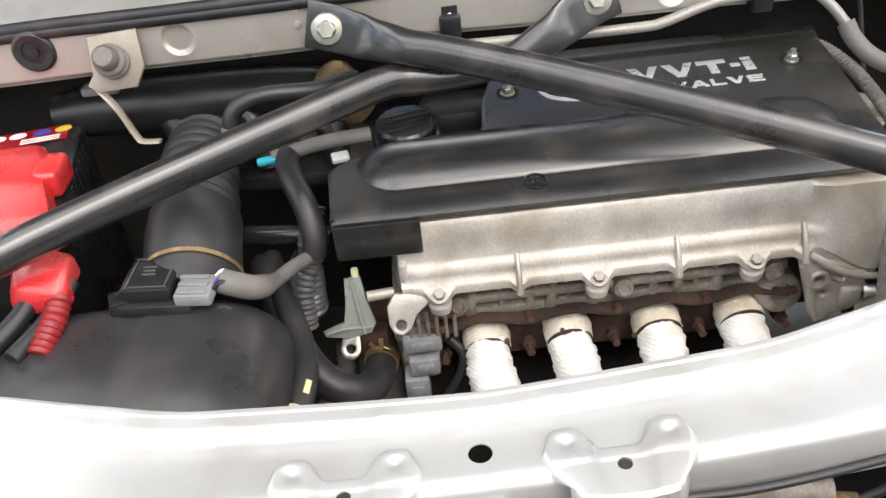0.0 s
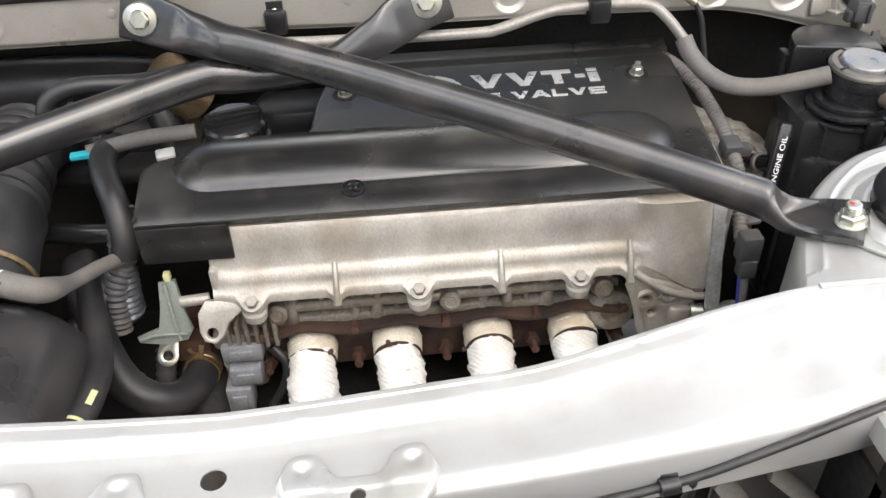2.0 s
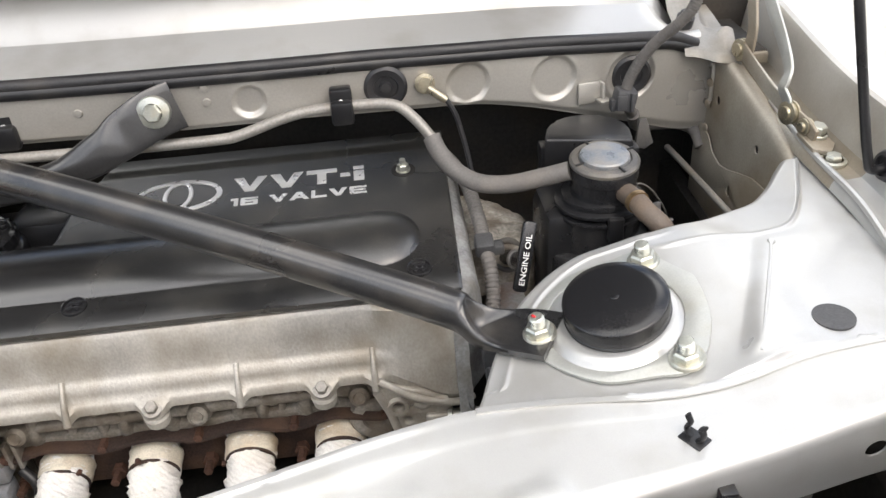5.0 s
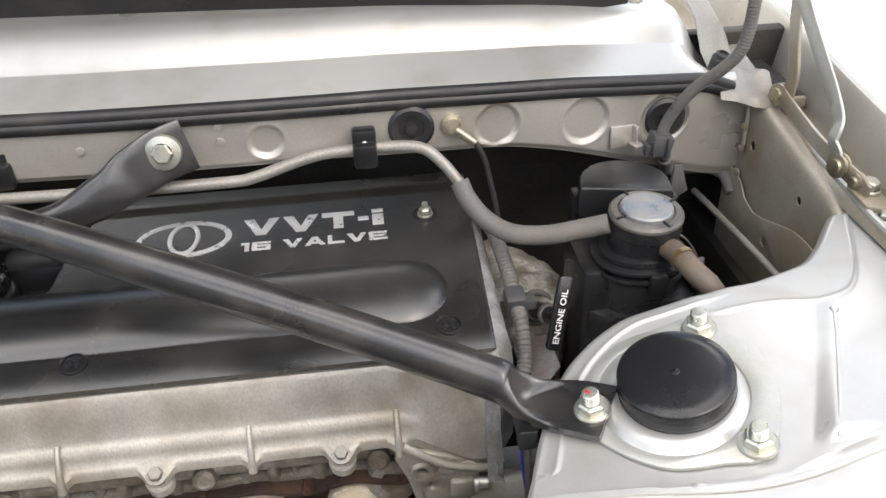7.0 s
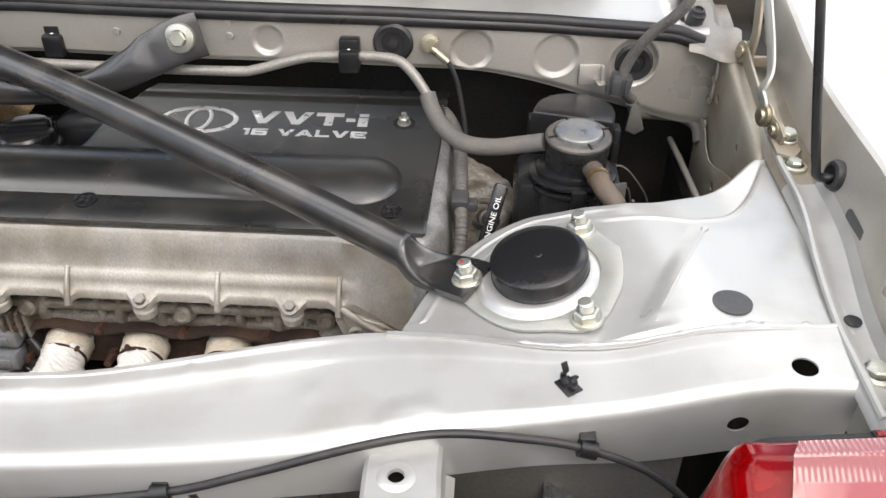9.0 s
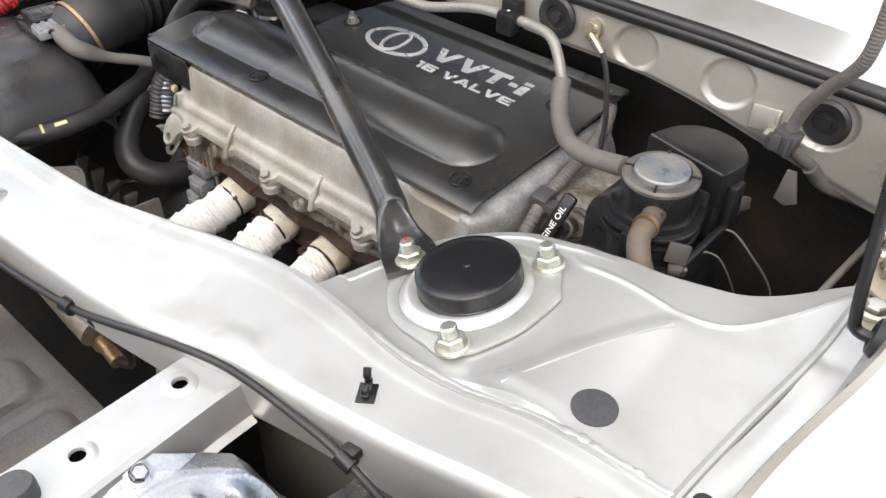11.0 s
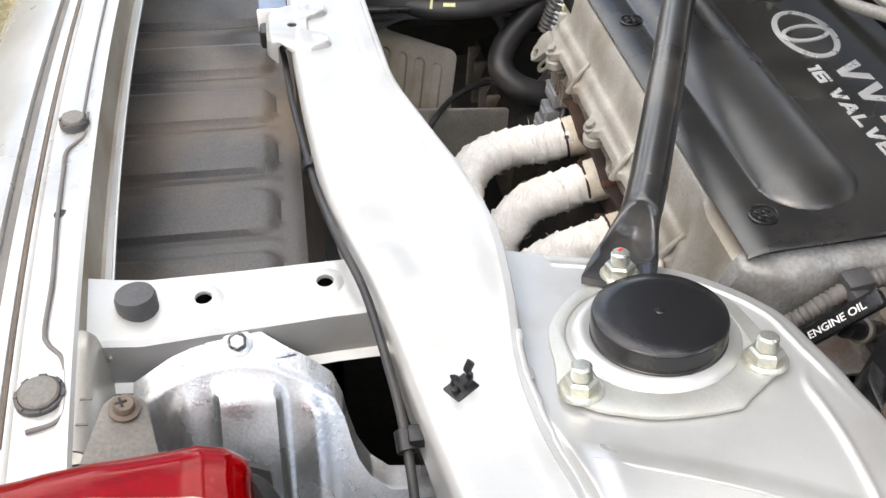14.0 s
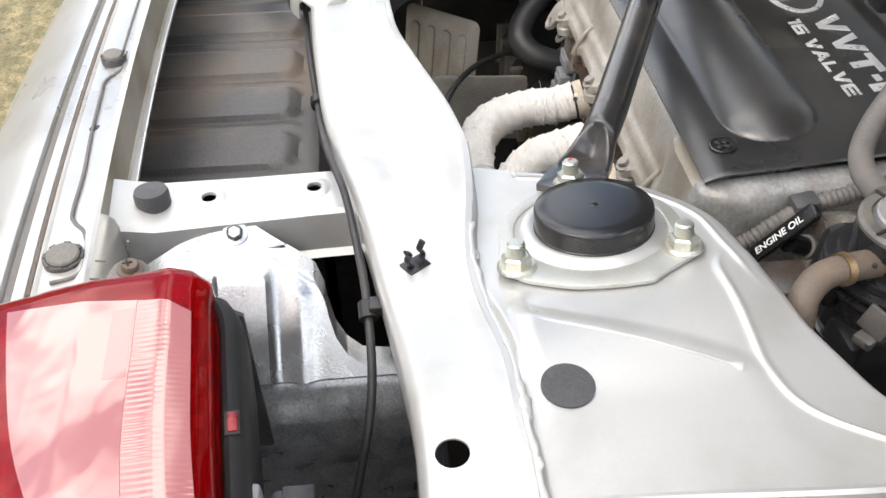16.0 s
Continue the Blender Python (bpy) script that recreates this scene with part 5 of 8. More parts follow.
for x in np.linspace(-0.035, 0.335, 90):
    wave = 0.004 * math.cos((x - 0.026) * 2 * math.pi / 0.088) + 0.0015 * noise.noise(vec(x * 40, 0, 0))
    rows.append([vec(x, 0.700, 0.6645 + 0.5 * wave), vec(x, 0.694, 0.6645 + 0.7 * wave), vec(x, 0.685, 0.664 + wave), vec(x, 0.682, 0.6632 + wave), vec(x, 0.6815, 0.6595 + wave)])
bm = sheet(bmesh.new(), rows, 0.0016, (0, 1, -0.4))
part("heat_lip", bm, RUST_DARK, header)
for x in (-0.018, 0.071, 0.16, 0.25, 0.337):
    for dz in (0.024, -0.022):
        m = aim((x, 0.706, 0.634 + dz), (0, -1, 0.15))
        bm = lathe(bmesh.new(), [(0.009, 0), (0.009, 0.003), (0.0075, 0.003), (0.0075, 0.012), (0.0045, 0.012), (0.0045, 0.026), (0, 0.027)], m, 6)
        part("stud_nut", bm, RUST, flange, sharp=20)
for i, x in enumerate(PORTS):
    path = (
        [(0.026, 0.708, 0.632), (0.027, 0.66, 0.622), (0.033, 0.605, 0.618), (0.055, 0.562, 0.612), (0.10, 0.545, 0.595), (0.145, 0.54, 0.56), (0.175, 0.53, 0.50), (0.2, 0.51, 0.44)],
        [(0.111, 0.708, 0.632), (0.113, 0.66, 0.618), (0.122, 0.61, 0.606), (0.145, 0.58, 0.58), (0.175, 0.565, 0.54), (0.2, 0.55, 0.49), (0.22, 0.52, 0.43)],
        [(0.203, 0.708, 0.632), (0.203, 0.66, 0.618), (0.206, 0.612, 0.602), (0.212, 0.58, 0.57), (0.22, 0.56, 0.52), (0.23, 0.53, 0.44)],
        [(0.290, 0.708, 0.632), (0.288, 0.66, 0.618), (0.28, 0.612, 0.602), (0.268, 0.58, 0.57), (0.255, 0.56, 0.52), (0.245, 0.53, 0.44)],
    )[i]
    bm = bmesh.new()
    wrapped(bm, path, 0.0218)
    runner = part("runner", bm, WRAP, header, "exhaust runner wrapped in white heat tape", sharp=80)
    strands = bmesh.new()
    for k in range((30, 110, 50, 40)[i]):
        q = smooth_path(path, 6)[random.randrange(5, 26)]
        out = vec(random.gauss(0, 1), random.gauss(0, 1), random.gauss(0.4, 1)).normalized()
        root = q + out * 0.0224
        bend = vec(random.gauss(0, 1), random.gauss(0, 1), random.gauss(0, 1)) * 0.0024
        tube(strands, [root, root + out * 0.0014 + bend * 0.6, root + out * 0.0012 + bend * 1.7], 0.00024, 4, 2)
    frayed = part("frayed_fibre", strands, WRAP, runner, "loose frayed white fibres", sharp=80)
    tagged(frayed, kind="stuff")
    m = aim((x, 0.708, 0.632), (0, -0.97, -0.24))
    rings = [(0.016, 0.006), (0.0240, 0.0065)] + [(0.0250 - 0.0012 * k / 9 + (0.0006 if k % 2 else -0.0004), 0.008 + 0.0019 * k) for k in range(10)] + [(0.0222, 0.0275)]
    bm = lathe(bmesh.new(), rings, m, 40)
    for v in bm.verts:
        v.co += vec(1, 0.4, 0.6) * 0.0012 * noise.noise(v.co * 160)
    part("wrap_end", bm, WRAP_STAINED, runner, "stained frayed end of the heat tape", sharp=80)
    bm = lathe(bmesh.new(), [(0.0215, 0.0272), (0.0238, 0.0278), (0.0238, 0.0300), (0.0215, 0.0306)], m, 36)
    band = part("clamp_band", bm, RUST_DARK, runner, "thin rusted steel clamp band")
    bm = box(bmesh.new(), (0, 0, 0), (0.007, 0.004, 0.005), 0.001, m @ pose(0, 0, 0, 0, 0, 40 + 70 * i) @ pose(0.0245, 0, 0.029))
    part("clamp_screw", bm, RUST, band, "small rusted clamp screw")
bm = bmesh.new()
tube(bm, [(0.2, 0.51, 0.46), (0.21, 0.45, 0.44), (0.24, 0.40, 0.46), (0.28, 0.38, 0.52)], 0.033, 24, 12, ripple=0.001, pitch=0.008, fuzz=0.03)
part("collector", bm, WRAP, header, "wrapped exhaust collector", sharp=80)

# ---- strut brace ----
def loft_bar(stations, first=0, last=None, segments=32):
    """A bar through stations (centre, side, half width, half thickness), round in the middle and flat at the tabs."""
    fine = []
    pts = smooth_path([st[0] for st in stations], 6)
    n = len(stations) - 1
    for i, p in enumerate(pts):
        k = min(i // 6, n - 1)
        t = sstep(0, 1, i / 6 - k)
        a, b = stations[k], stations[k + 1]
        fine.append((p, (Vector(a[1]).normalized() * (1 - t) + Vector(b[1]).normalized() * t).normalized(), a[2] + (b[2] - a[2]) * t, a[3] + (b[3] - a[3]) * t))
    bm = bmesh.new()
    rings = []
    last = n if last is None else last
    for i, (p, side, w, h) in enumerate(fine):
        if not 6 * first <= i <= 6 * last:
            continue
        d = (fine[min(i + 1, len(fine) - 1)][0] - fine[max(i - 1, 0)][0]).normalized()
        side = (side - d * side.dot(d)).normalized()
        up = side.cross(d)
        ratio = min(w, h) / max(w, h)
        power = 1.0 if ratio > 0.6 else 0.45 + 0.55 * ratio / 0.6
        ring = []
        for s in range(segments):
            c, q = math.cos(2 * math.pi * s / segments), math.sin(2 * math.pi * s / segments)
            ring.append(bm.verts.new(p + side * (w * math.copysign(abs(c) ** power, c)) + up * (h * math.copysign(abs(q) ** power, q))))
        rings.append(ring)
    for lo, hi in zip(rings, rings[1:]):
        for s in range(segments):
            t = (s + 1) % segments
            bm.faces.new((lo[s], hi[s], hi[t], lo[t]))
    bm.faces.new(rings[0])
    bm.faces.new(rings[-1][::-1])
    bmesh.ops.recalc_face_normals(bm, faces=bm.faces)
    return bm


def tower_tab(sx):
    """The bar's end on the strut tower: the tube's upper wall is pushed down into a scoop and runs out into a flat, widening tab."""
    base = smooth_path([(0.370, 0.6158, 0.8340), (0.386, 0.6080, 0.8306), (0.4015, 0.6002, 0.8276), (0.4115, 0.5945, 0.8264), (0.422, 0.5885, 0.8278), (0.437, 0.5795, 0.8325), (0.453, 0.5700, 0.8364), (0.471, 0.5585, 0.8392)], 30)[30:]
    bm, rings, n = bmesh.new(), [], 72
    for i, p in enumerate(base):
        s = max(0.0, (i / (len(base) - 1) - 0.15) / 0.85)
        d = (base[min(i + 1, len(base) - 1)] - base[max(i - 1, 0)]).normalized()
        up = (vec(-0.05, 0.02, 1).lerp(TOWER_UP, sstep(0.1, 0.7, s)))
        up = (up - d * up.dot(d)).normalized()
        side = d.cross(up)
        wide = 0.0138 + 0.0080 * sstep(0.05, 0.92, s)
        low = sstep(0.0, 0.55, s)
        ring = []
        for k in range(n + 1):
            u = math.cos(math.pi * k / n)
            full = 0.0165 + 0.0165 * (max(0.0, 1 - u * u)) ** 0.5
            drop = sstep(0, 1, (s - 0.14 - 0.40 * abs(u) ** 1.6) / 0.30)
            flat = 0.0048 + 0.0085 * (1 - s) ** 1.3 * abs(u) ** 4 + 0.0008 * abs(u) ** 3
            rim = 0.0165 * (1 - low) + 0.0056 * low
            top = rim + (full - 0.0165) * (1 - sstep(0.35, 0.75, s))
            ring.append(p + side * (wide * u) + up * (top + (min(flat, top) - top) * drop))
        for k in range(1, n):
            u = -math.cos(math.pi * k / n)
            under = 0.0165 * (1 - max(0.0, 1 - u * u) ** 0.5) * (1 - low)
            ring.append(p + side * (wide * u) + up * under)
        rings.append([bm.verts.new(vec(q.x * sx, q.y, q.z)) for q in ring])
    for lo, hi in zip(rings, rings[1:]):
        for k in range(len(lo)):
            j = (k + 1) % len(lo)
            bm.faces.new((lo[k], hi[k], hi[j], lo[j]))
    bm.faces.new(rings[0])
    bm.faces.new(rings[-1][::-1])
    bmesh.ops.recalc_face_normals(bm, faces=bm.faces)
    return bm


def brace_bar(wall_end, middle, mirror, label):
    """An oval tube, upright in section, pressed flat at both ends."""
    sx = -1 if mirror else 1
    tower_end = [((0.370, 0.6158, 0.8505), 0.0165, 0.0138), ((0.3892, 0.6064, 0.8464), 0.0165, 0.0138)]
    wall_side, up = vec(0.1 * sx, 0.26, 0.96), vec(TOWER_UP.x * sx, TOWER_UP.y, TOWER_UP.z)
    stations = [(p, wall_side, w, h) for p, w, h in wall_end] + [(p, wall_side.lerp(up, 0.5), 0.0165, 0.0138) for p in middle]
    stations += [(vec(p[0] * sx, p[1], p[2]), vec(-0.05 * sx, 0.02, 1), w, h) for p, w, h in tower_end]
    ob = thing("strut_brace_bar", (0.47 * sx, 0.56, 0.838), label, "strut brace", "strut brace bars")
    n = len(wall_end)
    part("wall_tab", loft_bar(stations, 0, n - 1), BAR_PAINT, ob, "flattened black end tab")
    part("bar", loft_bar(stations, n - 1), BAR_PAINT, ob)
    part("tower_tab", tower_tab(sx), BAR_PAINT, ob, "flattened black end tab with a pressed scoop", sharp=75)
    return ob


brace_bar([((-0.114, 0.832, 0.9335), 0.0225, 0.0025), ((-0.09, 0.824, 0.929), 0.0225, 0.0025), ((-0.068, 0.8145, 0.924), 0.0215, 0.004), ((-0.045, 0.804, 0.9195), 0.019, 0.009), ((-0.018, 0.792, 0.9155), 0.0165, 0.0145)], [(0.01, 0.78, 0.9125), (0.1, 0.739, 0.900), (0.25, 0.6715, 0.8735)], False, "black painted strut brace bar with flattened bolted ends")
brace_bar([((0.181, 0.832, 0.9325), 0.0225, 0.0025), ((0.158, 0.824, 0.927), 0.0225, 0.0025), ((0.137, 0.815, 0.918), 0.0215, 0.004), ((0.112, 0.806, 0.905), 0.018, 0.008), ((0.07, 0.800, 0.888), 0.014, 0.0105), ((0.02, 0.797, 0.880), 0.013, 0.0115)], [(-0.02, 0.797, 0.8815), (-0.05, 0.788, 0.884), (-0.12, 0.751, 0.8785), (-0.24, 0.688, 0.8665), (-0.33, 0.6395, 0.8560)], True, "black painted strut brace bar crossing under the other")
for x in (-0.095, 0.161):
    m = aim((x, 0.8215 + 0.002 * (x > 0), 0.9305), (0, -1, 0.25))
    ob = thing("brace_bolt", (x, 0.826, 0.929), "zinc-plated flange bolt holding the strut brace", "bolt", "brace bolts")
    part("washer", lathe(bmesh.new(), [(0.0150, -0.004), (0.0150, 0.0032), (0.0142, 0.0042), (0.0085, 0.0052)], m, 32), ZINC, ob)
    part("hexagon", lathe(bmesh.new(), [(0.0088, 0.003), (0.0088, 0.0088), (0.0074, 0.0100), (0, 0.0098)], m, 6), ZINC, ob, sharp=20)

# ---- tail lamp and the parts round it ----
LAMP = [(0.135, 0.80), (0.150, 0.848), (0.178, 0.878), (0.225, 0.894), (0.283, 0.912), (0.325, 0.9215), (0.3365, 0.9185), (0.343, 0.911), (0.3455, 0.882)]


def lamp_point(x, k):
    """The lamp's skin: k runs from its rear lower edge over the top to its front edge."""
    n = len(LAMP) - 1
    i = min(int(k * n), n - 1)
    t = k * n - i
    y, z = LAMP[i][0] * (1 - t) + LAMP[i + 1][0] * t, LAMP[i][1] * (1 - t) + LAMP[i + 1][1] * t
    inner = sstep(0.602, 0.575, x)
    z -= 0.04 * inner ** 2 + 0.09 * sstep(0.74, 0.9, x) + 0.004 * inner
    y += 0.012 * inner * (1 if y < 0.25 else -0.6 - 0.8 * sstep(0.62, 0.8, k)) + 0.05 * sstep(0.68, 0.86, x) * (1 - k) + 0.12 * max(0.0, x - 0.61) * sstep(0.25, 0.8, k)
    return vec(x + 0.011 * sstep(0.3, 0.65, k), y, z)


lamp = thing("tail_lamp", (0.70, 0.27, 0.74), "red tail lamp with a cloudy pinkish clear lens reflecting the sky", "tail lamp")
xs = list(np.linspace(0.574, 0.615, 11)) + list(np.linspace(0.62, 0.84, 24))
ks = np.linspace(0, 1, 41)
rows = [[lamp_point(x, k) for k in ks] for x in xs]
red_lens = part("red_lens", sheet(bmesh.new(), rows, 0.004, (0, 0.2, -1)), RED_LENS, lamp, "glossy red plastic lens")
red_lens.visible_shadow = False


def lens_pane(a, b, front, lift, n=24, m=30, ripple=0.0):
    """A pane on the lamp's skin between two fractions of its width, from its front edge towards the car's side."""
    grid = []
    for i in np.linspace(0, 1, m):
        row = []
        for j in np.linspace(0, 1, n):
            x0 = front + 0.055 * ((a(0) + (b(0) - a(0)) * j) - 0.41)
            x = x0 + (0.82 - x0) * i
            k = a(x - 0.61) + (b(x - 0.61) - a(x - 0.61)) * j
            row.append(lamp_point(x, k) + vec(0, 0, lift + ripple * math.sin(x * 2 * math.pi / 0.0030)))
        grid.append(row)
    return sheet(bmesh.new(), grid, 0.002, (0, 0, -1))


clear = part("clear_lens", lens_pane(lambda s: 0.407 + 0.55 * s + 1.0 * s * s, lambda s: 0.5825, 0.6075, 0.0012), PINK_LENS, lamp, "cloudy pale pink clear lens panel")
part("ribbed_pane", lens_pane(lambda s: 0.5815, lambda s: 0.745, 0.6075, 0.0010, 10, 560, 0.00006), PINK_LENS, lamp, "finely ribbed part of the clear lens")
rows = [[lamp_point(x, k) + vec(0, 0, 0.0013) for k in np.linspace(0.548, 0.580, 6)] for x in np.linspace(0.622, 0.664, 12)]
part("inner_block", sheet(bmesh.new(), rows, 0.0003, (0, 0, -1)), PINK_DEEP, clear, "deeper pink moulded block")
rows = []
for x in np.linspace(0.58, 0.84, 90):
    row = []
    for k in np.linspace(0, 1, 110):
        p = lamp_point(x, k)
        facet = abs(((p.x / 0.022) % 1) - 0.5) + abs(((p.y / 0.026) % 1) - 0.5)
        well = 0.020 * sstep(0.030, 0.022, math.hypot(p.x - 0.672, p.y - 0.205)) + 0.014 * sstep(0.012, 0.009, abs(p.y - 0.185 - 0.25 * (p.x - 0.6)))
        row.append(p - vec(0, 0, 0.014 + 0.008 * facet + well))
    rows.append(row)
part("reflector", sheet(bmesh.new(), rows, 0.003, (0, 0.2, -1)), RED_CHROME, lamp, "red mirrored reflector with facets", sharp=12)
rows = []
for x in np.linspace(0.586, 0.845, 40):
    e = sstep(0.640, 0.586, x)
    top = 0.904 - 0.052 * sstep(0.620, 0.586, x) ** 2 - 0.09 * sstep(0.74, 0.9, x)
    g = 0.12 * max(0.0, x - 0.61) - 0.018 * e ** 1.6
    rows.append([vec(x, y + g, top + dz) for y, dz in ((0.335, -0.022), (0.343, -0.010), (0.3455, -0.001), (0.348, 0.0006), (0.352, -0.0006), (0.3545, -0.003), (0.3562, -0.008), (0.3565, -0.02), (0.354, -0.06), (0.348, -0.12), (0.34, -0.17))])
housing = part("housing", sheet(bmesh.new(), rows, 0.003, (0, -1, -0.4)), LAMP_BACK, lamp, "weathered black plastic lamp housing")
rows = [[vec(0.577, 0.17, 0.80), vec(0.575, 0.2, 0.845), vec(0.574, 0.27, 0.858), vec(0.574, 0.33, 0.862), vec(0.574, 0.346, 0.85)], [vec(0.573, y, 0.72) for y in (0.17, 0.2, 0.27, 0.33, 0.346)]]
part("housing_side", sheet(bmesh.new(), rows, 0.003, (1, 0, 0)), PLASTIC_GREY, lamp)
bm = bmesh.new()
box(bm, (0, 0, 0), (0.013, 0.0068, 0.002), 0.0006, pose(0.692, 0.3594, 0.9043, -4, 0, 7))
# Dark plate drawn for the opening; its shade is the colour.
recess = part("tab_recess", bm, OIL_AND_SHADE, housing, "dark square plate painting a shaded opening in the housing")
bm = bmesh.new()
box(bm, (0, 0, 0), (0.0105, 0.0046, 0.0022), 0.0008, pose(0.692, 0.3596, 0.9051, -4, 0, 7))
part("red_tab", bm, RED_DARK, housing, "small red plastic tab")
bm = bmesh.new()
box(bm, (0.745, 0.3665, 0.872), (0.056, 0.012, 0.05), 0.003)
part("bulb_socket", bm, PALE_GREY, housing, "grey bulb holder")
bm = bmesh.new()
box(bm, (0.748, 0.3835, 0.868), (0.058, 0.016, 0.05), 0.003)
box(bm, (0.745, 0.388, 0.8925), (0.052, 0.014, 0.004), 0.001)
box(bm, (0.752, 0.402, 0.858), (0.03, 0.022, 0.03), 0.004)
part("bulb_connector", bm, PLASTIC, housing, "black bulb connector")
ear_m = pose(0.528, 0.272, 0.845, 4, 10, 92)
bm = plate(bmesh.new(), [(-0.019, -0.030), (0.019, -0.030), (0.0125, -0.002), (0.0105, 0.005), (0.006, 0.0095), (0, 0.011), (-0.006, 0.0095), (-0.0105, 0.005), (-0.0125, -0.002)], 0.004, 0.0012, ear_m)
for sx in (-0.008, 0.008):
    box(bm, (sx, -0.019, 0.0045), (0.006, 0.0012, 0.0012), 0.0003, ear_m)
ear = part("mounting_ear", bm, RIVET, lamp, "grey plastic mounting ear")
bm = lathe(bmesh.new(), [(0.0080, 0.003), (0.0080, 0.0045), (0.0055, 0.005), (0.0053, 0.008), (0.0045, 0.009), (0, 0.0085)], ear_m, 24)
screw = part("cross_screw", bm, HOSE_BROWN, ear, "brown tarnished cross-head screw")
bm = bmesh.new()
for a in (20, 110):
    box(bm, (0, 0, 0.009), (0.0062, 0.0014, 0.0006), 0.0002, ear_m @ pose(0, 0, 0, 0, 0, a))
# Slot's shade painted as two dark bars.
part("cross_slot", bm, OIL_AND_SHADE, screw)

shield = thing("lamp_shield", (0.50, 0.36, 0.62), "shiny pressed sheet steel panel beside the tail lamp", "body panel")
rows = []
SH_TOP = [(0.262, 0.800), (0.285, 0.809), (0.306, 0.814), (0.325, 0.815), (0.345, 0.812), (0.365, 0.804), (0.380, 0.796), (0.3855, 0.787), (0.388, 0.778), (0.392, 0.768), (0.399, 0.760), (0.410, 0.754), (0.434, 0.752), (0.452, 0.752)]
for y in np.concatenate([np.linspace(0.262, 0.378, 40), np.linspace(0.38, 0.405, 20), np.linspace(0.41, 0.452, 8)]):
    t = lerp_table(y, SH_TOP)
    row = []
    for j in np.linspace(0, 1, 26):
        z = t - 0.005 * sstep(0, 0.1, j) - (t - 0.7485) * max(0.0, j - 0.1) / 0.9
        x = 0.458 + 0.008 * sstep(0, 0.12, j) + 1.07 * max(0.0, 0.8135 - z)
        box_rib = sstep(0.308, 0.313, y) * sstep(0.350, 0.345, y) * sstep(0.22, 0.3, j)
        edge_rib = math.exp(-(((y - 0.368) / 0.007) ** 2)) + 0.7 * math.exp(-(((y - 0.292) / 0.006) ** 2))
        x += 0.004 * box_rib + 0.003 * edge_rib * sstep(0.15, 0.3, j)
        z += 0.003 * box_rib
        row.append(vec(x, y, z))
    rows.append(row)
part("shield_panel", sheet(bmesh.new(), rows, 0.0012, (-1, 0, -0.3)), SHEET_STEEL, shield)
rows = [[vec(0.5370, y, 0.7420), vec(0.541, y, 0.7412), vec(0.546, y, 0.736), vec(0.555, y, 0.716), vec(0.556, y, 0.712), vec(0.553, y, 0.65), vec(0.553, y, 0.60)] for y in np.linspace(0.29, 0.452, 10)]
part("shield_foot", sheet(bmesh.new(), rows, 0.0012, (-1, 0, -0.5)), STEEL_SHADE, shield, "lower step of the panel, darkened for the shade it lies in")
ear_m = pose(0.460, 0.325, 0.8125, 0, 30, 0)
bm = plate(bmesh.new(), [(0.010, -0.036), (0.013, -0.018), (0.013, 0.018), (0.010, 0.036), (0.003, 0.026), (-0.006, 0.014), (-0.010, 0.007), (-0.010, -0.007), (-0.006, -0.014), (0.003, -0.026)], 0.0016, 0.0006, ear_m)
part("shield_ear", bm, SHEET_STEEL, shield, "grey fixing ear of the panel")
bm = lathe(bmesh.new(), [(0.0090, 0.001), (0.0090, 0.0024), (0.0062, 0.0030)], ear_m, 24)
lathe(bm, [(0.0058, 0.002), (0.0058, 0.0062), (0.005, 0.0072), (0.0042, 0.0066), (0, 0.0066)], ear_m, 6)
part("shield_bolt", bm, SHEET_STEEL, shield, "dull hexagon bolt")
# Closing sheet for the enclosed well; its dark colour carries the shade.
rows = [[vec(x, y, z) for x, z in ((0.36, 0.56), (0.50, 0.56), (0.60, 0.58), (0.66, 0.66), (0.70, 0.70), (0.76, 0.70))] for y in np.linspace(0.12, 0.47, 10)]
bm = sheet(bmesh.new(), rows, 0.003)
single("lamp_well", bm, WELL_SHADE, "dark lower well behind the tail lamp, its shade in the colour", "car panel", kind="structure")
# bolts on the rear rail and the wing
def panel_bolt(at, up, r=0.009, mat=None, label="dull panel bolt with a domed hexagon head", group="panel bolts"):
    ob = thing("panel_bolt", at, label, "bolt", group)
    m = aim(at, up)
    part("washer", lathe(bmesh.new(), [(r * 1.35, -0.002), (r * 1.35, 0.001), (r, 0.002)], m, 24), mat or ZINC, ob)
    part("hexagon", lathe(bmesh.new(), [(r * 0.85, 0.001), (r * 0.85, 0.005), (r * 0.7, 0.0065), (0, 0.007)], m, 6), mat or ZINC, ob, sharp=20)


def push_rivet(at, r):
    """A plastic push rivet: a notched collar with a flat round pin in it."""
    ob = thing("push_rivet", at, "weathered dark grey plastic push rivet in the rear rail", "rivet", "push rivets")
    m = aim(at, (0.05, 0.05, 1))
    b = lathe(bmesh.new(), [(r, -0.002), (r, 0.0022), (r * 0.94, 0.0034), (r * 0.84, 0.0036), (r * 0.82, 0.0026)], m, 32)
    for a in range(8):
        box(b, (0, 0, 0), (r * 0.16, r * 0.34, 0.0016), 0.0004, m @ pose(0, 0, 0.0036, 0, 0, 45 * a) @ pose(r * 0.9, 0, 0))
    part("collar", b, PLASTIC_GREY, ob)
    part("pin", lathe(bmesh.new(), [(r * 0.82, 0.001), (r * 0.80, 0.0052), (r * 0.72, 0.0062), (0, 0.0066)], m, 32), RIVET, ob, "scuffed flat pin head")


push_rivet(vec(0.2515, 0.2075, 0.8400), 0.0105)
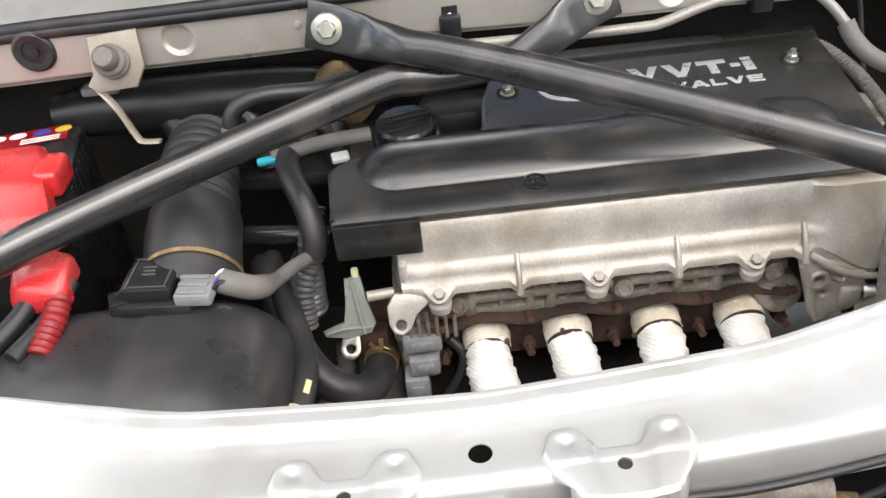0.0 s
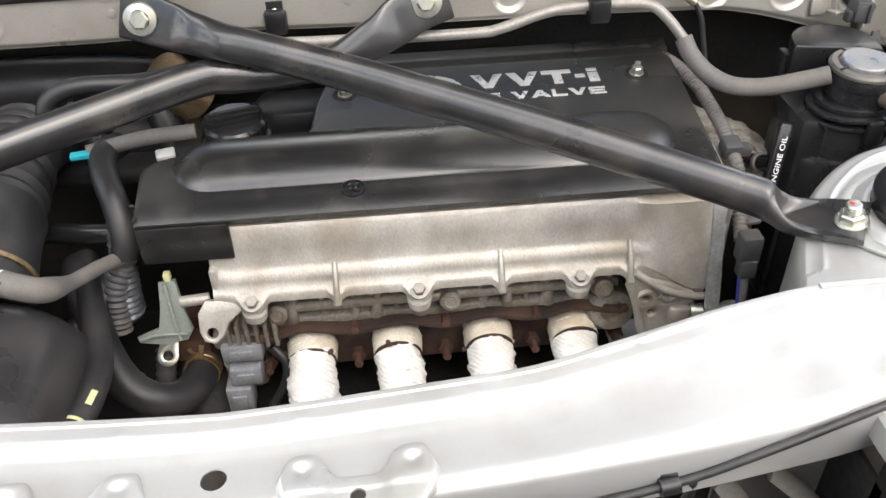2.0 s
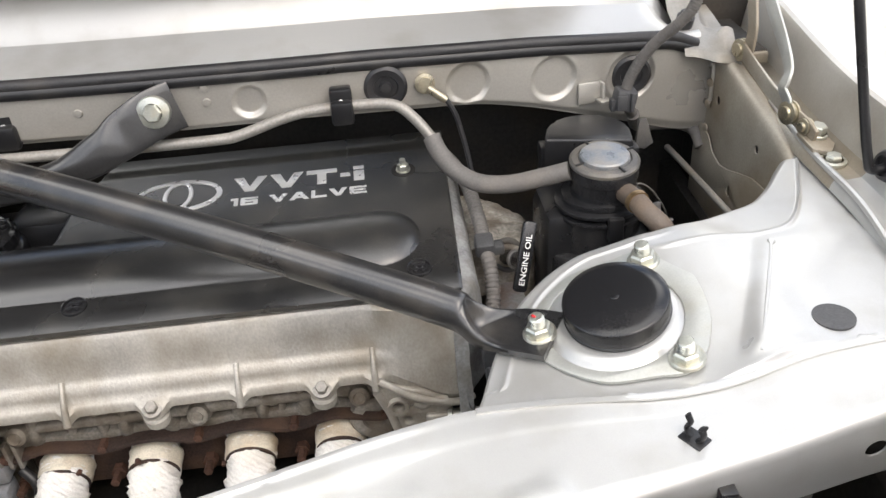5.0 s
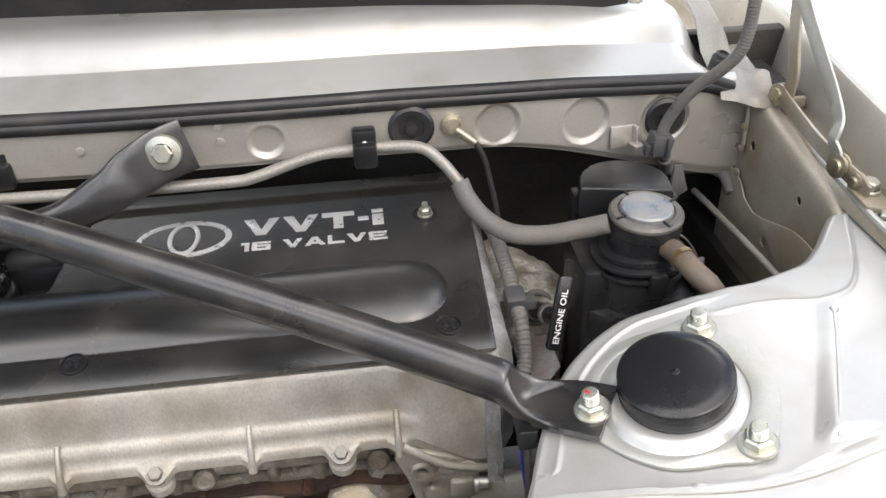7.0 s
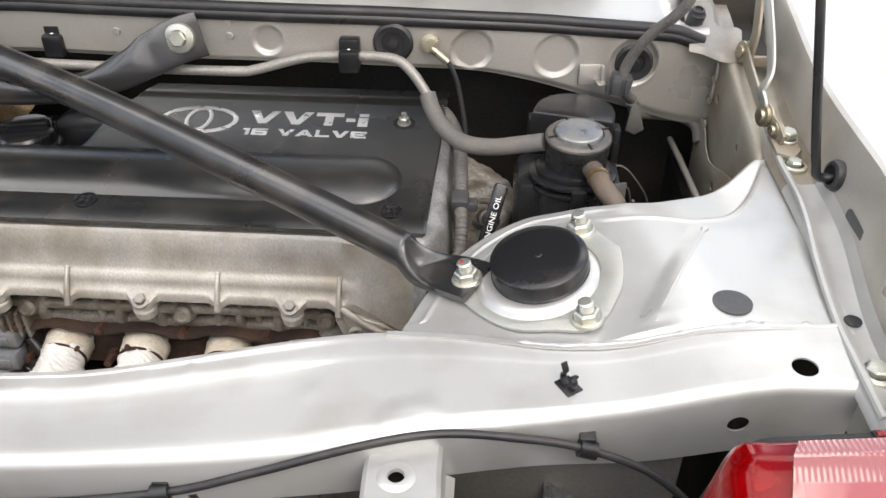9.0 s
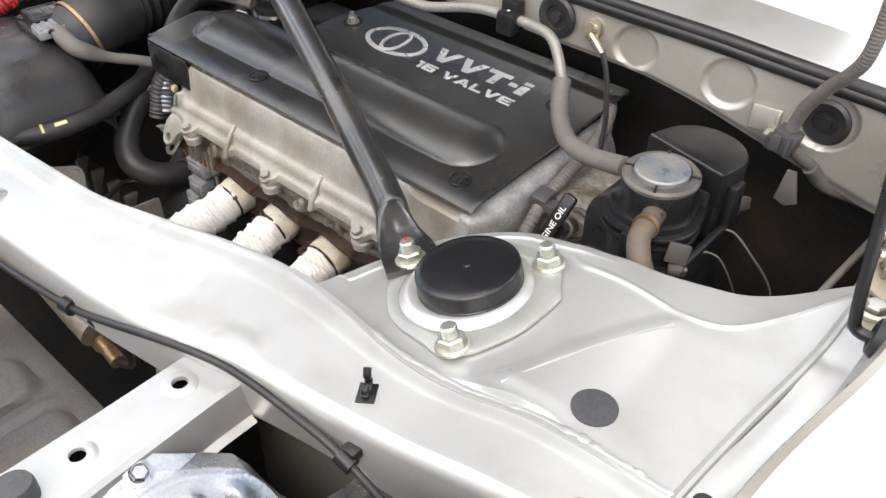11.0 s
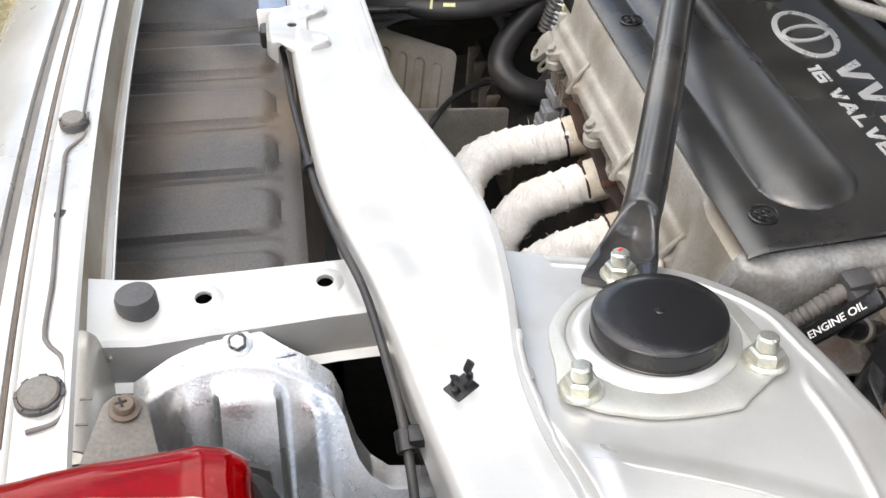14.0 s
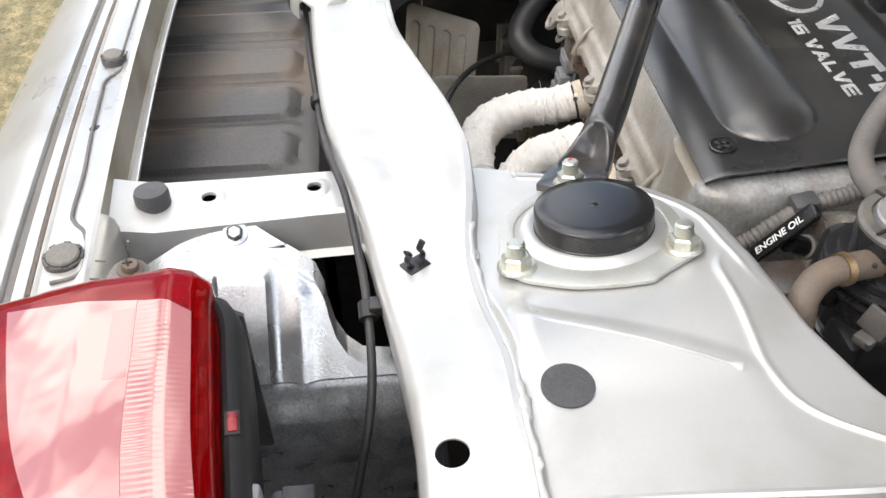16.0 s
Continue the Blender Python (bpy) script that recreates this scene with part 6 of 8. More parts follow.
push_rivet(vec(0.5135, 0.2290, 0.8465), 0.0128)
panel_bolt((0.745, 0.706, 0.8745), (0, 0, 1), 0.0085)
panel_bolt((0.732, 0.452, 0.8635), (0, 0, 1), 0.0095)
panel_bolt((0.62, 1.01, 0.968), (0, -0.3, 1), 0.009, PIPE)
bm = lathe(bmesh.new(), [(0.0048, -0.001), (0.0048, 0.0006), (0, 0.0008)], aim((0.357, 0.214, 0.8395), (0, 0, 1)), 16)
single("rail_plug", bm, PLASTIC_GLOSS, "small black plug in the rear rail", "plug")
bm = lathe(bmesh.new(), [(0.02, -0.004), (0.02, 0.008), (0.017, 0.011), (0.012, 0.008), (0, 0.008)], aim((0.742, 0.41, 0.856), (0, -0.2, 1)), 28)
single("rubber_buffer", bm, RUBBER, "black rubber lid buffer on the wing corner", "rubber buffer")

# release cable along the crossmember
cable = thing("release_cable", (0.35, 0.39, 0.74), "thin black lid release cable clipped along the crossmember", "cable")
bm = bmesh.new()
tube(bm, [(0.055, 0.352, 0.80), (0.09, 0.362, 0.797), (0.17, 0.368, 0.79), (0.269, 0.378, 0.797), (0.33, 0.383, 0.815), (0.40, 0.392, 0.836), (0.45, 0.404, 0.838), (0.50, 0.412, 0.829), (0.547, 0.417, 0.816), (0.60, 0.416, 0.79), (0.65, 0.40, 0.74), (0.68, 0.39, 0.68)], 0.0029, 10)
part("cable_sheath", bm, RUBBER, cable)
for p, d in (((0.269, 0.378, 0.797), (1, 0.1, 0.1)), ((0.547, 0.417, 0.816), (1, 0.05, -0.3))):
    bm = lathe(bmesh.new(), [(0.0036, -0.006), (0.0062, -0.006), (0.0062, 0.006), (0.0036, 0.006)], aim(p, d), 14)
    box(bm, Vector(p) + vec(0, 0.006, 0.004), (0.011, 0.01, 0.008), 0.001)
    part("cable_clip", bm, PLASTIC, cable, "black plastic cable clip")

# empty cable clip on the crossmember
m = Matrix.Translation((0.534, 0.449, beam_z(0.534, 0.449) - 0.002)) @ pose(0, 0, 0, -2, 0, 124) @ Matrix.Scale(0.78, 4)
clip = thing("wire_clip", m.translation, "empty black plastic wire clip standing on the crossmember", "clip")
bm = bmesh.new()
box(bm, (0, 0, 0), (0.021, 0.016, 0.003), 0.0008, None)
for v in bm.verts:
    v.co = m @ (v.co + vec(0, 0, 0.0015))
part("base", bm, PLASTIC, clip)
for s in (-1, 1):
    bm = bmesh.new()
    tube(bm, [m @ vec(s * 0.003, 0, 0.002), m @ vec(s * 0.0075, 0, 0.007), m @ vec(s * 0.0075, 0, 0.012), m @ vec(s * 0.0048, 0, 0.016), m @ vec(s * 0.0085, 0, 0.021 + 0.002 * s)], 0.0017, 8, 6, flat=lambda k: (1.6, 0.8))
    part("prong", bm, PLASTIC, clip)

# latch on the crossmember's rear side
def latch_tab(cx):
    """A saddle-shaped pressing: two raised dimpled ears with a valley between, bent over the rear edge."""
    rows = []
    for u in np.linspace(-1, 1, 61):
        ear = math.exp(-(((abs(u) - 0.64) / 0.30) ** 4))
        front = 0.389 + 0.020 * ear * sstep(1.02, 0.80, abs(u))
        row = []
        for k in np.linspace(0, 1, 36):
            rear = 0.352 + 0.010 * abs(u) ** 6
            y = front + (rear - front) * k
            x = cx + 0.050 * u * (1 - 0.30 * k * k)
            rise = -0.0012 + 0.0022 * sstep(0.0, 0.10, k) + 0.0030 * ear * sstep(0.0, 0.16, k) * (1 - 0.5 * k) * sstep(1.0, 0.88, abs(u)) + 0.0018 * sstep(0.0, 0.08, k) * sstep(1.0, 0.94, abs(u))
            rise -= 0.0034 * sstep(0.90, 1.0, abs(u)) * sstep(0.362, 0.372, y)
            d = math.hypot(abs(u) * 0.05 - 0.033, y - 0.392)
            rise -= 0.0022 * math.exp(-((d / 0.0045) ** 2))
            row.append(vec(x, y, beam_top(x, max(y, 0.376)) + rise))
        row.append(vec(x, rear - 0.003, row[-1].z - 0.003))
        row.append(vec(x, rear - 0.004, row[-1].z - 0.016))
        rows.append(row)
    bm = sheet(bmesh.new(), rows, 0.0018, (0, 0, -1))
    return cut(bm, [((cx, 0.373, 0.82), (0, 0, 1), 0.0046, 0.03)])


tabs = thing("latch_mount", (0, 0.36, 0.79), "silver pressed latch mounting tabs on the crossmember", "bracket")
for cx in (-0.085, 0.085):
    part("tab", latch_tab(cx), SILVER, tabs)
    # The hole's darkness is a black disc laid under the cut.
    part("tab_hole_shade", lathe(bmesh.new(), [(0.0052, 0), (0.0052, 0.0008), (0, 0.0008)], Matrix.Translation((cx, 0.373, beam_top(cx, 0.376) + 0.0003)), 20), OIL_AND_SHADE, tabs, "dark disc painting the shade in the open bolt hole")
latch = thing("lid_latch", (-0.05, 0.345, 0.76), "brassy lid latch with a grey-blue plastic block and a silver arm", "latch")
bm = box(bmesh.new(), (-0.05, 0.362, 0.774), (0.15, 0.022, 0.026), 0.004)
box(bm, (0.030, 0.350, 0.782), (0.022, 0.020, 0.020), 0.004)
box(bm, (-0.075, 0.362, 0.790), (0.050, 0.014, 0.014), 0.003)
part("latch_body", bm, PLASTIC, latch, "black latch body in shadow")
block = part("latch_block", box(bmesh.new(), (-0.0135, 0.3545, 0.789), (0.040, 0.028, 0.022), 0.002), BLUE_GREY, latch, "grey-blue plastic block")
bm = box(bmesh.new(), (0.0095, 0.3555, 0.788), (0.005, 0.034, 0.024), 0.0015)
box(bm, (-0.0125, 0.3715, 0.788), (0.044, 0.004, 0.026), 0.0015)
part("block_rim", bm, WHITE_MARK, block, "pale worn rim of the block")
bm = bmesh.new()
for a, b, r in (((-0.110, 0.334, 0.794), (-0.078, 0.341, 0.797), 0.0058), ((-0.085, 0.337, 0.792), (-0.045, 0.346, 0.794), 0.0050), ((-0.066, 0.335, 0.788), (-0.040, 0.341, 0.790), 0.0040), ((-0.098, 0.345, 0.789), (-0.060, 0.352, 0.789), 0.0042)):
    tube(bm, [a, vec(*a).lerp(vec(*b), 0.5) + vec(0, 0.002, 0.002), b], lambda k, r=r: r * (0.8 + 0.35 * math.sin(7 * k)), 10, 6, flat=lambda k: (1.3, 0.6))
lathe(bm, [(0.0070, -0.004), (0.0070, 0.002), (0.0050, 0.003), (0.0045, 0.006), (0, 0.0065)], aim((-0.098, 0.336, 0.796), (0, -0.2, 1)), 20)
part("latch_pawl", bm, BRASS, latch, "gold passivated latch pawl and spring")
rows = []
for k in np.linspace(0, 1, 24):
    p = vec(-0.235, 0.262, 0.772).lerp(vec(-0.122, 0.334, 0.797), k) + vec(0, 0, 0.006 * math.sin(math.pi * k))
    out = vec(-0.54, 0.84, 0)
    w = 0.021 * (1 - 0.45 * sstep(0.75, 1.0, k))
    rows.append([p + out * (w * u) + vec(0, 0, -0.012 * abs(u) ** 5) for u in np.linspace(-1, 1, 13)])
part("latch_arm", sheet(bmesh.new(), rows, 0.002, (0, 0, -1)), SILVER_DULL, latch, "rounded silver latch arm")

# under the crossmember
bm = bmesh.new()
tube(bm, [(0.205, 0.41, 0.715), (0.215, 0.408, 0.715), (0.262, 0.404, 0.71)], lambda k: 0.0095 if k < 0.6 else 0.0068, 16)
single("oxygen_sensor", bm, COPPER, "heat-tinted copper coloured oxygen sensor", "sensor")
bm = bmesh.new()
tube(bm, [(0.262, 0.404, 0.71), (0.285, 0.405, 0.722), (0.295, 0.40, 0.75), (0.287, 0.385, 0.79)], 0.0035, 8)
single("sensor_cable", bm, RUBBER, "thin black sensor cable", "cable")
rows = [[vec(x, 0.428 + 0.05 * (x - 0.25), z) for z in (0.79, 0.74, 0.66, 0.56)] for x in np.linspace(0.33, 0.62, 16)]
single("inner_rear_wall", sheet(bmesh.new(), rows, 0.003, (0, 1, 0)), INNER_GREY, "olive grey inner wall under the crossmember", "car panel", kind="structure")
bm = bmesh.new()
tube(bm, [(0.06, 0.415, 0.742), (0.13, 0.408, 0.742), (0.20, 0.405, 0.735), (0.235, 0.405, 0.728)], 0.016, 18)
single("rear_brace_tube", bm, CAST_DARK, "stained steel brace tube under the crossmember", "brace tube")
for a, b, c in (((0.325, 0.42, 0.74), (0.345, 0.405, 0.715), (0.355, 0.392, 0.67)), ((0.36, 0.42, 0.745), (0.395, 0.405, 0.715), (0.41, 0.392, 0.68))):
    bm = bmesh.new()
    tube(bm, [a, b, c], 0.006, 8, flat=lambda k: (1.8, 0.5))
    single("flat_stay", bm, INNER_GREY, "beige-grey flat steel stay", "stay", "flat stays")

# ---- right side of the bay ----
can = thing("vapour_canister", (0.556, 0.745, 0.62), "black vapour canister with a round grey-topped cap", "canister")
UPC = vec(0, -0.05, 1)
m = aim((0.558, 0.766, 0.62), UPC)
BASE = [(0.551, 0.753, 0.033), (0.560, 0.752, 0.033), (0.572, 0.783, 0.014)]
WIDE = [(0.537, 0.752, 0.034), (0.565, 0.747, 0.034), (0.583, 0.774, 0.017)]
bm = plate(bmesh.new(), hull(BASE), 0.205, 0.003, pose(0, 0, 0.722))
plate(bm, hull(WIDE), 0.175, 0.006, pose(0, 0, 0.7025))
part("lower_body", bm, PLASTIC_GLOSS, can)
for z, grow, deep in ((0.8250, 0.0046, 0.0046), (0.8335, 0.0046, 0.0046), (0.8390, -0.002, 0.006)):
    bm = plate(bmesh.new(), hull([(x, y, r + grow) for x, y, r in BASE]), deep, 0.0014, pose(0, 0, z))
    part("body_rim", bm, PLASTIC_GLOSS, can, "raised black rim round the canister")
bm = bmesh.new()
box(bm, (0, 0, 0), (0.014, 0.008, 0.024), 0.002)
for v in bm.verts:
    v.co = v.co + vec(0.560, 0.7145, 0.823)
part("clamp_latch", bm, PLASTIC, can, "black clamp latch")
part("neck", lathe(bmesh.new(), [(0.0310, 0.19), (0.0300, 0.215), (0.0295, 0.238), (0.0312, 0.240), (0.0312, 0.249), (0.0305, 0.251)], m, 44), PLASTIC_GLOSS, can)
cap = part("cap", lathe(bmesh.new(), [(0.0305, 0.25), (0.0316, 0.251), (0.0316, 0.2535), (0.0295, 0.2558), (0.0245, 0.2562), (0.0238, 0.2545), (0.0228, 0.2545), (0, 0.2545)], m, 44), DUST, can, "dusty grey canister cap")
part("cap_disc", lathe(bmesh.new(), [(0.0226, 0.2540), (0.0222, 0.2585), (0.0208, 0.2597), (0, 0.2604)], m, 44), CAP_DISC, cap, "scuffed grey-blue raised disc")
for a in (20, 110, 200, 290):
    bm = bmesh.new()
    box(bm, (0, 0, 0), (0.0105, 0.0022, 0.0016), 0.0005)
    for v in bm.verts:
        v.co = m @ pose(0, 0, 0.2566, 0, 0, a) @ (v.co + vec(0.0255, 0, 0))
    part("cap_rib", bm, PLASTIC, cap)
bm = bmesh.new()
box(bm, (0.523, 0.768, 0.72), (0.045, 0.07, 0.22), 0.012)
part("side_bracket", bm, PLASTIC, can)
# Dark block: the slot's shade lies in its colour.
part("neck_slot", box(bmesh.new(), (0.5775, 0.7235, 0.853), (0.0045, 0.004, 0.014), 0.001), OIL_AND_SHADE, can, "dark slot in the neck")
bm = bmesh.new()
box(bm, (0.6015, 0.776, 0.8155), (0.0065, 0.108, 0.007), 0.0015, pose(0, 0, 0, 2, 0, 0))
box(bm, (0.6015, 0.776, 0.800), (0.003, 0.106, 0.030), 0.001, pose(0, 0, 0, 2, 0, 0))
part("bracket_arm", bm, PLASTIC, can, "straight black bracket arm beside the canister")
bm = plate(bmesh.new(), [(-0.012, 0), (0.012, 0), (0.010, 0.012), (0.002, 0.016), (-0.012, 0.012)], 0.003, 0.0008, pose(0.6015, 0.828, 0.818, 90, 0, 74))
part("arm_flag", bm, PLASTIC_GREY, can, "grey upright end of the arm")
bm = bmesh.new()
box(bm, (0.5975, 0.727, 0.828), (0.018, 0.004, 0.018), 0.0012, pose(0, 0, 0, -10, 8, 30))
box(bm, (0.6005, 0.722, 0.816), (0.012, 0.010, 0.006), 0.0012, pose(0, 0, 0, 0, 0, 30))
tube(bm, [(0.604, 0.724, 0.815), (0.609, 0.719, 0.818), (0.611, 0.716, 0.826)], 0.0018, 8)
part("hook_latch", bm, PLASTIC_GREY, can, "grey hooked latch")
bm = box(bmesh.new(), (0.583, 0.742, 0.755), (0.034, 0.05, 0.10), 0.006)
box(bm, (0.592, 0.790, 0.745), (0.016, 0.06, 0.11), 0.004)
part("lower_bracket", bm, PLASTIC, can, "black moulded lower bracket")
box2 = thing("relay_box", (0.562, 0.835, 0.66), "black plastic box with a flat side and rounded back", "box")


def d_shape(w, d, n=14):
    return [(-w / 2, 0), (w / 2, 0)] + [(w / 2 * math.cos(a), 0.012 + d * max(0.0, math.sin(a)) ** 0.8) for a in np.linspace(0.02, math.pi - 0.02, n)]


md = pose(0.555, 0.797, 0.0, 0, 0, -12.5)
part("lid", plate(bmesh.new(), d_shape(0.082, 0.046), 0.034, 0.0035, pose(0, 0, 0.854) @ md), PLASTIC, box2)
part("lid_edge", tube(bmesh.new(), [md @ vec(-0.039, 0.0013, 0.8700), md @ vec(0.0, 0.0010, 0.8700), md @ vec(0.039, 0.0013, 0.8700)], 0.0011, 8, 4), PLASTIC_GREY, box2, "worn pale lid edge")
for sx in (-1, 1):
    part("side_lug", box(bmesh.new(), md @ vec(sx * 0.043, 0.02, 0.832), (0.008, 0.018, 0.05), 0.002), PLASTIC, box2)
# This slot is a dark block in place of its shade.
part("window", box(bmesh.new(), md @ vec(0.027, -0.0012, 0.838), (0.012, 0.003, 0.022), 0.001), OIL_AND_SHADE, box2, "dark slot in the side")
part("box_body", plate(bmesh.new(), d_shape(0.078, 0.044), 0.17, 0.002, pose(0, 0, 0.757) @ md), PLASTIC_GLOSS, box2)
bm = plate(bmesh.new(), d_shape(0.090, 0.052), 0.010, 0.003, pose(0, 0, 0.806) @ md)
part("rim", bm, PLASTIC, box2)

hose = thing("vapour_hose", (0.45, 0.79, 0.84), "grey rubber vapour hose on a thin steel pipe", "hose")
bm = bmesh.new()
tube(bm, [(0.409, 0.822, 0.879), (0.415, 0.812, 0.866), (0.428, 0.797, 0.853), (0.448, 0.782, 0.846), (0.475, 0.769, 0.849), (0.502, 0.759, 0.858), (0.526, 0.752, 0.866)], 0.0086, 16)
part("rubber_hose", bm, HOSE_GREY, hose)
bm = bmesh.new()
tube(bm, [(-0.06, 0.829, 0.90), (0.0, 0.829, 0.897), (0.10, 0.829, 0.895), (0.205, 0.832, 0.893), (0.232, 0.834, 0.895), (0.27, 0.84, 0.904), (0.30, 0.843, 0.908), (0.35, 0.843, 0.909), (0.378, 0.839, 0.907), (0.395, 0.831, 0.895), (0.411, 0.82, 0.876)], 0.0052, 12)
part("steel_pipe", bm, PIPE, hose, "dull grey steel pipe")
for x, z in ((0.328, 0.912), (0.022, 0.92)):
    ob = thing("pipe_clip", (x, 0.84, z - 0.02), "black plastic pipe clip screwed to the bulkhead", "clip", "pipe clips")
    bm = bmesh.new()
    box(bm, (x, 0.845, z), (0.021, 0.014, 0.032), 0.003)
    box(bm, (x, 0.836, z - 0.006), (0.021, 0.012, 0.024), 0.004)
    part("clip_body", bm, PLASTIC, ob)
    part("clip_pin", lathe(bmesh.new(), [(0.0035, 0), (0.003, 0.003), (0, 0.0035)], aim((x, 0.8385, z + 0.003), (0, -1, 0.3)), 12), WHITE_MARK, ob, "small pale pin")
earth = thing("earth_wire", (0.42, 0.85, 0.82), "thin black earth wire with a brass ring terminal", "wire")
part("terminal_bolt", lathe(bmesh.new(), [(0.010, -0.003), (0.010, 0.001), (0.0068, 0.0015), (0.0068, 0.006), (0, 0.0065)], aim((0.409, 0.862, 0.916), (0, -1, 0.2)), 18), BRASS, earth, "brass coloured terminal bolt")
bm = bmesh.new()
tube(bm, [(0.409, 0.858, 0.914), (0.42, 0.857, 0.906), (0.428, 0.855, 0.9), (0.436, 0.853, 0.885), (0.441, 0.852, 0.865), (0.446, 0.848, 0.84), (0.45, 0.84, 0.81)], 0.0026, 8)
part("wire", bm, RUBBER, earth)
bm = bmesh.new()
tube(bm, [(0.411, 0.858, 0.913), (0.428, 0.855, 0.9)], 0.0042, 10, 4)
part("ring_terminal", bm, BRASS, earth)

dip = thing("dipstick", (0.47, 0.715, 0.75), "black oil dipstick handle lettered in white", "dipstick")
d_up = vec(0.24, 0.40, 0.88).normalized()
d_face = vec(0.16, -0.75, 0.5)
d_side = d_up.cross(d_face).normalized()
d_face = d_side.cross(d_up).normalized()
dm = Matrix.Translation((0.480, 0.7245, 0.797)) @ Matrix((d_up, d_side * -1, d_face)).transposed().to_4x4()
part("handle", plate(bmesh.new(), rounded(0.066, 0.0135, 0.004), 0.006, 0.0015, dm), PLASTIC_GLOSS, dip)
part("handle_lettering", lettering(bmesh.new(), "ENGINE OIL", dm @ Matrix.Translation((-0.0262, -0.0027, 0.0031)), 0.0475, 0.0054, 0.0004, 0.006), WHITE_MARK, dip, "white ENGINE OIL lettering")
bm = bmesh.new()
tube(bm, [(0.480, 0.730, 0.788), (0.477, 0.745, 0.780), (0.472, 0.768, 0.768), (0.468, 0.785, 0.755), (0.465, 0.79, 0.70), (0.46, 0.79, 0.60)], 0.0078, 14)
part("tube", bm, PLASTIC_GLOSS, dip)
part("collar", lathe(bmesh.new(), [(0.0078, -0.003), (0.0098, -0.002), (0.0098, 0.002), (0.0078, 0.003)], aim((0.4765, 0.748, 0.7785), (0.2, -0.9, 0.45)), 24), DUST, dip, "pale dusty collar")
ring = [vec(0.4725, 0.776, 0.765) + vec(0.0135 * math.cos(a), 0.006 * math.sin(a), 0.0135 * math.sin(a)) for a in np.linspace(0, 2 * math.pi, 25)]
part("guide_ring", tube(bmesh.new(), ring, 0.0030, 8, 2), PLASTIC_GREY, dip, "grey guide ring round the dipstick")

loom = thing("wiring_loom", (0.44, 0.75, 0.7), "grey corrugated wiring loom beside the engine cover", "wiring loom")
bm = bmesh.new()
tube(bm, [(0.39, 0.93, 0.815), (0.42, 0.90, 0.822), (0.440, 0.85, 0.815), (0.4465, 0.79, 0.803), (0.4475, 0.755, 0.792), (0.4495, 0.735, 0.780), (0.4490, 0.717, 0.763), (0.4440, 0.698, 0.748), (0.4400, 0.680, 0.738)], 0.0066, 12, 8, ripple=0.0008, pitch=0.0042)
part("conduit", bm, HOSE_GREY, loom, sharp=70)
bm = bmesh.new()
box(bm, (0.447, 0.755, 0.794), (0.018, 0.02, 0.016), 0.003, pose(0, 0, 0, 12, 0, 0))
box(bm, (0.458, 0.752, 0.792), (0.014, 0.014, 0.01), 0.002)
part("loom_clip", bm, PLASTIC_GREY, loom, "grey plastic loom clip")
bm = bmesh.new()
box(bm, (0.440, 0.664, 0.742), (0.02, 0.018, 0.03), 0.003)
box(bm, (0.440, 0.660, 0.722), (0.016, 0.014, 0.02), 0.002)
part("connector", bm, PLASTIC_GREY, loom, "grey plug connector")
for k, r, mt, tone in ((0.0, 0.0040, HOSE_GREY, "grey-brown sheathed plug lead"), (-0.005, 0.0014, BLUE, "thin blue plug wire")):
    bm = tube(bmesh.new(), [(0.440 + k, 0.66, 0.715), (0.441 + k, 0.655, 0.69), (0.444 + 0.2 * k, 0.66, 0.64)], r, 8)
    part("plug_wire", bm, mt, loom, tone)

ret = thing("drain_hose", (0.58, 0.70, 0.78), "short brown-stained rubber hose with a wire clip", "hose")
bm = bmesh.new()
tube(bm, [(0.566, 0.744, 0.850), (0.570, 0.730, 0.852), (0.575, 0.708, 0.854), (0.579, 0.692, 0.852), (0.588, 0.680, 0.845), (0.595, 0.678, 0.831), (0.598, 0.680, 0.80), (0.598, 0.682, 0.74)], 0.0092, 14)
part("rubber_hose", bm, HOSE_BROWN, ret)
bm = lathe(bmesh.new(), [(0.0092, -0.0025), (0.0105, -0.0025), (0.0105, 0.0025), (0.0092, 0.0025)], aim((0.5752, 0.707, 0.854), (0.2, -0.95, 0)), 20)
part("hose_clip", bm, COPPER, ret, "brass coloured hose clip")
for pts in ([(0.6025, 0.760, 0.812), (0.608, 0.766, 0.812), (0.6175, 0.7759, 0.800), (0.6283, 0.801, 0.750), (0.632, 0.815, 0.70)], [(0.603, 0.799, 0.816), (0.612, 0.802, 0.814), (0.626, 0.806, 0.800), (0.648, 0.8227, 0.760), (0.655, 0.832, 0.71)]):
    single("thin_wire", tube(bmesh.new(), pts, 0.0010, 6), HOSE_GREY, "thin loose grey wire in the bay corner", "wire", "thin wires")
single("thin_pipe", tube(bmesh.new(), [(0.690, 0.95, 0.771), (0.690, 0.90, 0.777), (0.690, 0.79, 0.788), (0.692, 0.73, 0.790)], 0.0036, 10), PIPE, "thin grey-brown pipe beside the bay wall", "pipe")
single("bulkhead_hose", tube(bmesh.new(), [(0.628, 0.895, 0.845), (0.64, 0.915, 0.822), (0.668, 0.932, 0.812), (0.694, 0.935, 0.808), (0.712, 0.930, 0.800), (0.716, 0.915, 0.786)], 0.0070, 14), HOSE_GREY, "grey hose along the bulkhead corner", "hose")
# conduit to the lid and its clip
lidc = thing("lid_wiring", (0.62, 0.86, 0.86), "ribbed grey-brown conduit running up to the lid", "conduit")
bm = bmesh.new()
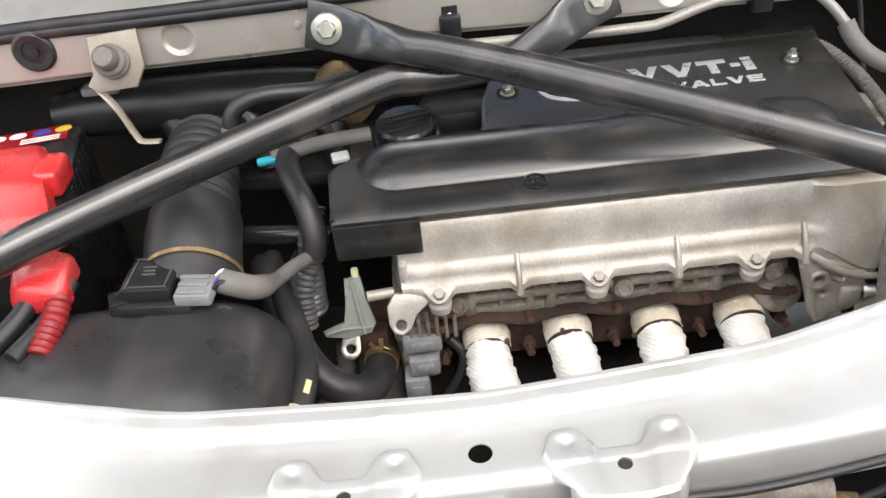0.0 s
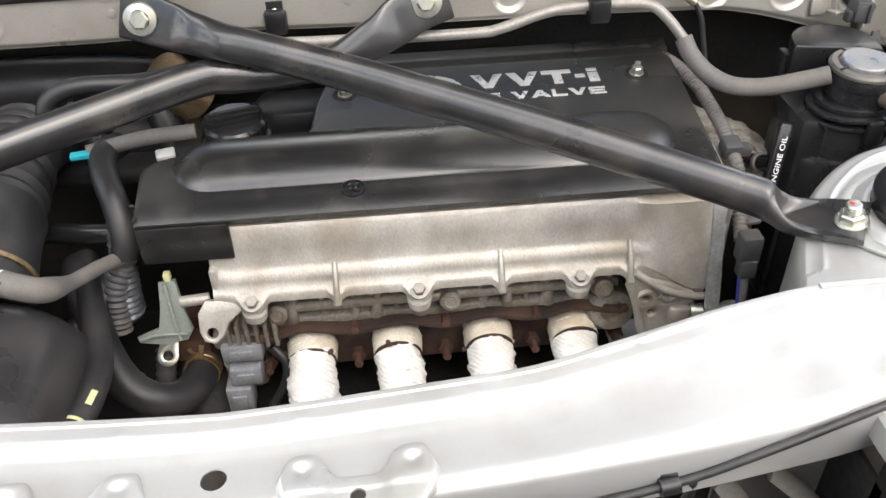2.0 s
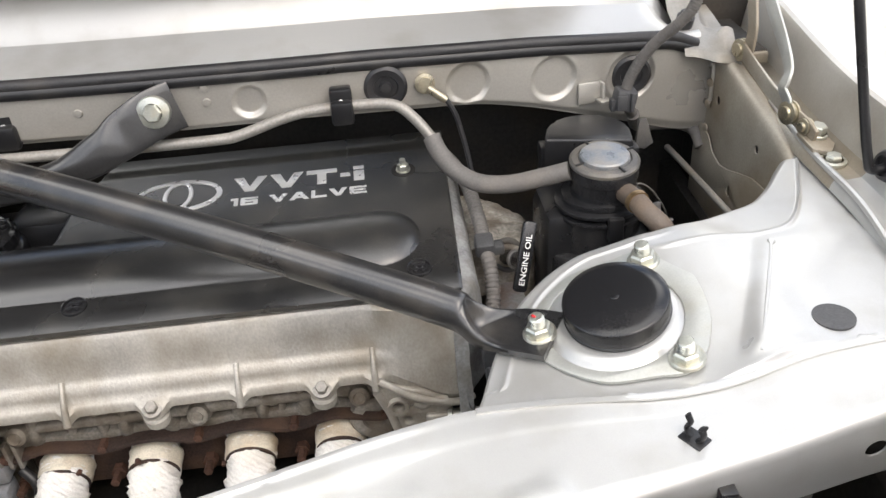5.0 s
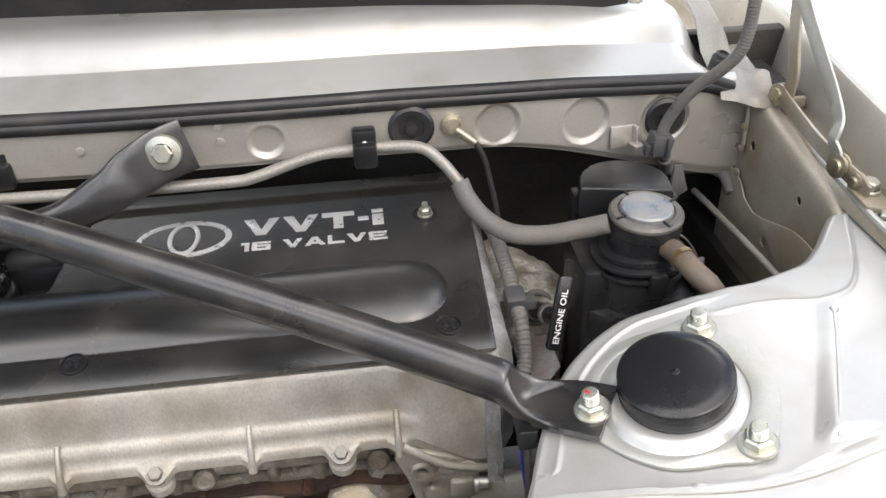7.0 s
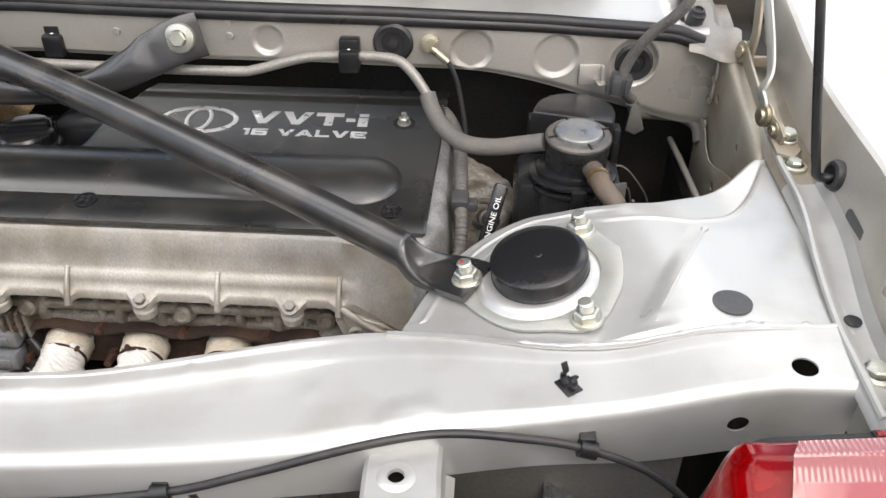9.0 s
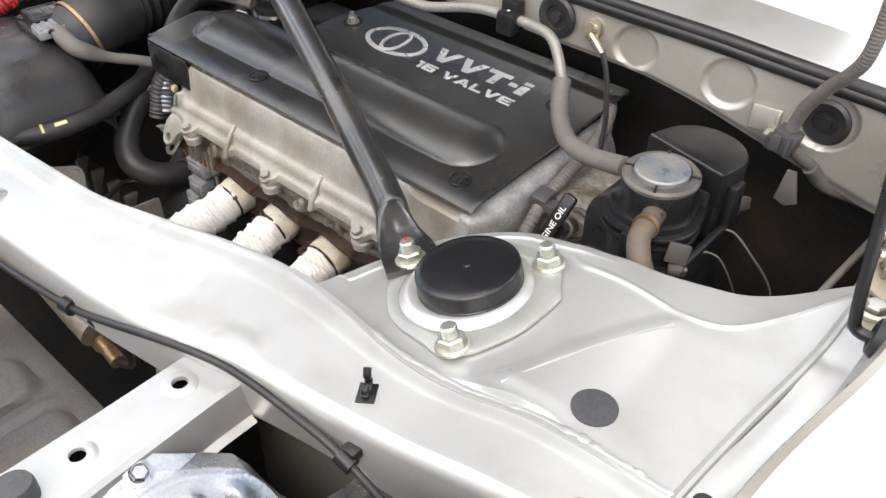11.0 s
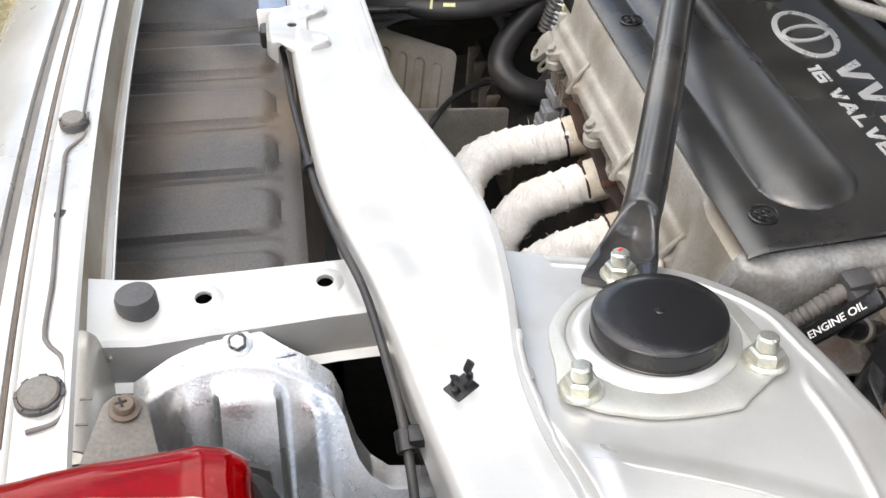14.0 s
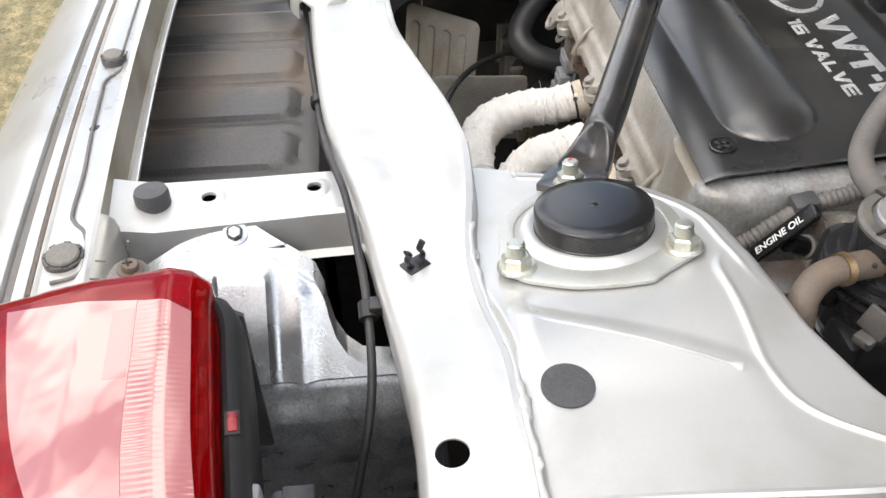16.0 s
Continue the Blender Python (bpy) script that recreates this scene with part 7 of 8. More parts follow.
tube(bm, [(0.630, 0.900, 0.842), (0.618, 0.882, 0.860), (0.611, 0.871, 0.878), (0.613, 0.868, 0.896), (0.621, 0.862, 0.918), (0.634, 0.853, 0.9405), (0.648, 0.840, 0.960), (0.658, 0.832, 0.980), (0.661, 0.830, 1.010), (0.660, 0.83, 1.06), (0.655, 0.83, 1.12)], 0.0054, 14, 8, ripple=0.0004, pitch=0.0030)
part("conduit", bm, HOSE_GREY, lidc, sharp=70)
bm = bmesh.new()
box(bm, (0.609, 0.868, 0.876), (0.022, 0.018, 0.022), 0.003, pose(0, 0, 0, 0, 12, 0))
box(bm, (0.604, 0.858, 0.876), (0.010, 0.003, 0.016), 0.001)
box(bm, (0.615, 0.858, 0.876), (0.004, 0.004, 0.020), 0.001)
box(bm, (0.597, 0.866, 0.872), (0.006, 0.010, 0.012), 0.001)
plate(bm, [(-0.004, 0.016), (0.004, 0.016), (0.012, -0.012), (0.002, -0.017), (-0.008, -0.012)], 0.004, 0.001, pose(0.626, 0.855, 0.842, 84, 0, 10))
part("conduit_clip", bm, PLASTIC_GREY, lidc, "grey conduit clip")
bm = bmesh.new()
box(bm, (0.580, 0.891, 0.876), (0.026, 0.003, 0.022), 0.001, pose(0, 0, 0, -8, 0, 8))
box(bm, (0.592, 0.882, 0.870), (0.012, 0.016, 0.003), 0.001, pose(0, 0, 0, -8, 0, 8))
box(bm, (0.592, 0.889, 0.878), (0.003, 0.010, 0.018), 0.001, pose(0, 0, 0, -8, 0, 8))
part("conduit_bracket", bm, SILVER_DULL, lidc, "small silver bracket")

# lid hinge and prop
hinge = thing("hinge", (0.735, 0.8, 0.87), "dirty zinc-plated lid hinge with pressed arms and pivots", "hinge")


def strap(points, w, t, mat, name, label=""):
    """A flat steel strap standing on edge, its face towards the bay; w and t are half sizes, w may be a table along 0..1."""
    path, bm, rings = smooth_path(points, 6), bmesh.new(), []
    for i, p in enumerate(path):
        d = (path[min(i + 1, len(path) - 1)] - path[max(i - 1, 0)]).normalized()
        face = vec(-1, -0.12, 0)
        face = (face - d * face.dot(d)).normalized()
        across = d.cross(face)
        half = lerp_table(i / (len(path) - 1), w) if hasattr(w, "__len__") else w
        rings.append([bm.verts.new(p + across * (half * a) + face * (t * b)) for a, b in ((-1, -0.6), (-1, 0.6), (-0.9, 1), (0.9, 1), (1, 0.6), (1, -0.6), (0.9, -1), (-0.9, -1))])
    for lo, hi in zip(rings, rings[1:]):
        for k in range(8):
            j = (k + 1) % 8
            bm.faces.new((lo[k], hi[k], hi[j], lo[j]))
    bm.faces.new(rings[0])
    bm.faces.new(rings[-1][::-1])
    bmesh.ops.recalc_face_normals(bm, faces=bm.faces)
    return part(name, bm, mat, hinge, label)


strap([(0.7405, 0.912, 0.9015), (0.7395, 0.897, 0.9035), (0.7375, 0.872, 0.9010), (0.735, 0.835, 0.8975), (0.733, 0.800, 0.8950), (0.734, 0.765, 0.8925), (0.737, 0.742, 0.8890), (0.739, 0.730, 0.8860)], ((0, 0.006), (0.12, 0.0095), (0.5, 0.0080), (0.85, 0.0085), (1, 0.006)), 0.0016, SIDE_DIRT, "lower_arm")
strap([(0.7425, 0.893, 0.896), (0.7430, 0.889, 0.912), (0.7440, 0.890, 0.930), (0.7440, 0.899, 0.955), (0.7440, 0.908, 0.990), (0.744, 0.915, 1.04)], 0.0078, 0.0018, SIDE_DIRT, "upper_arm")
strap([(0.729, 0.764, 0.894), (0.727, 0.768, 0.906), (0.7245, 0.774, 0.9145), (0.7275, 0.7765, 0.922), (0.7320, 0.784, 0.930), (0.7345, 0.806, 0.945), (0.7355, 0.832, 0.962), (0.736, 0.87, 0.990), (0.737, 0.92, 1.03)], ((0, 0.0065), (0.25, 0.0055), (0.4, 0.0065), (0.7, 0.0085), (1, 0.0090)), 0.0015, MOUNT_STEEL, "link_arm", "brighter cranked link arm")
bm = plate(bmesh.new(), [(-0.010, -0.018), (0.004, -0.024), (0.014, -0.010), (0.012, 0.012), (-0.006, 0.020), (-0.012, 0.010)], 0.004, 0.001, pose(0.7425, 0.737, 0.8800, 6, 4, 0))
part("foot", bm, SIDE_DIRT, hinge)
for p, r in (((0.7365, 0.898, 0.9035), 0.0115), ((0.7265, 0.763, 0.8955), 0.0108), ((0.7335, 0.744, 0.8900), 0.0075)):
    bm = lathe(bmesh.new(), [(r, -0.006), (r, -0.0042), (r * 0.86, -0.0038), (r * 0.88, -0.0014), (r * 0.98, -0.001), (r * 0.98, 0.0008), (r * 0.6, 0.0014), (r * 0.55, 0.0040), (0, 0.0045)], aim(p, (-1, -0.25, 0.1)), 26)
    part("pivot", bm, BRASS, hinge, "yellow-passivated pivot with stacked washers")
m = aim((0.7455, 0.741, 0.8825), (0.05, -0.1, 1))
bm = lathe(bmesh.new(), [(0.0098, -0.002), (0.0098, 0.0022), (0.0086, 0.0030)], m, 26)
lathe(bm, [(0.0076, 0.002), (0.0076, 0.0090), (0.0064, 0.0102), (0, 0.0102)], m, 6)
part("foot_bolt", bm, ZINC, hinge, "zinc-plated hexagon bolt", sharp=25)
bm = bmesh.new()
box(bm, (0.715, 0.945, 1.035), (0.07, 0.03, 0.07), 0.008, pose(0, 0, 0, 20, 0, 0))
part("lid_bracket", bm, SILVER_DULL, hinge)
corner = thing("cowl_corner", (0.715, 0.95, 0.88), "silver cowl corner with a folded lip beside the hinge", "car panel")
rows = []
for x in np.linspace(0.684, 0.741, 20):
    k = (x - 0.684) / 0.057
    lip = 0.912 - 0.012 * sstep(0.2, 0.6, k)
    rows.append([vec(x, lip - 0.004, 0.898 - 0.010 * k), vec(x, lip, 0.9045 - 0.010 * k), vec(x, lip + 0.003, 0.906 - 0.010 * k), vec(x, lip + 0.012, 0.9075 - 0.010 * k), vec(x, lip + 0.030, 0.912 + 0.006 * math.sin(9 * k)), vec(x, lip + 0.060, 0.925 - 0.018 * sstep(0.35, 0.75, k)), vec(x, lip + 0.085, 0.952 - 0.040 * sstep(0.35, 0.8, k)), vec(x, lip + 0.13, 0.968 - 0.05 * sstep(0.35, 0.8, k))])
part("corner_panel", sheet(bmesh.new(), rows, 0.0014, (0, 0.3, -1)), SILVER_SHADED, corner)
# Flat dark plate in place of the gap's shade.
part("shadow_gap", box(bmesh.new(), (0.758, 0.965, 0.893), (0.030, 0.11, 0.006), 0.001), OIL_AND_SHADE, corner, "dark plate painting the shaded gap behind the cowl corner")
part("rear_rail", box(bmesh.new(), (0.756, 0.912, 0.889), (0.034, 0.014, 0.012), 0.002), SIDE_DIRT, corner)
m = aim((0.694, 0.944, 0.926), (0.1, -0.3, 1))
bm = lathe(bmesh.new(), [(0.0095, -0.012), (0.0095, 0.002), (0.0075, 0.004), (0.007, 0.007), (0.0045, 0.008), (0.004, 0.006), (0, 0.006)], m, 24)
single("lid_buffer", bm, RUBBER, "small black rubber lid buffer on the cowl", "rubber buffer")
prop = thing("lid_prop", (0.743, 0.646, 0.875), "thin black lid prop rod standing on the wing flange", "prop rod")
base = vec(0.7440, 0.656, 0.8930)
tip = base + vec(-0.152, 0.211, 0.966) * 0.55
part("rod", tube(bmesh.new(), [base + vec(0.022, 0.0, 0.002), base + vec(0.010, 0, -0.001), base + vec(0.002, 0, 0.001), base + vec(-0.001, 0.0015, 0.010), base.lerp(tip, 0.1), base.lerp(tip, 0.5), tip], 0.0040, 12), PLASTIC, prop)
bm = lathe(bmesh.new(), [(0.0052, -0.004), (0.0125, -0.003), (0.0135, 0.002), (0.0115, 0.006), (0.0085, 0.007), (0.007, 0.004), (0, 0.004)], aim(base + vec(0.018, 0, 0.0015), (-1, -0.15, 0.15)), 24)
part("pivot_grommet", bm, RUBBER, prop, "black rubber pivot grommet")
bm = plate(bmesh.new(), rounded(0.055, 0.008, 0.0028), 0.002, 0.0005, Matrix.Translation((0.7600, 0.588, 0.8850)) @ Matrix(((0, 0.19, -0.98), (-1, 0, 0), (0, 0.98, 0.19))).to_4x4())
single("flange_slot", bm, PLASTIC_GREY, "dark slotted plate on the wing flange", "slot plate")
bm = lathe(bmesh.new(), [(0.0062, -0.001), (0.0062, 0.0006), (0, 0.0007)], aim((0.734, 0.505, 0.8635), (0, 0, 1)), 18)
single("flange_plug", bm, PLASTIC_GLOSS, "small black plug in the wing flange", "plug")

# ---- left side of the bay ----
TURN_BACK = Matrix.Translation((-0.46, 0.75, 0.6)) @ Matrix.Rotation(radians(-9), 4, "Z") @ Matrix.Translation((0.46, -0.75, -0.6))
batt = thing("battery", (-0.46, 0.75, 0.6), "black battery with a red label and red terminal cover", "battery")
bm = bmesh.new()
box(bm, (-0.455, 0.76, 0.715), (0.19, 0.235, 0.225), 0.008)
part("case", bm, PLASTIC, batt)
bm = bmesh.new()
box(bm, (-0.46, 0.86, 0.829), (0.175, 0.03, 0.003), 0.001)
label_top = part("top_label", bm, RED_DARK, batt, "red top label with small symbols")
for i, (mt, dx) in enumerate(((YELLOW, 0.0), (BLUE, 0.022), (WHITE_MARK, 0.047), (WHITE_MARK, 0.068), (YELLOW, 0.09), (BLUE, 0.105))):
    bm = lathe(bmesh.new(), [(0.0075, 0), (0.0075, 0.0006), (0, 0.0007)], Matrix.Translation((-0.378 - dx, 0.864, 0.8305)) @ Matrix.Diagonal((1.2, 0.8, 1, 1)), 18)
    part("warning_symbol", bm, mt, label_top)
for k in range(3):
    bm = bmesh.new()
    box(bm, (-0.40, 0.852 - 0.004 * k, 0.8308), (0.04, 0.0014, 0.0006))
    part("print_bar", bm, WHITE_MARK, label_top)
for k in range(9):
    part("case_rib", box(bmesh.new(), (-0.361, 0.70 + 0.018 * k, 0.80), (0.004, 0.008, 0.04), 0.001), PLASTIC, batt)
COVER_SIDE = [(0.812, 0.800), (0.810, 0.842), (0.803, 0.853), (0.795, 0.8555), (0.765, 0.8560), (0.735, 0.8550), (0.728, 0.8525), (0.722, 0.8480), (0.700, 0.8385), (0.690, 0.8335), (0.686, 0.828), (0.684, 0.795)]
rows = []
for u in (0.0, 0.004, 0.012, 0.05, 0.10, 0.18):
    drop = (0.022, 0.004, 0.0, 0.001, 0.0, 0.0)[(0.0, 0.004, 0.012, 0.05, 0.10, 0.18).index(u)]
    rows.append([TURN_BACK @ vec(-0.3620 - u - 0.30 * (y - 0.729), y, z - drop) for y, z in COVER_SIDE])
red_cover = part("terminal_cover", sheet(bmesh.new(), rows, 0.003, (0, 0, -1)), RED_PLASTIC, batt, "bright red terminal cover with a sloping front", sharp=50)
bm = box(bmesh.new(), (-0.369, 0.758, 0.842), (0.026, 0.044, 0.028), 0.006, None, 3)
bmesh.ops.transform(bm, matrix=TURN_BACK, verts=bm.verts)
part("cover_lug", bm, RED_PLASTIC, red_cover)
bm = box(bmesh.new(), (-0.352, 0.637, 0.810), (0.050, 0.044, 0.028), 0.008, pose(0, 0, 0), 3)
bmesh.ops.subdivide_edges(bm, edges=bm.edges[:], cuts=2, use_grid_fill=True)
for v in bm.verts:
    v.co += vec(1, 0.6, 0.8) * 0.007 * noise.noise(v.co * 42) - vec(0, 0, 0.008) * sstep(0.640, 0.615, v.co.y)
bmesh.ops.transform(bm, matrix=TURN_BACK, verts=bm.verts)
part("cable_boot", bm, RED_PLASTIC, batt, "crumpled red rubber boot over the cable ends")
for pts, r in (([(-0.375, 0.63, 0.81), (-0.39, 0.60, 0.795), (-0.42, 0.565, 0.785)], 0.009), ([(-0.35, 0.62, 0.805), (-0.37, 0.59, 0.79), (-0.395, 0.555, 0.785)], 0.008)):
    part("battery_cable", tube(bmesh.new(), pts, r, 12), RUBBER, batt, "thick black battery cable")
bm = bmesh.new()
tube(bm, [TURN_BACK @ vec(*p) for p in ((-0.336, 0.626, 0.802), (-0.338, 0.60, 0.793), (-0.345, 0.572, 0.782))], 0.010, 14, 8, ripple=0.001, pitch=0.006)
part("red_conduit", bm, RED_SLEEVE, batt, "dark red ribbed cable sleeve")
batt.rotation_euler = (0, 0, radians(9))

air = thing("airbox", (-0.31, 0.53, 0.62), "large black plastic airbox with rounded lid", "airbox")
rows = []
for u in np.linspace(0, 1, 34):
    x = -0.146 - 0.36 * u
    row = []
    for k in np.linspace(0, 1, 34):
        y = 0.452 + 0.19 * k
        e = max(0.0, 1 - u / 0.24)
        f = max(0.0, 1 - k / 0.5)
        r = max(0.0, (k - 0.80) / 0.20)
        h = 0.786 - 0.085 * (1 - (1 - e ** 2.4) ** 0.5) - 0.06 * (1 - (1 - f ** 2.2 * 0.98) ** 0.5) - 0.05 * (1 - (1 - r ** 2.2 * 0.98) ** 0.5)
        h -= 0.010 * sstep(0.45, 0.8, u) + 0.004 * math.exp(-(((u - 0.36) / 0.02) ** 2)) * sstep(0.4, 0.7, k)
        row.append(vec(x, y, h))
    rows.append(row)
part("lid", sheet(bmesh.new(), rows, 0.004), AIRBOX, air)
bm = bmesh.new()
box(bm, (-0.345, 0.530, 0.690), (0.33, 0.205, 0.05), 0.01)
part("base_box", bm, PLASTIC, air)
bm = bmesh.new()
box(bm, (-0.33, 0.532, 0.71), (0.37, 0.236, 0.008), 0.003)
box(bm, (-0.33, 0.532, 0.697), (0.366, 0.232, 0.006), 0.002)
part("seam_flange", bm, PLASTIC, air)

maf = thing("airflow_meter", (-0.245, 0.63, 0.77), "black airflow meter with a plug and coloured wires", "sensor")
bm = bmesh.new()
box(bm, (-0.256, 0.630, 0.790), (0.072, 0.056, 0.010), 0.003, pose(0, 0, 0, 0, 0, -6))
box(bm, (-0.287, 0.617, 0.794), (0.016, 0.020, 0.008), 0.002, pose(0, 0, 0, 0, 0, 20))
part("base", bm, PLASTIC, maf)
bm = box(bmesh.new(), (-0.2585, 0.6325, 0.801), (0.044, 0.047, 0.014), 0.003, pose(0, 0, 0, 0, 0, -6))
body = part("sensor_body", bm, PLASTIC, maf)
bm = bmesh.new()
for dx, dy, w, d in ((0, 0.019, 0.034, 0.0016), (0, -0.019, 0.034, 0.0016), (-0.017, 0, 0.0016, 0.038), (0.017, 0, 0.0016, 0.038), (-0.002, 0.008, 0.012, 0.002), (-0.002, 0.003, 0.010, 0.002), (-0.002, -0.002, 0.012, 0.002)):
    box(bm, vec(-0.2585, 0.6325, 0.8084) + vec(dx, dy, 0), (w, d, 0.0012), 0.0004, pose(0, 0, 0, 0, 0, -6))
part("moulded_ridge", bm, PLASTIC_GREY, body, "raised moulded ridges and bars")
bm = box(bmesh.new(), (-0.2185, 0.6135, 0.799), (0.032, 0.030, 0.012), 0.003, pose(0, 0, 0, 0, 0, -8))
for k in (-0.010, 0.0, 0.010):
    box(bm, (-0.2200, 0.6135 + k, 0.8055), (0.026, 0.0045, 0.003), 0.001, pose(0, 0, 0, 0, 0, -8))
part("plug", bm, PALE_GREY, maf, "pale grey plug with raised ribs")
for k, mt in ((0, BLUE), (0.005, COPPER), (0.010, WHITE_MARK), (-0.005, PLASTIC)):
    bm = bmesh.new()
    tube(bm, [(-0.204, 0.614 + k, 0.802), (-0.196, 0.616 + k, 0.807), (-0.186, 0.618 + k * 0.5, 0.802)], 0.0019, 6)
    part("plug_wire", bm, mt, maf)

intake = thing("intake_hose", (-0.25, 0.75, 0.74), "wide dusty black rubber intake hose with bellows", "hose")
bm = bmesh.new()
tube(bm, [(-0.235, 0.645, 0.765), (-0.238, 0.69, 0.785), (-0.242, 0.73, 0.787)], 0.044, 30)
part("straight_section", bm, RUBBER, intake)
bm = bmesh.new()
tube(bm, [(-0.242, 0.73, 0.787), (-0.247, 0.78, 0.790), (-0.252, 0.83, 0.794), (-0.252, 0.872, 0.79)], 0.038, 30, 10, ripple=0.0036, pitch=0.0135)
part("bellows", bm, RUBBER, intake, sharp=70)
bm = bmesh.new()
tube(bm, [(-0.252, 0.872, 0.79), (-0.245, 0.905, 0.775), (-0.2, 0.94, 0.75), (-0.1, 0.95, 0.74)], 0.036, 26)
part("elbow", bm, RUBBER, intake)
bm = lathe(bmesh.new(), [(0.044, -0.0022), (0.0456, -0.0022), (0.0456, 0.0022), (0.044, 0.0022)], aim((-0.236, 0.662, 0.775), (0, 1, 0.3)), 36)
part("hose_clamp", bm, COPPER, intake, "gold passivated hose clamp")

# hoses between airbox and engine
def hose_thing(name, pts, r, mat, label, ripple=0.0, pitch=0.005):
    bm = bmesh.new()
    tube(bm, pts, r, 16, 8, ripple=ripple, pitch=pitch)
    return single(name, bm, mat, label, "hose", sharp=70 if ripple else 38)


coolant = thing("coolant_hose", (-0.14, 0.64, 0.62), "black rubber coolant hose curving to the engine", "hose")
part("rubber_hose", tube(bmesh.new(), [(-0.205, 0.80, 0.66), (-0.197, 0.762, 0.700), (-0.188, 0.732, 0.718), (-0.177, 0.702, 0.706), (-0.161, 0.666, 0.676), (-0.140, 0.641, 0.654), (-0.115, 0.633, 0.639), (-0.096, 0.647, 0.626), (-0.087, 0.678, 0.616), (-0.084, 0.708, 0.613)], 0.0165, 20, 8), RUBBER, coolant)
hm = aim((-0.0855, 0.694, 0.6145), (0.08, 1, -0.1))
bm = lathe(bmesh.new(), [(0.0165, -0.006), (0.0184, -0.006), (0.0184, -0.001), (0.0176, 0), (0.0184, 0.001), (0.0184, 0.006), (0.0165, 0.006)], hm, 24)
for a, tilt in ((70, 18), (95, -18)):
    box(bm, (0, 0, 0), (0.012, 0.005, 0.0016), 0.0005, hm @ pose(0, 0, 0, 0, 0, a) @ pose(0.023, 0, 0, 0, tilt, 0))
part("hose_clamp", bm, COPPER, coolant, "brassy spring clamp with two tangs")
part("hose_mouth", lathe(bmesh.new(), [(0.0160, -0.004), (0.0176, -0.003), (0.0176, 0.003), (0.0160, 0.004)], aim((-0.0843, 0.7055, 0.6132), (0.05, 1, -0.05)), 24), RUBBER, coolant)
bm = bmesh.new()
tube(bm, [(-0.084, 0.70, 0.6135), (-0.082, 0.75, 0.613)], 0.015, 16)
box(bm, (-0.085, 0.745, 0.625), (0.045, 0.03, 0.05), 0.008)
box(bm, (-0.094, 0.712, 0.632), (0.040, 0.022, 0.030), 0.006)
single("water_outlet", bm, RUST, "rust-brown water outlet on the engine side", "pipe stub")
hose_thing("heater_hose", [(-0.42, 0.55, 0.645), (-0.36, 0.585, 0.64), (-0.293, 0.613, 0.64), (-0.22, 0.65, 0.67), (-0.17, 0.70, 0.70), (-0.15, 0.75, 0.72)], 0.013, RUBBER, "black rubber heater hose under the airbox")


def paint_mark(at, along, r, width, centre, spread):
    """A dab of paint that covers part of a hose's girth."""
    m = aim(at, along)
    rows = [[m @ vec(r * math.cos(a), r * math.sin(a), s) for a in np.linspace(centre - spread, centre + spread, 9)] for s in (-width, -0.3 * width, 0.4 * width, width)]
    up = m.to_3x3() @ vec(-math.cos(centre), -math.sin(centre), 0)
    single("paint_mark", sheet(bmesh.new(), rows, 0.0004, up), TAPE, "small pale yellow paint mark on the hose", "paint mark")


def facing_up(along):
    d = aim((0, 0, 0), along).to_3x3().inverted() @ vec(0, -0.5, 1)
    return math.atan2(d.y, d.x)


paint_mark((-0.262, 0.628, 0.651), (0.7, 0.35, 0.25), 0.0136, 0.003, facing_up((0.7, 0.35, 0.25)), 0.5)
hose_thing("breather_hose", [(-0.205, 0.43, 0.706), (-0.185, 0.465, 0.708), (-0.163, 0.507, 0.709), (-0.147, 0.547, 0.709), (-0.142, 0.585, 0.710), (-0.144, 0.615, 0.711), (-0.157, 0.66, 0.714), (-0.174, 0.71, 0.718), (-0.185, 0.75, 0.722)], 0.0118, RUBBER, "black hose with a pale yellow mark beside the airbox")
paint_mark((-0.1475, 0.545, 0.709), (0.25, 1, 0), 0.0122, 0.0016, facing_up((0.25, 1, 0)), 0.9)
paint_mark((-0.1418, 0.566, 0.7095), (0.15, 1, 0), 0.0122, 0.0075, facing_up((0.15, 1, 0)) + 0.4, 0.22)
hose_thing("breather_hose", [(-0.15, 0.83, 0.80), (-0.155, 0.80, 0.808), (-0.15, 0.77, 0.803), (-0.137, 0.74, 0.788), (-0.131, 0.722, 0.765), (-0.135, 0.718, 0.745)], 0.0125, RUBBER, "black rubber breather hose beside the engine cover")
hose_thing("loom_conduit", [(-0.13, 0.745, 0.785), (-0.137, 0.728, 0.76), (-0.14, 0.722, 0.735), (-0.15, 0.71, 0.71), (-0.155, 0.70, 0.67)], 0.0115, PLASTIC_GREY, "ribbed grey loom conduit", 0.0013, 0.006)
hose_thing("loom_conduit", [(-0.135, 0.722, 0.742), (-0.150, 0.69, 0.755), (-0.162, 0.655, 0.768), (-0.172, 0.625, 0.786), (-0.186, 0.618, 0.797), (-0.198, 0.620, 0.801)], lambda k: 0.0068 + 0.0040 * sstep(0.5, 0.75, k), HOSE_GREY, "taped grey loom branch to the airflow meter")
hose_thing("vacuum_hose", [(-0.235, 0.768, 0.742), (-0.2194, 0.7644, 0.745), (-0.185, 0.759, 0.745), (-0.149, 0.754, 0.745), (-0.12, 0.752, 0.742)], 0.0105, PLASTIC_GLOSS, "shiny black pipe beside the intake hose")
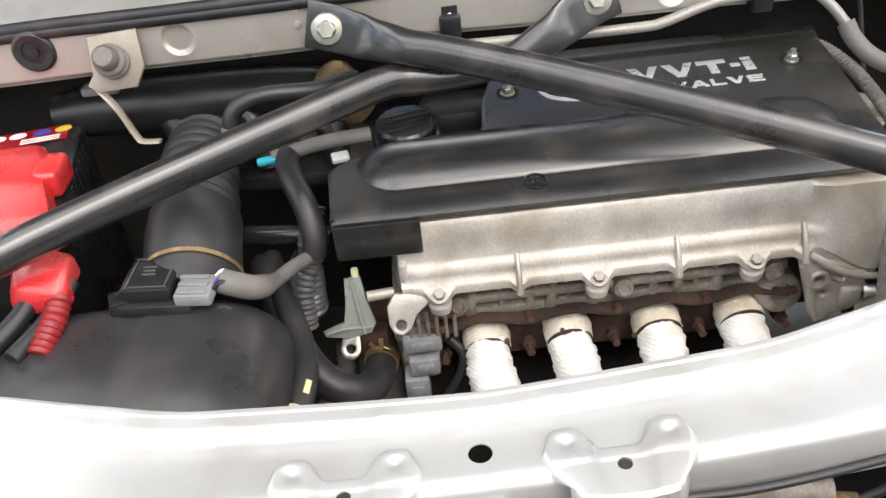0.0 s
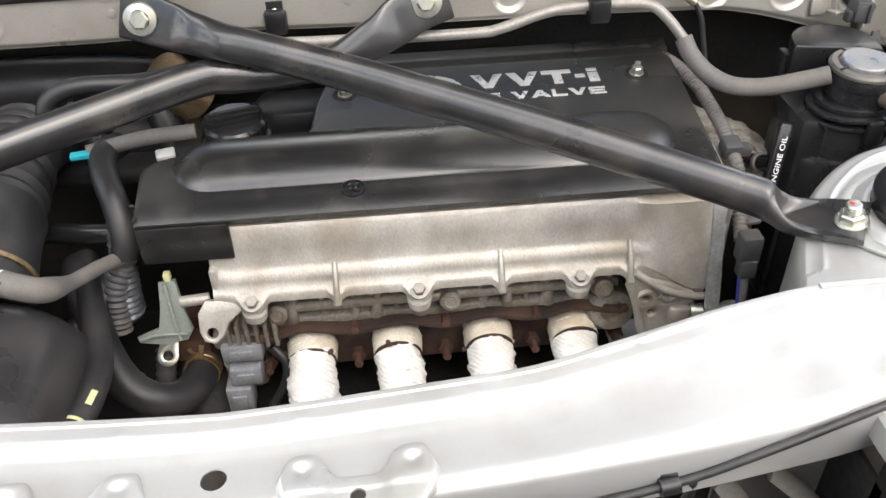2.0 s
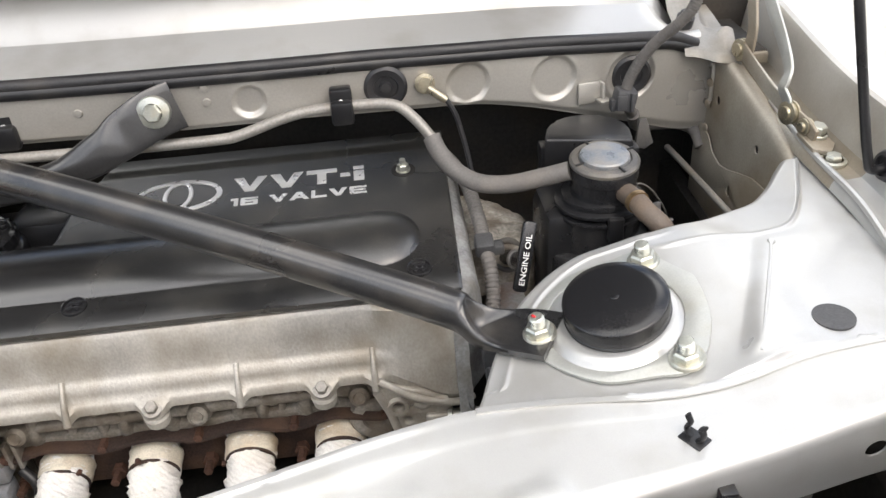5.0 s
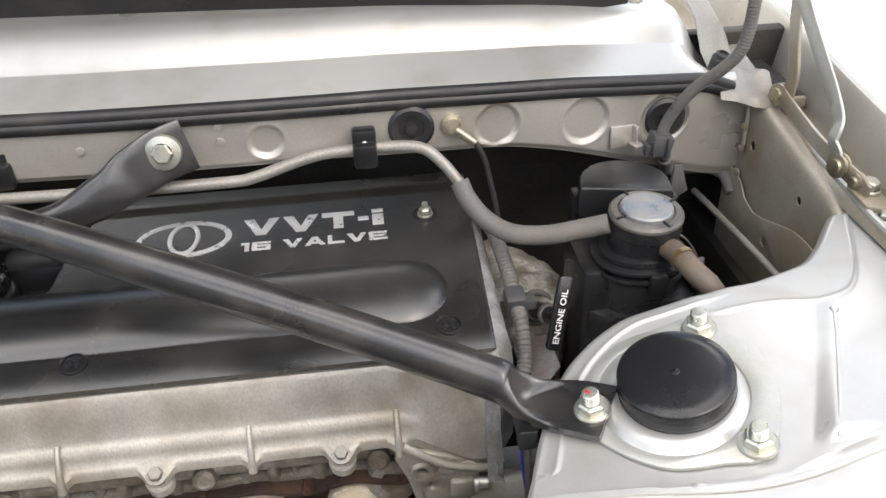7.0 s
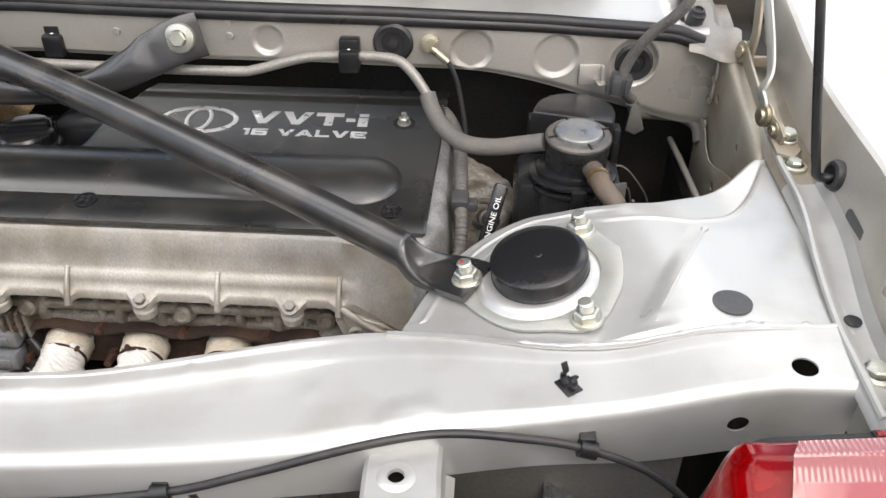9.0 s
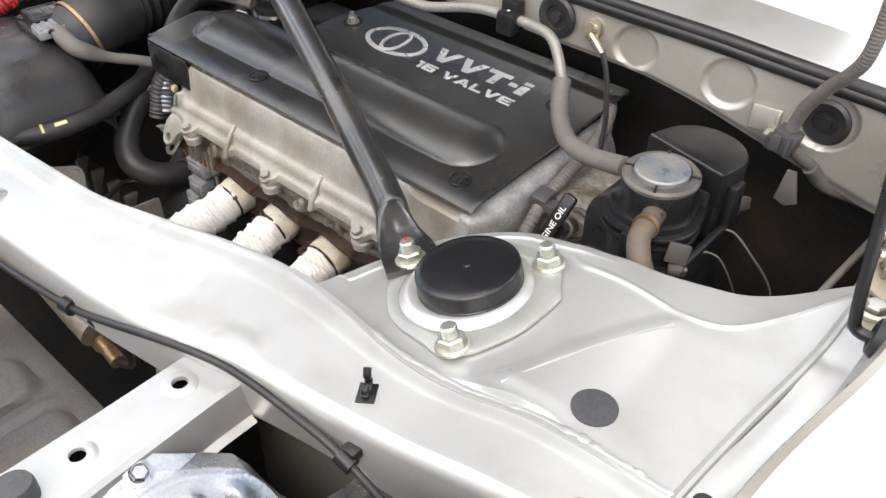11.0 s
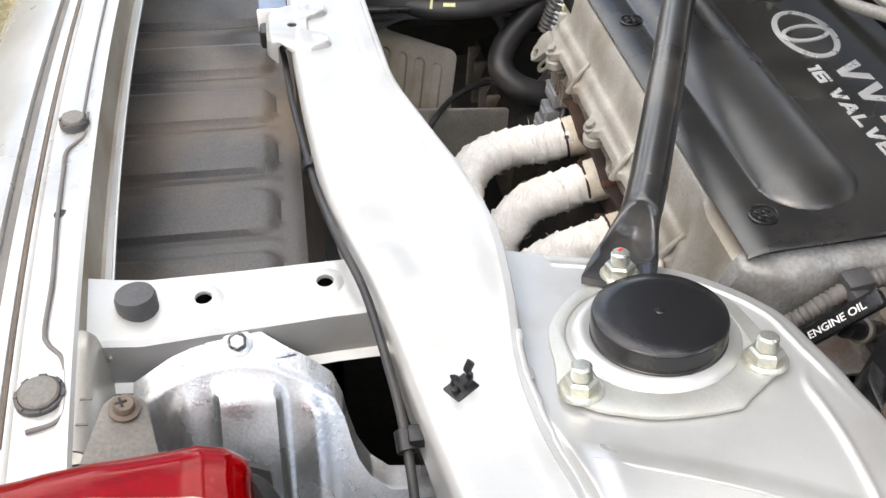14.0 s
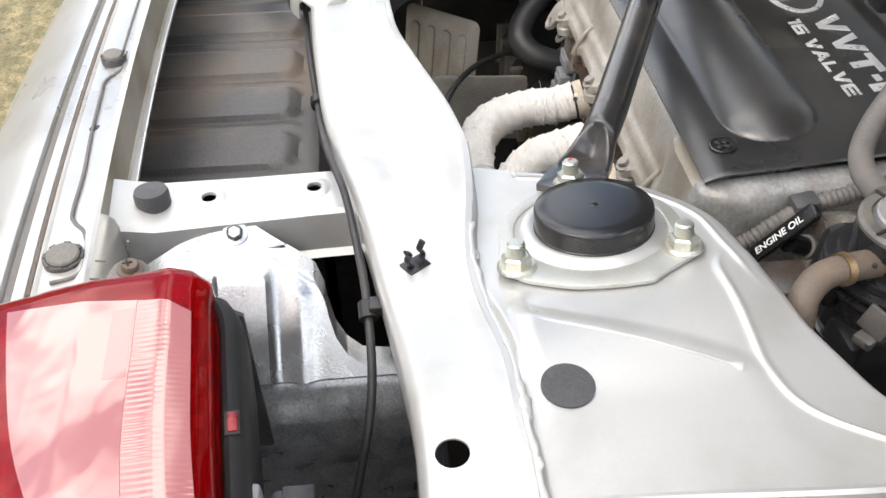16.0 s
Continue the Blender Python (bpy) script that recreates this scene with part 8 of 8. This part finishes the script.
hose_thing("ribbed_boot", [(-0.1435, 0.722, 0.728), (-0.1465, 0.720, 0.712), (-0.1500, 0.719, 0.696), (-0.1535, 0.719, 0.678)], lambda k: 0.0135 + 0.0075 * k, STEEL_DARK, "ribbed blue-grey rubber boot on the loom", 0.0014, 0.0065)
bm = box(bmesh.new(), (-0.097, 0.702, 0.730), (0.007, 0.008, 0.009), 0.002)
single("cream_plug", bm, TAPE, "small cream plastic plug below the cover", "plug")
bm = lathe(bmesh.new(), [(0.0055, -0.026), (0.0055, 0), (0.0048, 0.001), (0, 0.001)], aim((-0.087, 0.690, 0.7075), (-1, -0.1, 0)), 16)
single("cast_spigot", bm, CAST, "pale cast spigot on the engine end", "spigot")
for at, size in (((-0.040, 0.688, 0.645), (0.040, 0.022, 0.020)), ((-0.040, 0.684, 0.618), (0.032, 0.024, 0.022)), ((-0.050, 0.682, 0.588), (0.026, 0.026, 0.034))):
    bm = box(bmesh.new(), at, size, 0.003)
    box(bm, vec(*at) + vec(0, -size[1] / 2, 0), (size[0] * 0.55, 0.004, size[2] * 0.5), 0.001)
    single("sensor_plug", bm, PLUG_GREY, "blue-grey sensor plug below the head", "plug", "sensor plugs")
hose_thing("sensor_lead", [(-0.012, 0.69, 0.640), (0.0, 0.682, 0.625), (-0.004, 0.676, 0.602), (-0.02, 0.672, 0.575)], 0.005, RUBBER, "short black sensor lead")
hose_thing("breather_hose", [(-0.209, 0.825, 0.828), (-0.207, 0.83, 0.846), (-0.194, 0.835, 0.857), (-0.168, 0.84, 0.861), (-0.12, 0.85, 0.856), (-0.08, 0.88, 0.85)], 0.0088, RUBBER, "black breather hose bending behind the brace bar")
bm = lathe(bmesh.new(), [(0.0086, -0.006), (0.0112, -0.005), (0.0112, 0.005), (0.0086, 0.006)], aim((-0.209, 0.8255, 0.830), (0.05, 0.2, 0.95)), 20)
single("hose_clip", bm, ZINC, "pale zinc clip at the hose end", "clip")
hose_thing("steel_breather_pipe", [(-0.17, 0.80, 0.81), (-0.12, 0.812, 0.815), (-0.07, 0.82, 0.815)], 0.0075, HOSE_GREY, "grey pipe leading to the filler neck")
bm = bmesh.new()
box(bm, (-0.172, 0.795, 0.811), (0.026, 0.010, 0.006), 0.002, pose(0, 0, 0, 0, 0, 10))
single("cyan_plug", bm, CYAN, "cyan plastic plug under the brace bar", "plug")
bm = bmesh.new()
box(bm, (-0.105, 0.822, 0.790), (0.019, 0.012, 0.007), 0.002, pose(0, 0, 0, 20, 0, 12))
single("white_plug", bm, WHITE_MARK, "white plug behind the engine cover", "plug")
bm = lathe(bmesh.new(), [(0.028, -0.05), (0.028, -0.004), (0.024, 0.004), (0.014, 0.007), (0, 0.008)], aim((-0.112, 0.905, 0.838), (-0.5, -0.3, 0.8)), 28)
single("throttle_housing", bm, COPPER, "brownish cast throttle housing behind the bars", "throttle body")
manifold = thing("intake_manifold", (-0.2, 0.92, 0.72), "dark intake manifold in shadow below the bulkhead", "manifold")
part("plenum", tube(bmesh.new(), [(-0.42, 0.93, 0.82), (-0.36, 0.93, 0.822), (-0.20, 0.93, 0.82), (-0.12, 0.93, 0.818)], lambda k: 0.031 - 0.006 * (2 * k - 1) ** 4, 20), PLASTIC, manifold)
for x in (-0.30, -0.22, -0.14):
    part("runner", tube(bmesh.new(), [(x, 0.925, 0.815), (x + 0.02, 0.905, 0.79), (x + 0.03, 0.885, 0.75)], 0.019, 16), PLASTIC, manifold)
part("flange", box(bmesh.new(), (-0.16, 0.880, 0.742), (0.24, 0.04, 0.02), 0.006), PLASTIC, manifold)
bm = box(bmesh.new(), (-0.355, 0.905, 0.858), (0.040, 0.018, 0.010), 0.003)
part("pale_fitting", bm, PALE_GREY, manifold, "small pale fitting in the shadow")
bm = plate(bmesh.new(), [(-0.006, 0.034), (0.010, 0.036), (0.014, 0.01), (0.020, -0.016), (0.014, -0.026), (-0.008, -0.03), (-0.032, -0.026), (-0.034, -0.02), (-0.012, -0.012), (-0.008, 0.008)], 0.007, 0.002, pose(-0.104, 0.70, 0.684, 70, 0, 0))
for pts in (((0.001, 0.034), (0.004, 0.008), (0.008, -0.024)), ((-0.030, -0.021), (-0.010, -0.017), (0.016, -0.018))):
    tube(bm, [pose(-0.104, 0.70, 0.684, 70, 0, 0) @ vec(a, b, 0.0075) for a, b in pts], 0.0016, 8)
single("pale_bracket", bm, GREEN_WHITE, "pale greenish plastic shield on the engine end", "shield")
bm = plate(bmesh.new(), hull([(0, 0, 0.0105), (0.003, 0.02, 0.008)]), 0.003, 0.001, pose(-0.114, 0.690, 0.640, 48, 0, 0), [(0, 0, 0.0048)])
single("ring_lug", bm, ZINC, "small zinc ring lug", "lug")
hose_thing("sensor_boot", [(-0.122, 0.712, 0.63), (-0.124, 0.70, 0.61), (-0.128, 0.69, 0.585)], 0.010, PLASTIC_GREY, "ribbed grey sensor boot", 0.0012, 0.008)
water = thing("water_housing", (-0.055, 0.71, 0.57), "ribbed grey cast water housing on the head", "housing")
bm = bmesh.new()
box(bm, (-0.045, 0.718, 0.612), (0.045, 0.04, 0.08), 0.012)
box(bm, (-0.045, 0.700, 0.655), (0.045, 0.03, 0.02), 0.005)
lathe(bm, [(0.013, -0.01), (0.012, 0.012), (0.006, 0.014), (0, 0.014)], aim((-0.05, 0.698, 0.625), (0, -1, 0.3)), 18)
part("housing_body", bm, CAST_DARK, water)
for k in range(6):
    part("rib", box(bmesh.new(), (-0.05 + 0.009 * k, 0.69, 0.665), (0.004, 0.02, 0.03), 0.001), CAST_DARK, water)

# heat shields on the gearbox side
plate_thing = thing("heat_shield", (-0.24, 0.57, 0.52), "silvery embossed heat shield plate below the airbox", "heat shield")
mp = Matrix.Translation((-0.1885, 0.529, 0.586)) @ pose(0, 0, 0, 82, 0, 52)
bm = plate(bmesh.new(), rounded(0.125, 0.115, 0.012), 0.0025, 0.0008, mp)
part("plate", bm, CAST, plate_thing)
for k in range(4):
    bm = plate(bmesh.new(), rounded(0.015, 0.082, 0.0072), 0.006, 0.002, mp @ pose(0.036 - 0.027 * k, -0.008, 0.001))
    part("emboss", bm, CAST, plate_thing)
part("rivet", lathe(bmesh.new(), [(0.0045, 0), (0.004, 0.002), (0, 0.003)], mp @ pose(0.054, 0.049, 0.001), 14), CAST, plate_thing)
bm = plate(bmesh.new(), rounded(0.13, 0.10, 0.006), 0.003, 0.0008, Matrix.Translation((-0.084, 0.575, 0.55)) @ pose(0, 0, 0, 86, 0, 85))
single("lower_shield", bm, PIPE, "dull grey lower heat shield plate", "heat shield")
hose_thing("thin_cable", [(-0.10, 0.668, 0.600), (-0.139, 0.630, 0.602), (-0.126, 0.601, 0.606), (-0.104, 0.571, 0.606), (-0.074, 0.546, 0.604), (-0.040, 0.526, 0.598), (-0.01, 0.51, 0.57)], 0.004, RUBBER, "thin black cable by the heat shield")
for p in ((-0.15, 0.69, 0.56), (-0.12, 0.72, 0.54), (-0.17, 0.73, 0.57), (-0.09, 0.71, 0.53)):
    bm = lathe(bmesh.new(), [(0.009, -0.02), (0.009, 0), (0.008, 0.012), (0, 0.013)], aim(p, (-0.2, -0.6, 0.7)), 12)
    single("gearbox_bolt", bm, COPPER, "brownish bolt on the gearbox casing", "bolt", "gearbox bolts")
gearbox = thing("gearbox", (-0.20, 0.75, 0.43), "dark oily gearbox casing", "gearbox")
part("casing", box(bmesh.new(), (-0.20, 0.75, 0.50), (0.30, 0.22, 0.14), 0.03), OIL_AND_SHADE, gearbox)
part("bell_housing", lathe(bmesh.new(), [(0.10, 0), (0.115, 0.02), (0.115, 0.05), (0.09, 0.07), (0, 0.07)], aim((-0.06, 0.75, 0.50), (-1, 0, 0)), 32), OIL_AND_SHADE, gearbox)
for k in range(6):
    part("rib", box(bmesh.new(), (-0.30 + 0.045 * k, 0.64, 0.53), (0.008, 0.02, 0.07), 0.003), CAST_DARK, gearbox)

# bracket and boss on the left of the bulkhead
lb = thing("bulkhead_bracket", (-0.30, 0.845, 0.88), "silver bracket with a large bolt on the bulkhead", "bracket")
bm = plate(bmesh.new(), [(-0.022, 0.025), (0.026, 0.028), (0.026, -0.008), (0.014, -0.028), (-0.024, -0.03), (-0.034, -0.022), (-0.026, -0.012)], 0.006, 0.002, pose(-0.305, 0.842, 0.914, 78, 0, 0))
part("bracket_plate", bm, SIDE_DIRT, lb)
bm = lathe(bmesh.new(), [(0.017, 0), (0.017, 0.003), (0.014, 0.004), (0.016, 0.006), (0.014, 0.008), (0.0155, 0.011), (0.012, 0.013), (0.0115, 0.022), (0.009, 0.025), (0, 0.025)], aim((-0.308, 0.838, 0.914), (0, -0.8, 0.6)), 28)
part("large_bolt", bm, RIVET, lb, "dull grey bolt with stacked washers")
bm = bmesh.new()
tube(bm, [(-0.332, 0.84, 0.888), (-0.318, 0.835, 0.866), (-0.306, 0.83, 0.835), (-0.300, 0.828, 0.83), (-0.283, 0.825, 0.83)], 0.003, 8, flat=lambda k: (1.6, 0.6))
part("hook_stay", bm, SIDE_DIRT, lb, "bent silver stay")
